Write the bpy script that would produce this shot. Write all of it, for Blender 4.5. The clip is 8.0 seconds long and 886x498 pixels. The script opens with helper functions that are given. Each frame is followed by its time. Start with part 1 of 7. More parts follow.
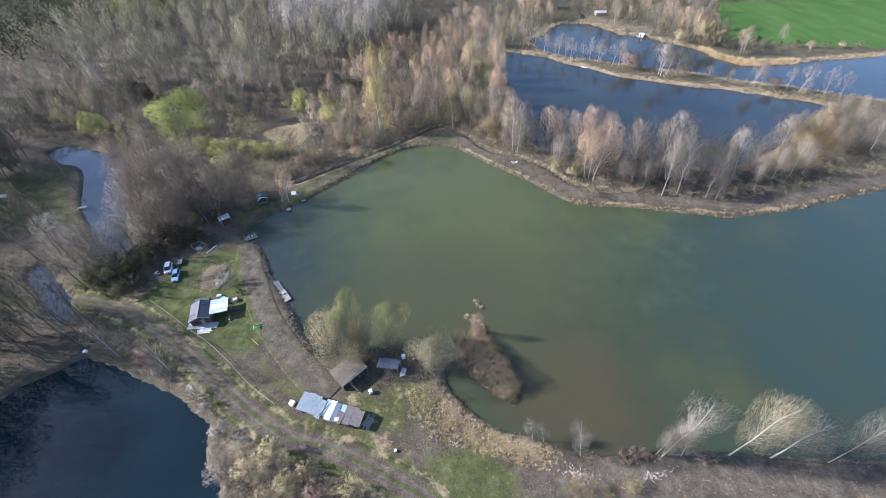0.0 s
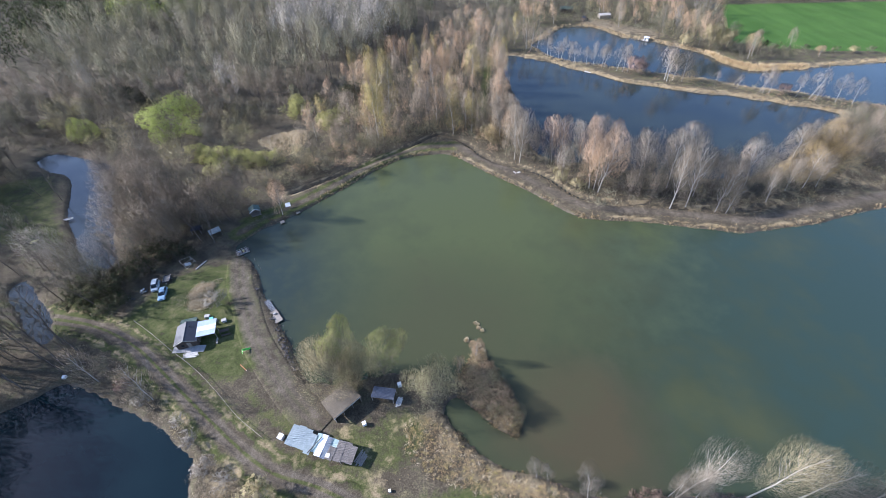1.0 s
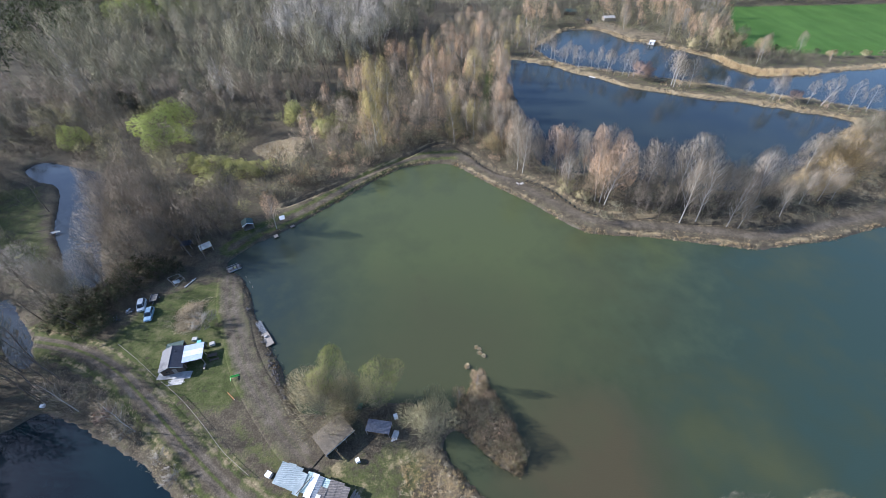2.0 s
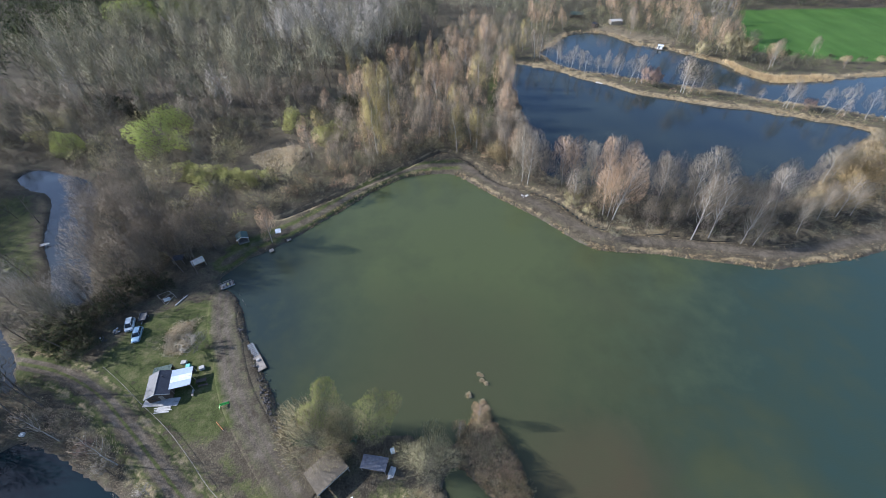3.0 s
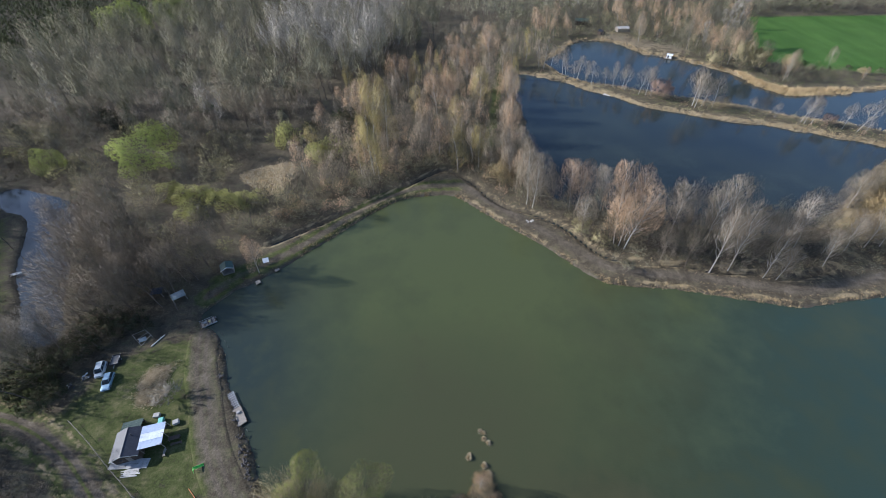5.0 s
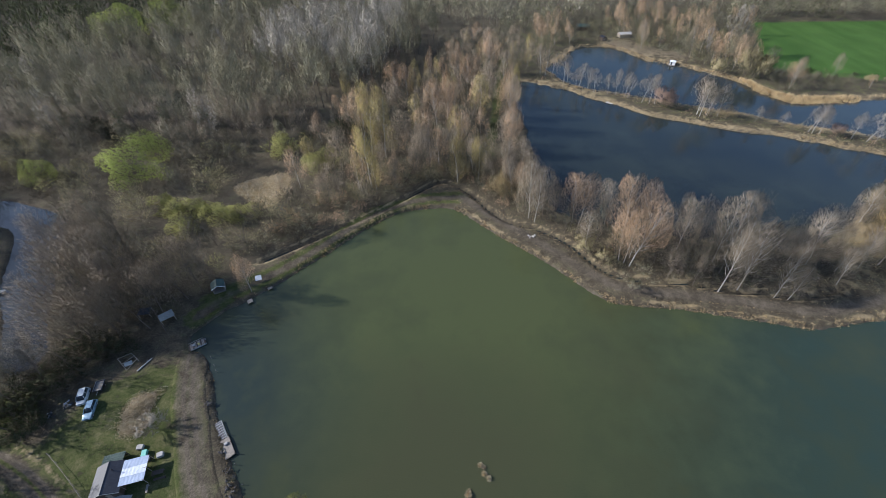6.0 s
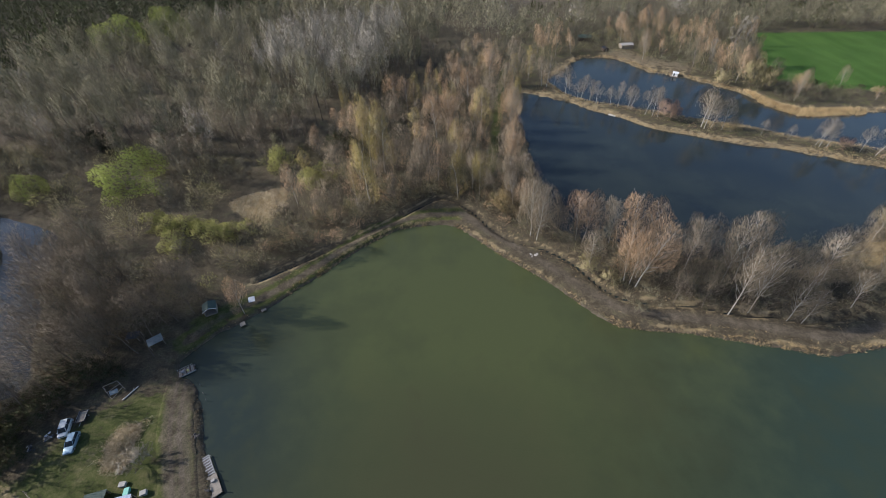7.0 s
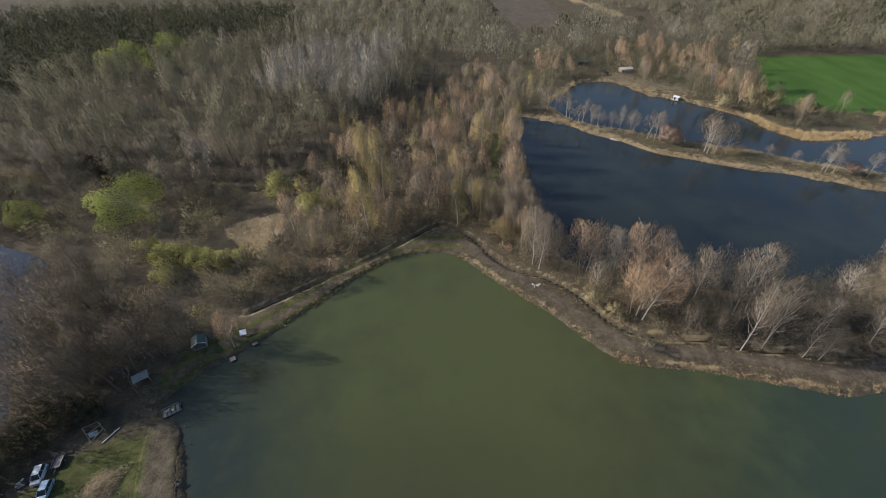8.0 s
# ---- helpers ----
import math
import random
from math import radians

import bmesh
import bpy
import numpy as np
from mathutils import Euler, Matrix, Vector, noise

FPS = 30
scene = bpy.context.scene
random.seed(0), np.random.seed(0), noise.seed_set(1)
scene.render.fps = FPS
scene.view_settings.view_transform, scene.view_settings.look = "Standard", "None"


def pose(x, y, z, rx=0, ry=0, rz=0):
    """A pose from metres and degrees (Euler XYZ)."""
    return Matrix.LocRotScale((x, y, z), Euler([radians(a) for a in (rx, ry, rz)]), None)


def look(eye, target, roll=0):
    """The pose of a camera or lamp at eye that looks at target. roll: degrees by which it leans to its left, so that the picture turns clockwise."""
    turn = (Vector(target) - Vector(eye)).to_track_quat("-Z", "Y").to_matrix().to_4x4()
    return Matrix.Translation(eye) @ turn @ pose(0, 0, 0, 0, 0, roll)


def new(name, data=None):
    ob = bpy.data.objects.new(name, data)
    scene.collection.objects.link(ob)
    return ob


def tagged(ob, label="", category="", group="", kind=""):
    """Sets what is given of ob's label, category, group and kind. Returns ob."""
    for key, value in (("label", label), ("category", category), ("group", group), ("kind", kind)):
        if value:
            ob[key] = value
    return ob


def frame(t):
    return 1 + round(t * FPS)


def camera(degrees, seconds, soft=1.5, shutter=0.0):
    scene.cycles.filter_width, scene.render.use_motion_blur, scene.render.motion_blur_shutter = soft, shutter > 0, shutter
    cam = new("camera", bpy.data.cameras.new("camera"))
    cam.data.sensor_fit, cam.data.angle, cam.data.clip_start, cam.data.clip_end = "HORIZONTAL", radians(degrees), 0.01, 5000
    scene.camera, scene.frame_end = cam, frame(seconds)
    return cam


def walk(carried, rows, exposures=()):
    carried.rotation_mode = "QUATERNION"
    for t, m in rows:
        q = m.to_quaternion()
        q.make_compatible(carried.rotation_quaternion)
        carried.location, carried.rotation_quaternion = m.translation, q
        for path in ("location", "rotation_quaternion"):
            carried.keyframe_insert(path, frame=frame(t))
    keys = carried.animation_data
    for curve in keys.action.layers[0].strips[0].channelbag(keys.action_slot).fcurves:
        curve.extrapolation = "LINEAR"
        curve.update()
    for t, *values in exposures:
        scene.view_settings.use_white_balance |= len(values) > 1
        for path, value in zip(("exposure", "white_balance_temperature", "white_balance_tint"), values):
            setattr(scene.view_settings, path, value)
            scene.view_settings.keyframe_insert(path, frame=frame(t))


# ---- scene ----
cam = camera(96.7, 8.0, 0.5)
PATH = [
    (0, (0.89, 0.96, 85.31), (0.51, 29.56, 57.37), -1.5),
    (0.5, (1.12, 4.53, 85.27), (0.72, 33.13, 57.31), -1.5),
    (1, (1.31, 8.15, 85.33), (0.87, 36.75, 57.35), -1.4),
    (1.5, (1.51, 11.74, 85.36), (1.05, 40.32, 57.38), -1.4),
    (3, (2.0, 22.33, 85.63), (1.18, 50.89, 57.63), -1.4),
    (3.5, (1.86, 25.59, 85.81), (1.04, 54.11, 57.81), -1.3),
    (4, (1.85, 29.07, 85.97), (1.03, 57.59, 57.93), -1.2),
    (4.5, (2.13, 31.94, 86.15), (1.23, 60.48, 58.15), -1.3),
    (6, (2.69, 40.96, 86.69), (1.73, 69.68, 58.85), -1.3),
    (6.5, (2.93, 43.61, 86.89), (1.91, 72.49, 59.23), -1.4),
    (7, (3.02, 46.37, 87.01), (1.96, 75.53, 59.63), -1.4),
    (7.5, (3.3, 49.05, 87.21), (2.16, 78.65, 60.31), -1.4),
    (8, (3.69, 51.51, 87.33), (2.45, 81.83, 61.27), -1.5),
]
EXPOSURES = [(0.0, 1.25, 5520, 20), (1.5, 1.11, 5480, 17), (4.5, 0.66, 5540, 13.5), (6.5, 0.40, 5960, 13.5), (8.0, 0.22, 6400, 15)]
walk(cam, [(t, look(eye, target, roll)) for t, eye, target, roll in PATH], EXPOSURES)

# ---- daylight: low spring sun from the west, thin haze ----
SUN_ELEVATION, SUN_WAY = 30.0, Vector((1.0, -0.09, 0.0)).normalized()
world = bpy.data.worlds.new("sky")
scene.world = world
world.use_nodes = True
wn, wl = world.node_tree.nodes, world.node_tree.links
sky = wn.new("ShaderNodeTexSky")
sky.sky_type = "NISHITA"
sky.sun_disc = False
sky.sun_elevation = radians(SUN_ELEVATION)
sky.sun_rotation = math.atan2(-SUN_WAY.x, -SUN_WAY.y)
sky.air_density, sky.dust_density, sky.ozone_density = 1.0, 0.7, 1.5
wl.new(sky.outputs["Color"], wn["Background"].inputs["Color"])
wn["Background"].inputs["Strength"].default_value = 0.12
sun = new("sun", bpy.data.lights.new("sun", "SUN"))
sun.data.energy, sun.data.angle, sun.data.color = 5.0, radians(0.8), (1.0, 0.93, 0.82)
drop = math.tan(radians(SUN_ELEVATION))
sun.matrix_world = look((0, 0, 200), (SUN_WAY.x, SUN_WAY.y, 200 - drop))

# ---- materials ----
def material(name, rough=0.85, metal=0.0, ior=1.45):
    m = bpy.data.materials.new(name)
    m.use_nodes = True
    n, l = m.node_tree.nodes, m.node_tree.links
    b = n["Principled BSDF"]
    b.inputs["Roughness"].default_value = rough
    b.inputs["Metallic"].default_value = metal
    b.inputs["IOR"].default_value = ior
    return m, n, l, b


def noise_node(n, l, scale, detail=4.0, rough=0.6, space="Object", stretch=None):
    coords = n.new("ShaderNodeTexCoord")
    node = n.new("ShaderNodeTexNoise")
    node.inputs["Scale"].default_value = scale
    node.inputs["Detail"].default_value = detail
    node.inputs["Roughness"].default_value = rough
    if stretch:
        mapping = n.new("ShaderNodeMapping")
        mapping.inputs["Scale"].default_value = stretch
        l.new(coords.outputs[space], mapping.inputs["Vector"])
        l.new(mapping.outputs["Vector"], node.inputs["Vector"])
    else:
        l.new(coords.outputs[space], node.inputs["Vector"])
    return node.outputs["Fac"]


def ramp(n, l, fac, *stops):
    node = n.new("ShaderNodeValToRGB")
    e = node.color_ramp.elements
    while len(e) < len(stops):
        e.new(0.5)
    for one, (at, c) in zip(e, stops):
        one.position, one.color = at, (*c, 1) if len(c) == 3 else c
    l.new(fac, node.inputs["Fac"])
    return node.outputs["Color"]


def mix(n, l, fac, a, b, blend="MIX"):
    node = n.new("ShaderNodeMix")
    node.data_type, node.blend_type = "RGBA", blend
    for value, socket in ((fac, node.inputs[0]), (a, node.inputs[6]), (b, node.inputs[7])):
        if isinstance(value, bpy.types.NodeSocket):
            l.new(value, socket)
        elif isinstance(value, tuple):
            socket.default_value = (*value, 1)
        else:
            socket.default_value = value
    return node.outputs[2]


def sums(n, l, op, a, b=0.0, c=None, clamp=False):
    node = n.new("ShaderNodeMath")
    node.operation, node.use_clamp = op, clamp
    for i, value in enumerate((a, b) if c is None else (a, b, c)):
        if isinstance(value, bpy.types.NodeSocket):
            l.new(value, node.inputs[i])
        else:
            node.inputs[i].default_value = value
    return node.outputs[0]


def bump(n, l, b, height, strength=0.5, distance=0.05):
    node = n.new("ShaderNodeBump")
    node.inputs["Strength"].default_value = strength
    node.inputs["Distance"].default_value = distance
    l.new(height, node.inputs["Height"])
    l.new(node.outputs["Normal"], b.inputs["Normal"])


def plain(name, dark, light, scale=6.0, rough=0.8, metal=0.0, relief=0.3, stretch=None):
    """A weathered surface: two tones at two scales, with fine relief."""
    m, n, l, b = material(name, rough, metal)
    big = noise_node(n, l, scale * 0.2, 3.0, stretch=stretch)
    fine = noise_node(n, l, scale, 5.0, stretch=stretch)
    both = sums(n, l, "MULTIPLY_ADD", fine, 0.6, sums(n, l, "MULTIPLY", big, 0.4))
    l.new(ramp(n, l, both, (0.3, dark), (0.7, light)), b.inputs["Base Color"])
    bump(n, l, b, fine, relief, 0.02)
    return m


def twigs(name, a, b_, c, rough=0.9, thin=0.1):
    """Twig, blade and leaf colour: tone by tree and by twig; some light comes through."""
    m, n, l, b = material(name, rough)
    tone = n.new("ShaderNodeAttribute")
    tone.attribute_name = "tone"
    info = n.new("ShaderNodeObjectInfo")
    island = n.new("ShaderNodeNewGeometry")
    s = sums(n, l, "ADD", tone.outputs["Fac"], sums(n, l, "MULTIPLY", info.outputs["Random"], 0.5))
    s = sums(n, l, "MULTIPLY_ADD", island.outputs["Random Per Island"], 0.16, s)
    colour = ramp(n, l, s, (0.1, a), (0.5, b_), (0.95, c))
    l.new(colour, b.inputs["Base Color"])
    b.inputs["Specular IOR Level"].default_value = 0.2
    through_light, both = n.new("ShaderNodeBsdfTranslucent"), n.new("ShaderNodeMixShader")
    both.inputs["Fac"].default_value = thin
    l.new(colour, through_light.inputs["Color"])
    l.new(b.outputs["BSDF"], both.inputs[1])
    l.new(through_light.outputs["BSDF"], both.inputs[2])
    l.new(both.outputs["Shader"], n["Material Output"].inputs["Surface"])
    return m


def ground_material():
    m, n, l, b = material("ground_surface", 0.95)
    zone = n.new("ShaderNodeAttribute")
    zone.attribute_name = "zone"
    split = n.new("ShaderNodeSeparateColor")
    l.new(zone.outputs["Color"], split.inputs["Color"])
    big = noise_node(n, l, 0.06, 4.0)
    mid = noise_node(n, l, 0.45, 6.0, 0.65)
    fine = noise_node(n, l, 3.0, 6.0, 0.7)
    litter = ramp(n, l, sums(n, l, "MULTIPLY_ADD", fine, 0.6, sums(n, l, "MULTIPLY", mid, 0.4)),
                  (0.32, (0.030, 0.025, 0.016)), (0.5, (0.09, 0.074, 0.05)), (0.66, (0.20, 0.168, 0.115)))
    moss = ramp(n, l, fine, (0.3, (0.035, 0.05, 0.015)), (0.7, (0.10, 0.11, 0.035)))
    litter = mix(n, l, ramp(n, l, mid, (0.52, (0, 0, 0)), (0.68, (0.45, 0.45, 0.45))), litter, moss)
    grass = ramp(n, l, sums(n, l, "MULTIPLY_ADD", fine, 0.4, sums(n, l, "MULTIPLY", mid, 0.6)),
                 (0.34, (0.028, 0.036, 0.012)), (0.47, (0.062, 0.075, 0.023)), (0.57, (0.102, 0.102, 0.042)), (0.70, (0.18, 0.16, 0.088)))
    straw = ramp(n, l, fine, (0.3, (0.17, 0.13, 0.075)), (0.7, (0.40, 0.32, 0.19)))
    grit = noise_node(n, l, 7.0, 4.0, 0.8)
    dirt = ramp(n, l, sums(n, l, "MULTIPLY_ADD", grit, 0.38, sums(n, l, "MULTIPLY_ADD", fine, 0.3, sums(n, l, "MULTIPLY", mid, 0.32))),
                (0.38, (0.038, 0.031, 0.023)), (0.5, (0.102, 0.085, 0.063)), (0.62, (0.21, 0.178, 0.133)))
    crop = ramp(n, l, noise_node(n, l, 0.08, 5.0, stretch=(1.0, 0.15, 1.0)), (0.35, (0.045, 0.098, 0.018)), (0.7, (0.07, 0.135, 0.028)))

    def edge(socket, rag=0.5):
        s = sums(n, l, "ADD", socket, sums(n, l, "MULTIPLY", sums(n, l, "SUBTRACT", mid, 0.5), rag * 2))
        return ramp(n, l, s, (0.35, (0, 0, 0)), (0.65, (1, 1, 1)))

    c = mix(n, l, edge(split.outputs["Green"], 0.8), litter, grass)
    c = mix(n, l, edge(split.outputs["Blue"], 0.7), c, straw)
    c = mix(n, l, edge(split.outputs["Red"], 0.3), c, dirt)
    c = mix(n, l, edge(zone.outputs["Alpha"], 0.05), c, crop)
    c = mix(n, l, 0.35, c, ramp(n, l, big, (0.3, (0.45, 0.45, 0.45)), (0.7, (1.0, 1.0, 1.0))), "MULTIPLY")
    l.new(c, b.inputs["Base Color"])
    b.inputs["Specular IOR Level"].default_value = 0.15
    bump(n, l, b, fine, 0.8, 0.15)
    return m


def water_material(name, deep, murk, rough=0.1, ripple=0.1, silt_and_reflections=None):
    m, n, l, b = material(name, rough, 0.0, 1.333)
    cloud = noise_node(n, l, 0.035, 4.0, 0.55)
    c = ramp(n, l, cloud, (0.3, deep), (0.7, murk))
    swirl = noise_node(n, l, 0.13, 5.0, 0.6)
    # each spot tints the water round a point: silt and painted-in reflections alike
    for x, y, radius, tint in silt_and_reflections or ():
        coords, far = n.new("ShaderNodeTexCoord"), n.new("ShaderNodeVectorMath")
        far.operation = "DISTANCE"
        far.inputs[1].default_value = (x, y, 0)
        l.new(coords.outputs["Object"], far.inputs[0])
        s = sums(n, l, "DIVIDE", far.outputs["Value"], radius)
        s = sums(n, l, "ADD", s, sums(n, l, "MULTIPLY", sums(n, l, "SUBTRACT", cloud, 0.5), 1.6))
        s = sums(n, l, "ADD", s, sums(n, l, "MULTIPLY", sums(n, l, "SUBTRACT", swirl, 0.5), 0.9))
        c = mix(n, l, ramp(n, l, s, (0.25, (1, 1, 1)), (1.0, (0, 0, 0))), c, tint)
    l.new(c, b.inputs["Base Color"])
    waves = noise_node(n, l, 1.6, 4.0, 0.6, stretch=(1.0, 2.2, 1.0))
    bump(n, l, b, waves, ripple, 0.2)
    return m


GROUND = ground_material()
# first two spots colour in dark tree reflections and the blue sky's reflection
LAKE = water_material("lake_water", (0.027, 0.036, 0.019), (0.049, 0.056, 0.027), 0.10, 0.10,
                      [(-48.0, 84.0, 38.0, (0.024, 0.034, 0.029)), (125.0, 62.0, 95.0, (0.027, 0.045, 0.035)), (8.0, 116.0, 72.0, (0.062, 0.073, 0.030)), (27.0, 42.0, 23.0, (0.055, 0.047, 0.025)), (2.0, 66.0, 34.0, (0.050, 0.054, 0.026))])
POND = water_material("pond_water", (0.012, 0.018, 0.022), (0.026, 0.034, 0.030), 0.07, 0.07)
DARK_POND = water_material("dark_pond_water", (0.002, 0.007, 0.010), (0.006, 0.015, 0.018), 0.015, 0.012)
CREEK = water_material("creek_water", (0.014, 0.02, 0.025), (0.03, 0.038, 0.042), 0.04, 0.03)
BARK = plain("bark", (0.07, 0.055, 0.042), (0.19, 0.155, 0.125), 9.0, 0.95, relief=0.6)
BIRCH_BARK = plain("birch_bark", (0.27, 0.24, 0.205), (0.56, 0.525, 0.465), 5.0, 0.8, relief=0.2)
TWIG_GREY = twigs("grey_brown_twigs", (0.148, 0.138, 0.09), (0.235, 0.22, 0.145), (0.34, 0.32, 0.215))
# grey-brown twigs darkened in colour to stand in for the west side's shade
TWIG_SHADED = twigs("shaded_brown_twigs", (0.066, 0.062, 0.046), (0.115, 0.107, 0.079), (0.19, 0.178, 0.132))
TWIG_BIRCH = twigs("soft_grey_birch_twigs", (0.275, 0.225, 0.162), (0.405, 0.333, 0.242), (0.53, 0.44, 0.325))
TWIG_DUN = twigs("dun_birch_twigs", (0.21, 0.182, 0.14), (0.305, 0.265, 0.205), (0.40, 0.35, 0.275))
TWIG_WILLOW = twigs("tan_willow_twigs", (0.31, 0.262, 0.152), (0.44, 0.372, 0.22), (0.57, 0.485, 0.295))
TWIG_CREAM = twigs("cream_willow_twigs", (0.35, 0.315, 0.18), (0.475, 0.43, 0.25), (0.6, 0.545, 0.33))
SEDGE = twigs("bleached_sedge", (0.50, 0.42, 0.28), (0.62, 0.53, 0.36), (0.72, 0.62, 0.44))
TWIG_PALE = twigs("pale_grey_twigs", (0.25, 0.23, 0.19), (0.35, 0.322, 0.275), (0.47, 0.435, 0.38))
TWIG_RUST = twigs("rusty_birch_twigs", (0.38, 0.26, 0.16), (0.52, 0.36, 0.225), (0.64, 0.455, 0.29))
TWIG_THICKET = twigs("purple_brown_thicket_twigs", (0.17, 0.141, 0.104), (0.27, 0.225, 0.168), (0.38, 0.32, 0.24))
TWIG_RED = twigs("reddish_bush_twigs", (0.28, 0.19, 0.145), (0.40, 0.28, 0.21), (0.52, 0.37, 0.28))
TWIG_GOLD = twigs("golden_catkin_twigs", (0.31, 0.25, 0.1), (0.44, 0.36, 0.148), (0.57, 0.465, 0.2))
TWIG_AMBER = twigs("amber_willow_twigs", (0.29, 0.215, 0.105), (0.41, 0.305, 0.15), (0.53, 0.40, 0.205))
TWIG_STRAW = twigs("olive_grey_twigs", (0.19, 0.168, 0.088), (0.29, 0.26, 0.138), (0.40, 0.36, 0.20))
LEAF_FRESH = twigs("fresh_willow_leaves", (0.2, 0.225, 0.06), (0.31, 0.345, 0.095), (0.42, 0.455, 0.14), thin=0.4)
LEAF_YELLOW = twigs("yellow_willow_catkins", (0.31, 0.315, 0.11), (0.45, 0.455, 0.16), (0.58, 0.57, 0.23), thin=0.4)
LEAF_BRIGHT = twigs("bright_willow_leaves", (0.25, 0.30, 0.076), (0.375, 0.435, 0.117), (0.49, 0.555, 0.17), thin=0.4)
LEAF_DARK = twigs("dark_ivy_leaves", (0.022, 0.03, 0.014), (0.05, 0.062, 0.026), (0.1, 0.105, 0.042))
REED = twigs("dry_reed", (0.26, 0.188, 0.092), (0.43, 0.32, 0.165), (0.6, 0.465, 0.27))
BRUSH = twigs("brown_brush", (0.078, 0.065, 0.043), (0.142, 0.119, 0.08), (0.23, 0.193, 0.132))

# ---- plan of the waters, tracks and fields ----
def smooth(points, steps=5, closed=True):
    """A rounded line through the points of the plan."""
    p = np.array(points, float)
    q = np.vstack([p[-1], p, p[:2]]) if closed else np.vstack([p[0], p, p[-1]])
    out = []
    for i in range(1, len(q) - 2):
        a, b, c, d = q[i - 1:i + 3]
        for t in np.arange(steps) / steps:
            out.append(0.5 * (2 * b + (c - a) * t + (2 * a - 5 * b + 4 * c - d) * t * t + (3 * b - a - 3 * c + d) * t ** 3))
    if not closed:
        out.append(p[-1])
    return np.array(out)


def line_distance(x, y, line, closed=False):
    a = line if closed else line[:-1]
    b = np.roll(line, -1, 0) if closed else line[1:]
    best = np.full(x.shape, 1e9)
    for (ax, ay), (bx, by) in zip(a, b):
        dx, dy = bx - ax, by - ay
        t = np.clip(((x - ax) * dx + (y - ay) * dy) / (dx * dx + dy * dy + 1e-9), 0, 1)
        best = np.minimum(best, (x - ax - t * dx) ** 2 + (y - ay - t * dy) ** 2)
    return np.sqrt(best)


def inside(x, y, ring):
    hit = np.zeros(x.shape, bool)
    for (ax, ay), (bx, by) in zip(ring, np.roll(ring, -1, 0)):
        if ay != by:
            hit ^= ((ay > y) != (by > y)) & (x < (bx - ax) * (y - ay) / (by - ay) + ax)
    return hit


def signed(x, y, ring):
    """Distance to a ring, negative inside it."""
    d = line_distance(x, y, ring, True)
    return np.where(inside(x, y, ring), -d, d)


SHORE_NORTH = [(-34.6, 56.5), (-38.6, 63), (-42.6, 68.2), (-46, 73), (-49.7, 77.5), (-53, 84), (-55.7, 88), (-59.6, 92.3), (-63, 94), (-65, 97.5),
               (-62.5, 101.5), (-59.5, 105.7), (-55, 108.8), (-48.5, 114.8), (-42, 122.2), (-36.5, 127.7), (-30.5, 135.2), (-22.3, 143.2), (-15, 148.6), (-5, 150.5),
               (3.2, 150), (11, 142.9), (19, 134.9), (26, 128.9), (34.3, 120.6), (42, 112.2), (47, 108.9), (54, 107.8), (66.7, 106.3), (79, 103.8), (89, 101.8),
               (97, 100.6), (110, 102.9), (123, 104.9), (135.6, 109), (156, 114), (200, 125)]
SHORE_SOUTH = [(260, 130), (260, 30), (150, 25), (86, 26.9), (73.7, 27.3), (57.7, 28.4), (44.3, 28.6), (30.7, 28.5), (26.3, 29.1), (22, 30.7), (17.8, 32.5),
               (13.2, 33.1), (9.8, 34.6), (7.5, 36.4), (4, 39.3), (1.6, 42.6), (0.5, 46), (3, 47.8), (8, 43.8), (11.6, 40.6), (15.4, 39.2), (16.9, 43.7),
               (15.2, 49.4), (11.7, 55.8), (9.2, 59.5), (7.4, 59.6), (5.2, 55.9), (2.6, 52.5), (-1, 51.8), (-6, 53.5), (-10.4, 54.2), (-18, 53), (-26, 51.5), (-31.5, 52.5)]
LAKE_RING = smooth(SHORE_NORTH + SHORE_SOUTH, 3)
POND_RING = smooth([(36, 262), (42.4, 264), (61.7, 253.4), (73, 241), (84.7, 233), (94, 222.5), (105, 216.4), (117, 211), (129, 205.8), (145.5, 200.5), (156, 195.5),
                    (166, 190), (176, 185), (182, 179.5), (175, 174), (165, 168), (150, 156), (135, 144), (120, 134), (106, 130), (94, 131), (82.4, 134), (70, 137),
                    (54, 142), (40, 148), (35.5, 166), (36.5, 207), (35, 240)], 3)
FAR_RING = smooth([(58, 285), (61, 272), (64, 263.5), (75.8, 252.5), (88.7, 247), (101, 241.5), (112, 235.5), (124.5, 229), (142.5, 221), (151, 215), (162, 209.5), (179, 203.5),
                   (198, 192), (215, 184), (240, 178), (300, 170), (300, 252), (260, 244), (235, 240.5), (199, 236), (186, 236), (175, 235), (168.7, 239), (162, 251),
                   (158.5, 260), (153.7, 267.6), (145.6, 276), (134.5, 287), (121, 295), (115, 307), (108, 318), (98, 321.5), (83, 319), (72, 301)], 3)
CREEK_RING = smooth([(-165, 156), (-150, 152), (-138, 148), (-130, 142), (-121, 124), (-114, 114), (-106, 100), (-100, 92), (-103, 87), (-109, 89), (-118, 101),
                     (-130, 114), (-139, 129), (-147, 139), (-156, 142), (-165, 147.5), (-168, 151)], 3)
SOUTH_POND_RING = smooth([(-43, 21), (-47.8, 26.7), (-49.9, 31), (-50.5, 34.4), (-54.9, 37.5), (-59.5, 40.7), (-63.7, 42.8), (-71.2, 45.6), (-80.1, 49.4), (-88.5, 51.5),
                          (-93, 48), (-98, 45), (-103, 37), (-104, 20), (-101, -4), (-70, -14), (-44, 4)], 3)
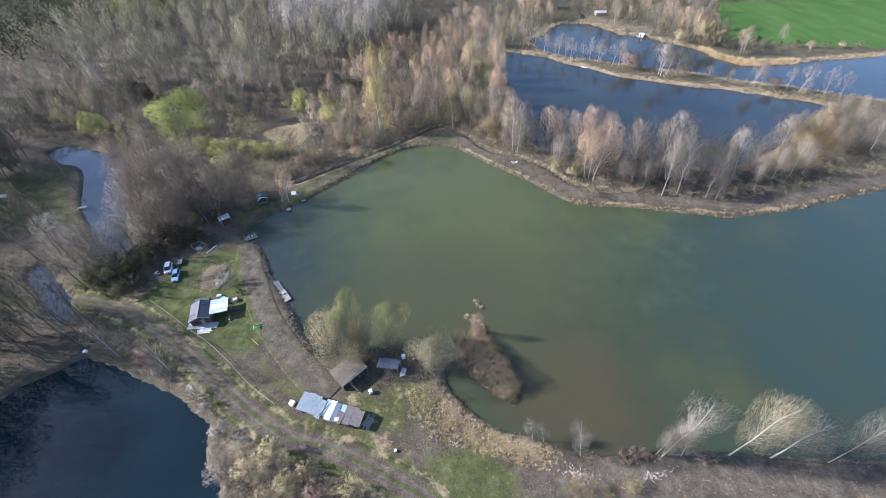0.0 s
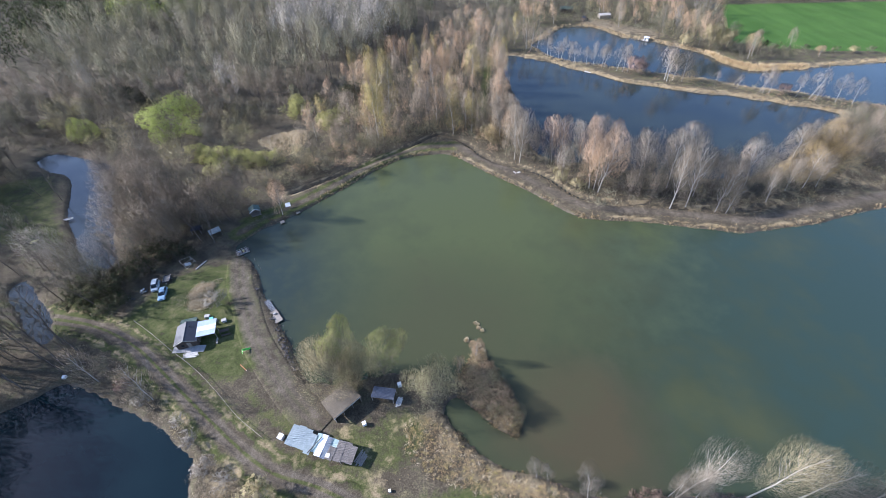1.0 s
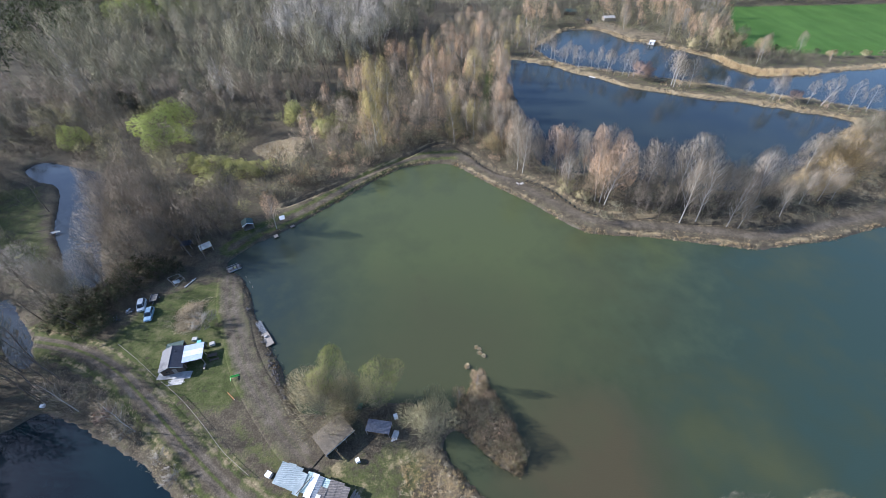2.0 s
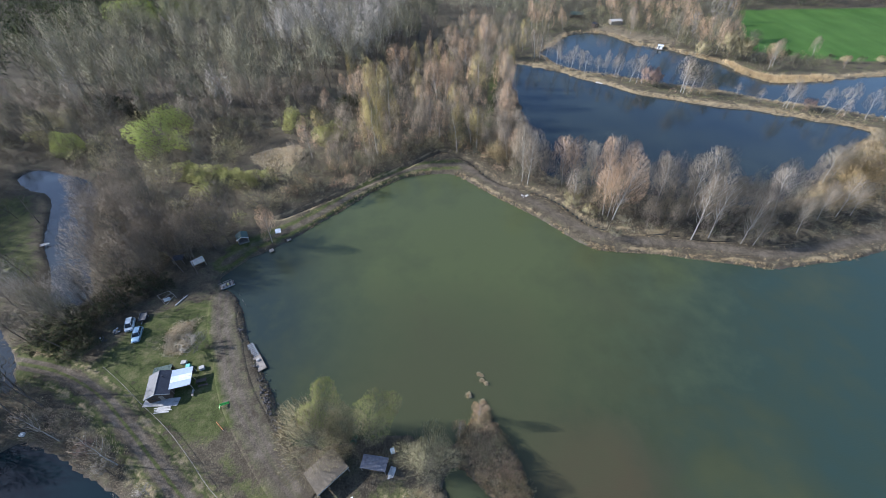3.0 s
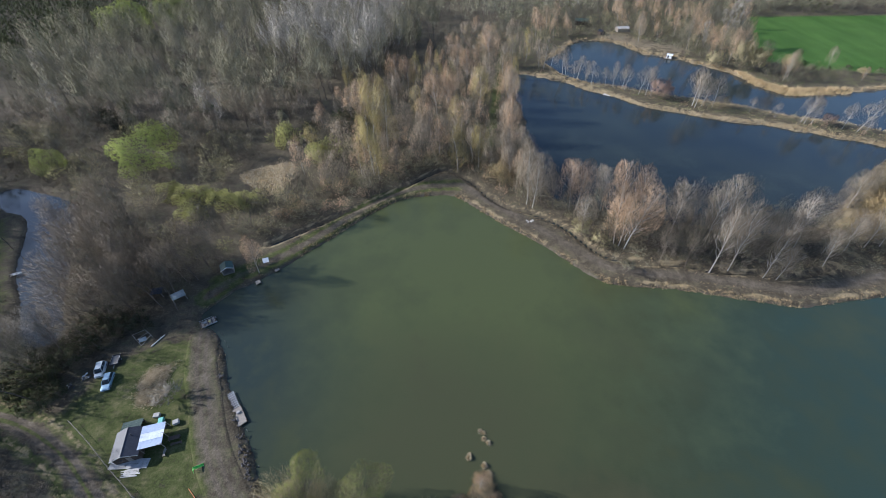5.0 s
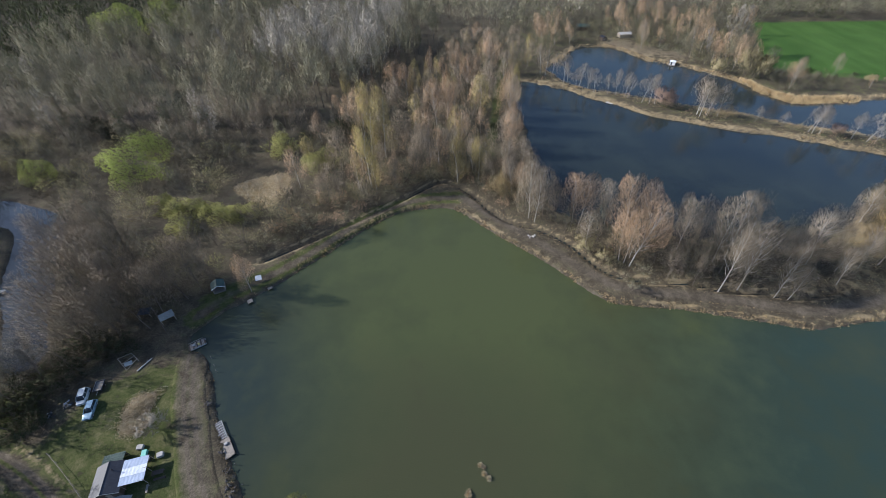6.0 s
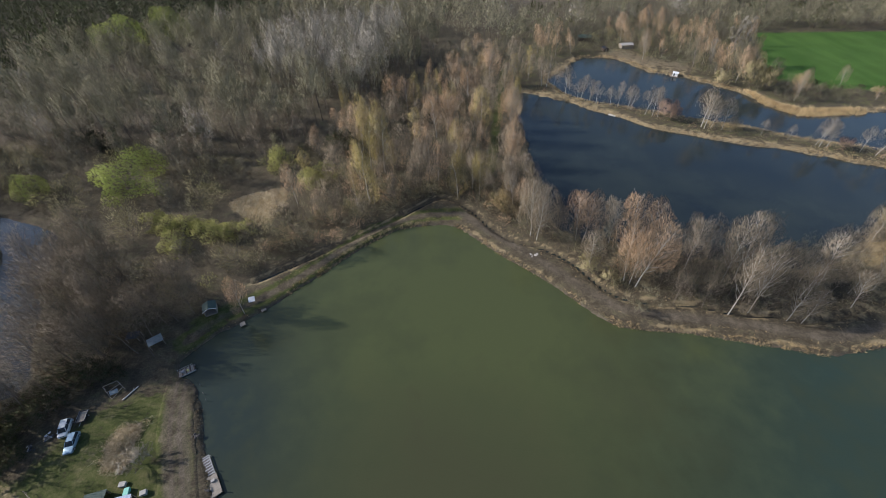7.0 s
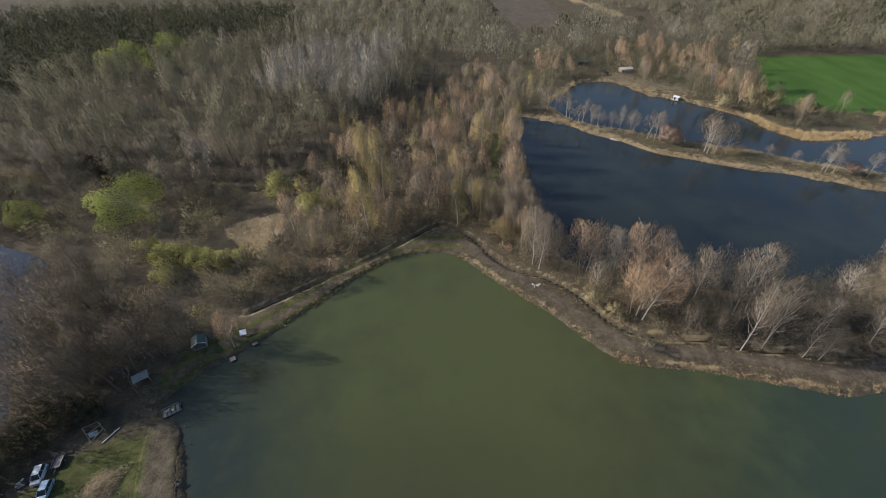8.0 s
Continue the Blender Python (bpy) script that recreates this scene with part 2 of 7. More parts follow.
SIDE_CREEK_RING = smooth([(-122, 84), (-114, 77.5), (-107, 72.5), (-103, 68), (-100, 63.5), (-104, 63.5), (-109, 67), (-116, 73), (-124, 80)], 3)
WATERS = (("lake", LAKE_RING, LAKE), ("pond", POND_RING, POND), ("far_pond", FAR_RING, POND), ("creek", CREEK_RING, CREEK), ("side_creek", SIDE_CREEK_RING, CREEK), ("south_pond", SOUTH_POND_RING, DARK_POND))
TRACK = smooth([(-140, 74), (-118, 72), (-98, 69), (-88, 66.4), (-78, 62), (-70, 57), (-60.7, 50.4), (-46.1, 40.1), (-33.9, 32.7), (-24, 30), (-14.3, 26.1), (-5.2, 21.6), (10, 13), (50, 6), (140, 4)], 4, False)
SHORE_ROAD = smooth([(-61.5, 92), (-58, 82), (-53.5, 74), (-47, 63), (-39.5, 54), (-31.5, 46), (-25, 41)], 4, False)
BANK_PATH = smooth([(6, 156), (15, 147), (24, 138), (33, 129.5), (42, 120), (49, 114.5), (60, 112), (80, 109.3), (98, 105.8), (112, 108.3), (128, 112), (160, 120), (200, 131)], 4, False)
NORTH_PATH = smooth([(-66, 103), (-60, 111), (-50, 119), (-40, 129), (-31, 139.5), (-21, 149), (-8, 155), (4, 156)], 4, False)
EAST_STRAW_RING = np.array([(14, 164), (36, 138), (53, 114), (98, 107), (130, 114), (184, 130), (200, 172), (135, 142), (106, 128), (54, 140), (34, 160)], float)
DITCH = smooth([(-56, 124), (-44, 132.5), (-34.8, 139.5), (-23.3, 148), (-13.1, 157), (-3.6, 165), (3, 164.5), (10.4, 157), (15.5, 149), (22, 142.5), (30.8, 139), (39, 132.5), (44, 125),
                (48, 120), (55.2, 116.8), (69.5, 115.6), (78, 113.2), (89, 112), (97, 110.3), (109.3, 113)], 4, False)
FIELD_RING = np.array([(200, 322), (226, 372), (420, 368), (420, 250), (268, 255), (213, 263), (184, 276)], float)
BARE_RING = np.array([(40, 720), (112, 720), (112, 475), (64, 470)], float)
SOUTH_BARE_RING = smooth([(22, 26), (30, 27.3), (60, 27), (90, 25.5), (140, 23), (140, 12), (60, 14), (30, 17), (16, 22), (12, 28)], 3)
YARD_RING = smooth([(-82, 76), (-78, 84), (-66, 90), (-60, 85), (-56, 75), (-50, 66), (-43, 57), (-47, 52), (-55, 52), (-64, 56), (-76, 62), (-84, 68)], 3)
LAWN_RINGS = [YARD_RING, smooth([(-34, 44), (-22, 42), (-8, 45), (-3, 42), (-5, 34), (-12, 31), (-22, 33), (-36, 40), (-45, 47), (-42, 50)], 3),
              smooth([(-4, 28), (6, 31), (14, 26), (12, 18), (0, 18), (-4, 22)], 3), smooth([(-68, 108), (-64, 113), (-55, 117), (-57, 112), (-62, 107)], 3),
              smooth([(-105, 78), (-96, 84), (-88, 76), (-92, 66), (-106, 66)], 3)]
MEADOW_RING = smooth([(-168, 134), (-153, 138), (-142, 127), (-131, 112), (-120, 99), (-126, 94), (-140, 98), (-152, 104), (-170, 116)], 3)
REED_BED_RING = smooth([(-80, 163), (-72, 169), (-62, 172), (-59, 163), (-60, 153), (-67, 148.5), (-72, 155)], 3)
SOUTH_SCRUB_RING = np.array([(-43, 20), (-49.5, 33), (-63, 43.5), (-79, 50.5), (-90, 54), (-92, 60), (-76, 56), (-62, 48.5), (-47, 38), (-35, 30.5), (-24, 27.5), (-14, 23.5), (-4, 18), (4, 8), (-42, 8)], float)
BARE_CLEAR_RING = np.array([(46, 400), (90, 400), (138, 480), (146, 700), (20, 700), (40, 480)], float)
CHALK_RING = np.array([(135, 640), (150, 640), (176, 560), (186, 500), (172, 505), (160, 560)], float)
CHALK_CLEAR_RING = np.array([(128, 660), (168, 660), (192, 478), (178, 410), (146, 410), (146, 478)], float)
FAR_LAWN_RING = np.array([(100, 324), (112, 312), (128, 296), (150, 292), (150, 306), (128, 322), (118, 340), (100, 340)], float)


def ragged(x, y, size, seed=0.0):
    """Cheap smooth noise of the plan, about -1 to 1."""
    a, b = x / size + seed * 1.7, y / size - seed * 2.3
    return (np.sin(a * 1.3 + 1.9 * np.sin(b * 0.8 + seed)) + np.sin(b * 1.7 + 1.6 * np.sin(a * 1.1 - seed)) + np.sin((a + b) * 2.9 + seed) * 0.5) / 2.5


def shore_distance(x, y):
    """Distance to the nearest water's edge, negative in the water."""
    best = np.full(x.shape, 1e9)
    for _, ring, _ in WATERS:
        lo, hi = ring.min(0) - 40, ring.max(0) + 40
        near = (x > lo[0]) & (x < hi[0]) & (y > lo[1]) & (y < hi[1])
        if near.any():
            best[near] = np.minimum(best[near], signed(x[near], y[near], ring))
    return np.minimum(best, 60.0)


def ground_height(x, y, shore=None):
    x, y = np.atleast_1d(np.asarray(x, float)), np.atleast_1d(np.asarray(y, float))
    d = shore_distance(x, y) if shore is None else shore
    d = d + 0.35 * ragged(x, y, 1.1, 2.0) + 0.25 * ragged(x, y, 0.5, 5.0)
    d = d + 1.1 * ragged(x, y, 4.5, 7.0) * ((x > 34) & (y > 122))
    bank = np.clip((d + 1.8) / 3.2, 0, 1)
    z = -1.6 + 2.35 * bank * bank * (3 - 2 * bank)
    land = np.clip((d - 1.0) / 6.0, 0, 1)
    z += land * (0.35 + 0.22 * ragged(x, y, 9.0) + 0.08 * ragged(x, y, 2.2, 3.0))
    z -= 1.25 * np.exp(-(line_distance(x, y, DITCH) / 0.85) ** 2) * land
    rut = line_distance(x, y, TRACK)
    z -= 0.10 * np.exp(-((rut - 0.8) / 0.28) ** 2)
    far = np.clip((np.hypot(x, y - 200) - 420) / 900, 0, 1)
    return z + 34 * far * far


def lattice(lo, a, b, hi, step):
    """Even steps from a to b, growing ones out to lo and hi."""
    mid = list(np.arange(a, b + step / 2, step))
    out, s = [], step
    while mid[-1] + sum(out) < hi:
        s *= 1.12
        out.append(s)
    right = mid[-1] + np.cumsum(out)
    out, s = [], step
    while mid[0] - sum(out) > lo:
        s *= 1.12
        out.append(s)
    left = mid[0] - np.cumsum(out)
    return np.array(list(left[::-1]) + mid + list(right))


def soft_step(d, width):
    return np.clip(0.5 - d / (2 * width), 0, 1)


def zones(x, y, d):
    """Bare earth, grass, straw and crop, each 0 to 1."""
    z = np.zeros((*x.shape, 4))
    rut = line_distance(x, y, TRACK)
    lane = line_distance(x, y, SHORE_ROAD)
    z[..., 0] = np.maximum.reduce([soft_step(np.abs(rut - 0.95) - 0.48, 0.2), soft_step(rut - 2.1, 0.5) * 0.34, soft_step(np.abs(lane - 0.95) - 0.42, 0.5) * 0.95, soft_step(lane - 3.3, 1.2) * 0.54,
                                   soft_step(line_distance(x, y, BANK_PATH) - 2.2, 1.6) * 0.66, soft_step(line_distance(x, y, NORTH_PATH) - 1.4, 1.6) * 0.62,
                                   soft_step(signed(x, y, SOUTH_BARE_RING) + 1.6 * ragged(x, y, 3.0, 2.0), 3.0) * 0.85, soft_step(signed(x, y, BARE_RING), 6.0), soft_step(signed(x, y, FAR_LAWN_RING), 3.0) * 0.5,
                                   soft_step(np.hypot((x + 69) / 1.3, y - 77) - 4.5, 4.0) * np.clip(0.5 + 0.3 * ragged(x, y, 2.0, 5.0), 0, 0.8)])
    z[..., 0] = np.maximum(z[..., 0], soft_step(np.abs(d - 0.1) - 0.7, 0.6) * 0.75)
    grass = [soft_step(signed(x, y, ring), 2.5) * lush for ring, lush in zip(LAWN_RINGS, (0.8, 0.62, 0.7, 1.0, 0.8))]
    grass.append(soft_step(np.abs(line_distance(x, y, NORTH_PATH) - 2.2) - 1.2, 1.0) * 0.8)
    grass += [soft_step(signed(x, y, MEADOW_RING), 2.5) * 0.62, soft_step(rut - 0.4, 0.4) * 0.8, soft_step(np.abs(rut - 3.2) - 1.3, 0.9) * 0.75, soft_step(lane - 0.4, 0.5) * 0.7, soft_step(lane - 3.4, 1.0) * 0.5, soft_step(np.abs(x - 22.4 - (y - 217.5) * 0.142) - 2.2, 2.0) * ((y > 180) & (y < 300))]
    grass.append(((x > 38) & (y > 175) & (y < 420) & (x < 300)) * 0.4)
    z[..., 1] = np.maximum.reduce(grass)
    bank = soft_step(np.abs(d - 1.5) - 0.7, 0.8) * (x > -40) * (y > 95) * np.clip(0.55 + 0.5 * ragged(x, y, 5.0, 4.0), 0, 0.85)
    south = soft_step(signed(x, y, SOUTH_SCRUB_RING), 2.0) * 0.42 * np.clip(d / 4, 0, 1)
    spit = ((x > 3) & (x < 18) & (y > 38) & (y < 61) & (d > 0.3)) * 0.55
    verge = soft_step(np.abs(rut - 3.2) - 1.1, 0.9) * np.clip(0.42 + 0.18 * ragged(x, y, 2.2, 1.0), 0, 0.6)
    worn = soft_step(np.hypot((x + 14) / 1.5, y - 36) - 11, 5.0) * np.clip(0.28 + 0.26 * ragged(x, y, 2.6, 3.0), 0, 0.55)
    mound = soft_step(np.hypot((x - 136) / 1.6, y - 134) - 7, 4.0)
    z[..., 2] = np.maximum.reduce([south, spit, verge, worn, mound, soft_step(signed(x, y, CHALK_RING), 3.0), soft_step(signed(x, y, FAR_LAWN_RING), 4.0) * 0.6, soft_step(signed(x, y, REED_BED_RING), 2.0), bank, soft_step(np.abs(line_distance(x, y, DITCH) - 1.4) - 0.5, 0.6) * 0.7,
                                   soft_step(d - 7, 4.0) * (x > -7) * (x < 20) * (y < 45) * 0.5, soft_step(d - 5, 4.0) * (x > 40) * (y > 170) * 0.72, soft_step(signed(x, y, EAST_STRAW_RING), 3.0) * np.clip(0.28 + 0.25 * ragged(x, y, 3.0, 8.0), 0, 1), soft_step(signed(x, y, BARE_RING), 6.0) * 0.8])
    z[..., 3] = soft_step(signed(x, y, FIELD_RING), 1.5)
    return z


def mesh_of(name, verts, faces, mats, index=None, tone=None, smooth_faces=False, normals=None):
    me = bpy.data.meshes.new(name)
    verts, faces = np.asarray(verts, np.float32), np.asarray(faces, np.int32)
    me.vertices.add(len(verts))
    me.vertices.foreach_set("co", verts.ravel())
    k = faces.shape[1]
    me.loops.add(faces.size)
    me.loops.foreach_set("vertex_index", faces.ravel())
    me.polygons.add(len(faces))
    me.polygons.foreach_set("loop_start", np.arange(0, faces.size, k, dtype=np.int32))
    if index is not None:
        me.polygons.foreach_set("material_index", np.asarray(index, np.int32))
    if smooth_faces:
        me.polygons.foreach_set("use_smooth", np.ones(len(faces), bool))
    for one in mats:
        me.materials.append(one)
    if tone is not None:
        me.attributes.new("tone", "FLOAT", "POINT").data.foreach_set("value", np.asarray(tone, np.float32))
    me.update()
    if normals is not None:
        me.normals_split_custom_set_from_vertices(np.asarray(normals, np.float32))
    return me


gx, gy = lattice(-2600, -165, 160, 2600, 1.15), lattice(-900, 10, 225, 3200, 1.15)
GX, GY = np.meshgrid(gx, gy)
SHORE = shore_distance(GX, GY)
GZ = ground_height(GX, GY, SHORE)
ZONE = zones(GX, GY, SHORE)
ids = np.arange(GX.size).reshape(GX.shape)
quads = np.stack([ids[:-1, :-1], ids[:-1, 1:], ids[1:, 1:], ids[1:, :-1]], -1).reshape(-1, 4)
ground_mesh = mesh_of("ground", np.stack([GX, GY, GZ], -1).reshape(-1, 3), quads, [GROUND], smooth_faces=True)
ground_mesh.attributes.new("zone", "FLOAT_COLOR", "POINT").data.foreach_set("color", ZONE.astype(np.float32).ravel())
tagged(new("ground", ground_mesh), "leaf-littered ground with grass and bare muddy banks", "ground", kind="structure")


def sheet(name, keep, label, lift):
    """A piece of the ground's own surface, laid just above it."""
    quad_keep = keep.ravel()[quads].all(1)
    used, packed = np.unique(quads[quad_keep], return_inverse=True)
    co = np.stack([GX.ravel()[used], GY.ravel()[used], GZ.ravel()[used] + lift], -1)
    me = mesh_of(name, co, packed.reshape(-1, 4), [GROUND], smooth_faces=True)
    me.attributes.new("zone", "FLOAT_COLOR", "POINT").data.foreach_set("color", ZONE.reshape(-1, 4)[used].astype(np.float32).ravel())
    tagged(new(name, me), label, "road" if "field" not in name else "field", kind="structure")


def ribbon(name, line, half, label, lift, across=17):
    """A lane of the ground's own surface, drawn finely enough for its ruts."""
    line = smooth(line, 4, False)
    way = np.gradient(line, axis=0)
    way = np.stack([-way[:, 1], way[:, 0]], -1) / np.linalg.norm(way, axis=1)[:, None]
    u = np.linspace(-half, half, across)
    x, y = (line[:, None, k] + way[:, None, k] * u[None, :] for k in (0, 1))
    shore = shore_distance(x, y)
    z = ground_height(x.ravel(), y.ravel(), shore.ravel()).reshape(x.shape) + lift * np.clip((half - np.abs(u)) * 2.5, -0.6, 1)[None, :]
    at = np.arange(x.size).reshape(x.shape)
    quad = np.stack([at[:-1, :-1], at[:-1, 1:], at[1:, 1:], at[1:, :-1]], -1).reshape(-1, 4)[:, ::-1]
    me = mesh_of(name, np.stack([x, y, z], -1).reshape(-1, 3), quad, [GROUND], smooth_faces=True)
    me.attributes.new("zone", "FLOAT_COLOR", "POINT").data.foreach_set("color", zones(x, y, shore).astype(np.float32).ravel())
    tagged(new(name, me), label, "road", kind="structure")


ribbon("road_track", TRACK, 3.4, "rutted earth farm track with a grassy middle", 0.17, 25)
ribbon("road_shore", SHORE_ROAD, 3.6, "bare greyish earth lane along the lake with two ruts", 0.17, 21)
sheet("road_bank_path", (line_distance(GX, GY, BANK_PATH) < 2.4) & (SHORE > 1.2), "bare brown earth path along the lake bank", 0.012)
sheet("field", signed(GX, GY, FIELD_RING) < -0.5, "bright green field of young crop", 0.012)

for name, ring, mat in WATERS:
    nrm = np.roll(ring, -1, 0) - np.roll(ring, 1, 0)
    nrm = np.stack([nrm[:, 1], -nrm[:, 0]], -1) / np.linalg.norm(nrm, axis=1)[:, None]
    probe = ring + nrm * 0.01
    out = nrm * (1 if not inside(probe[:, 0], probe[:, 1], ring).mean() > 0.5 else -1)
    bm = bmesh.new()
    bm.faces.new([bm.verts.new((*p, 0.0)) for p in ring + out * 0.9])
    bmesh.ops.triangulate(bm, faces=bm.faces[:])
    bmesh.ops.recalc_face_normals(bm, faces=bm.faces[:])
    if sum(f.normal.z for f in bm.faces) < 0:
        bmesh.ops.reverse_faces(bm, faces=bm.faces[:])
    me = bpy.data.meshes.new("water_" + name)
    bm.to_mesh(me)
    bm.free()
    me.materials.append(mat)
    tagged(new("water_" + name, me), {"lake": "still murky olive-green lake water", "creek": "still pale blue-grey creek water", "side_creek": "narrow side arm of still creek water"}.get(name, "still dark blue pond water"), "water", kind="structure")


# the ditch behind the bank path holds a thin line of dark water
cut = np.diff(DITCH, axis=0)
cut = np.vstack([cut, cut[-1:]])
cut = np.stack([-cut[:, 1], cut[:, 0]], -1) / np.linalg.norm(cut, axis=1)[:, None]
k = np.arange(len(DITCH) - 1)
n = len(DITCH)
strip = np.concatenate([DITCH - cut * 0.45, DITCH + cut * 0.45])
me = mesh_of("water_ditch", np.column_stack([strip, np.full(2 * n, 0.06)]), np.stack([k, k + 1, n + k + 1, n + k], -1), [POND])
tagged(new("water_ditch", me), "narrow dark drainage ditch water", "water", kind="structure")

# ---- trees, shrubs and reeds ----
def unit(v):
    return v / (np.linalg.norm(v, axis=-1, keepdims=True) + 1e-9)


def sides_of(d):
    """Two directions square to each d."""
    other = np.where(np.abs(d[:, 2:3]) > 0.9, [[1.0, 0, 0]], [[0, 0, 1.0]])
    u = unit(np.cross(d, other))
    return u, np.cross(d, u)


def tubes(p0, p1, r0, r1, n=3):
    """Tapered rods from p0 to p1."""
    p0, p1 = np.asarray(p0, float), np.asarray(p1, float)
    u, v = sides_of(unit(p1 - p0))
    ang = np.arange(n) * 2 * math.pi / n
    ring = u[:, None] * np.cos(ang)[None, :, None] + v[:, None] * np.sin(ang)[None, :, None]
    r0, r1 = np.broadcast_to(r0, len(p0)), np.broadcast_to(r1, len(p0))
    co = np.concatenate([p0[:, None] + ring * r0[:, None, None], p1[:, None] + ring * r1[:, None, None]], 1)
    tri = []
    for i in range(n):
        j = (i + 1) % n
        tri += [(i, j, n + j), (i, n + j, n + i)]
    tri = np.array(tri)[None] + (np.arange(len(p0)) * 2 * n)[:, None, None]
    return co.reshape(-1, 3), tri.reshape(-1, 3)


def spikes(p, d, length, width, rng):
    """Thin pointed twigs or blades."""
    u, v = sides_of(unit(d))
    turn = rng.uniform(0, 6.283, len(p))[:, None]
    side = (u * np.cos(turn) + v * np.sin(turn)) * np.broadcast_to(width, len(p))[:, None] * 0.5
    co = np.stack([p - side, p + side, p + unit(d) * np.broadcast_to(length, len(p))[:, None]], 1)
    return co.reshape(-1, 3), np.arange(len(p) * 3).reshape(-1, 3)


def leaves(p, size, rng):
    """Small leaf-shaped flakes, folded any way."""
    d, e = unit(rng.normal(size=(len(p), 3))), unit(rng.normal(size=(len(p), 3)))
    s = np.broadcast_to(size, len(p))[:, None]
    co = np.stack([p - d * s, p + e * s * 0.6, p + d * s], 1)
    return co.reshape(-1, 3), np.arange(len(p) * 3).reshape(-1, 3)


def own_normals(co, tri):
    """Each corner's normal by the faces round it."""
    face = np.cross(co[tri[:, 1]] - co[tri[:, 0]], co[tri[:, 2]] - co[tri[:, 0]])
    out = np.zeros_like(co)
    for k in range(3):
        np.add.at(out, tri[:, k], face)
    return unit(out)


def rounded(co, tri, heart, reach, rng, rough=0.5):
    """Turns the twigs of a crown outwards, so that the crown takes light as one soft round body."""
    out = unit(unit((co - heart) / reach ** 1.3) + rng.normal(size=(len(co) // 3, 3)).repeat(3, 0) * rough * 0.3 + np.array([0, 0, 0.15]))
    face = np.cross(co[tri[:, 1]] - co[tri[:, 0]], co[tri[:, 2]] - co[tri[:, 0]])
    back = (face * out[tri[:, 0]]).sum(1) < 0
    tri = tri.copy()
    tri[back, 1], tri[back, 2] = tri[back, 2].copy(), tri[back, 1].copy()
    return co, tri, out


def joined(*pieces):
    rows, k = [[] for _ in pieces[0]], 0
    for v, f, *rest in pieces:
        for row, one in zip(rows, (v, f + k, *rest)):
            row.append(one)
        k += len(v)
    return tuple(np.concatenate(row) for row in rows)


def rods_along(points, radii, n):
    """One bent limb per row of points (k, m, 3)."""
    a, b = points[:, :-1].reshape(-1, 3), points[:, 1:].reshape(-1, 3)
    return tubes(a, b, radii[:, :-1].ravel(), radii[:, 1:].ravel(), n)


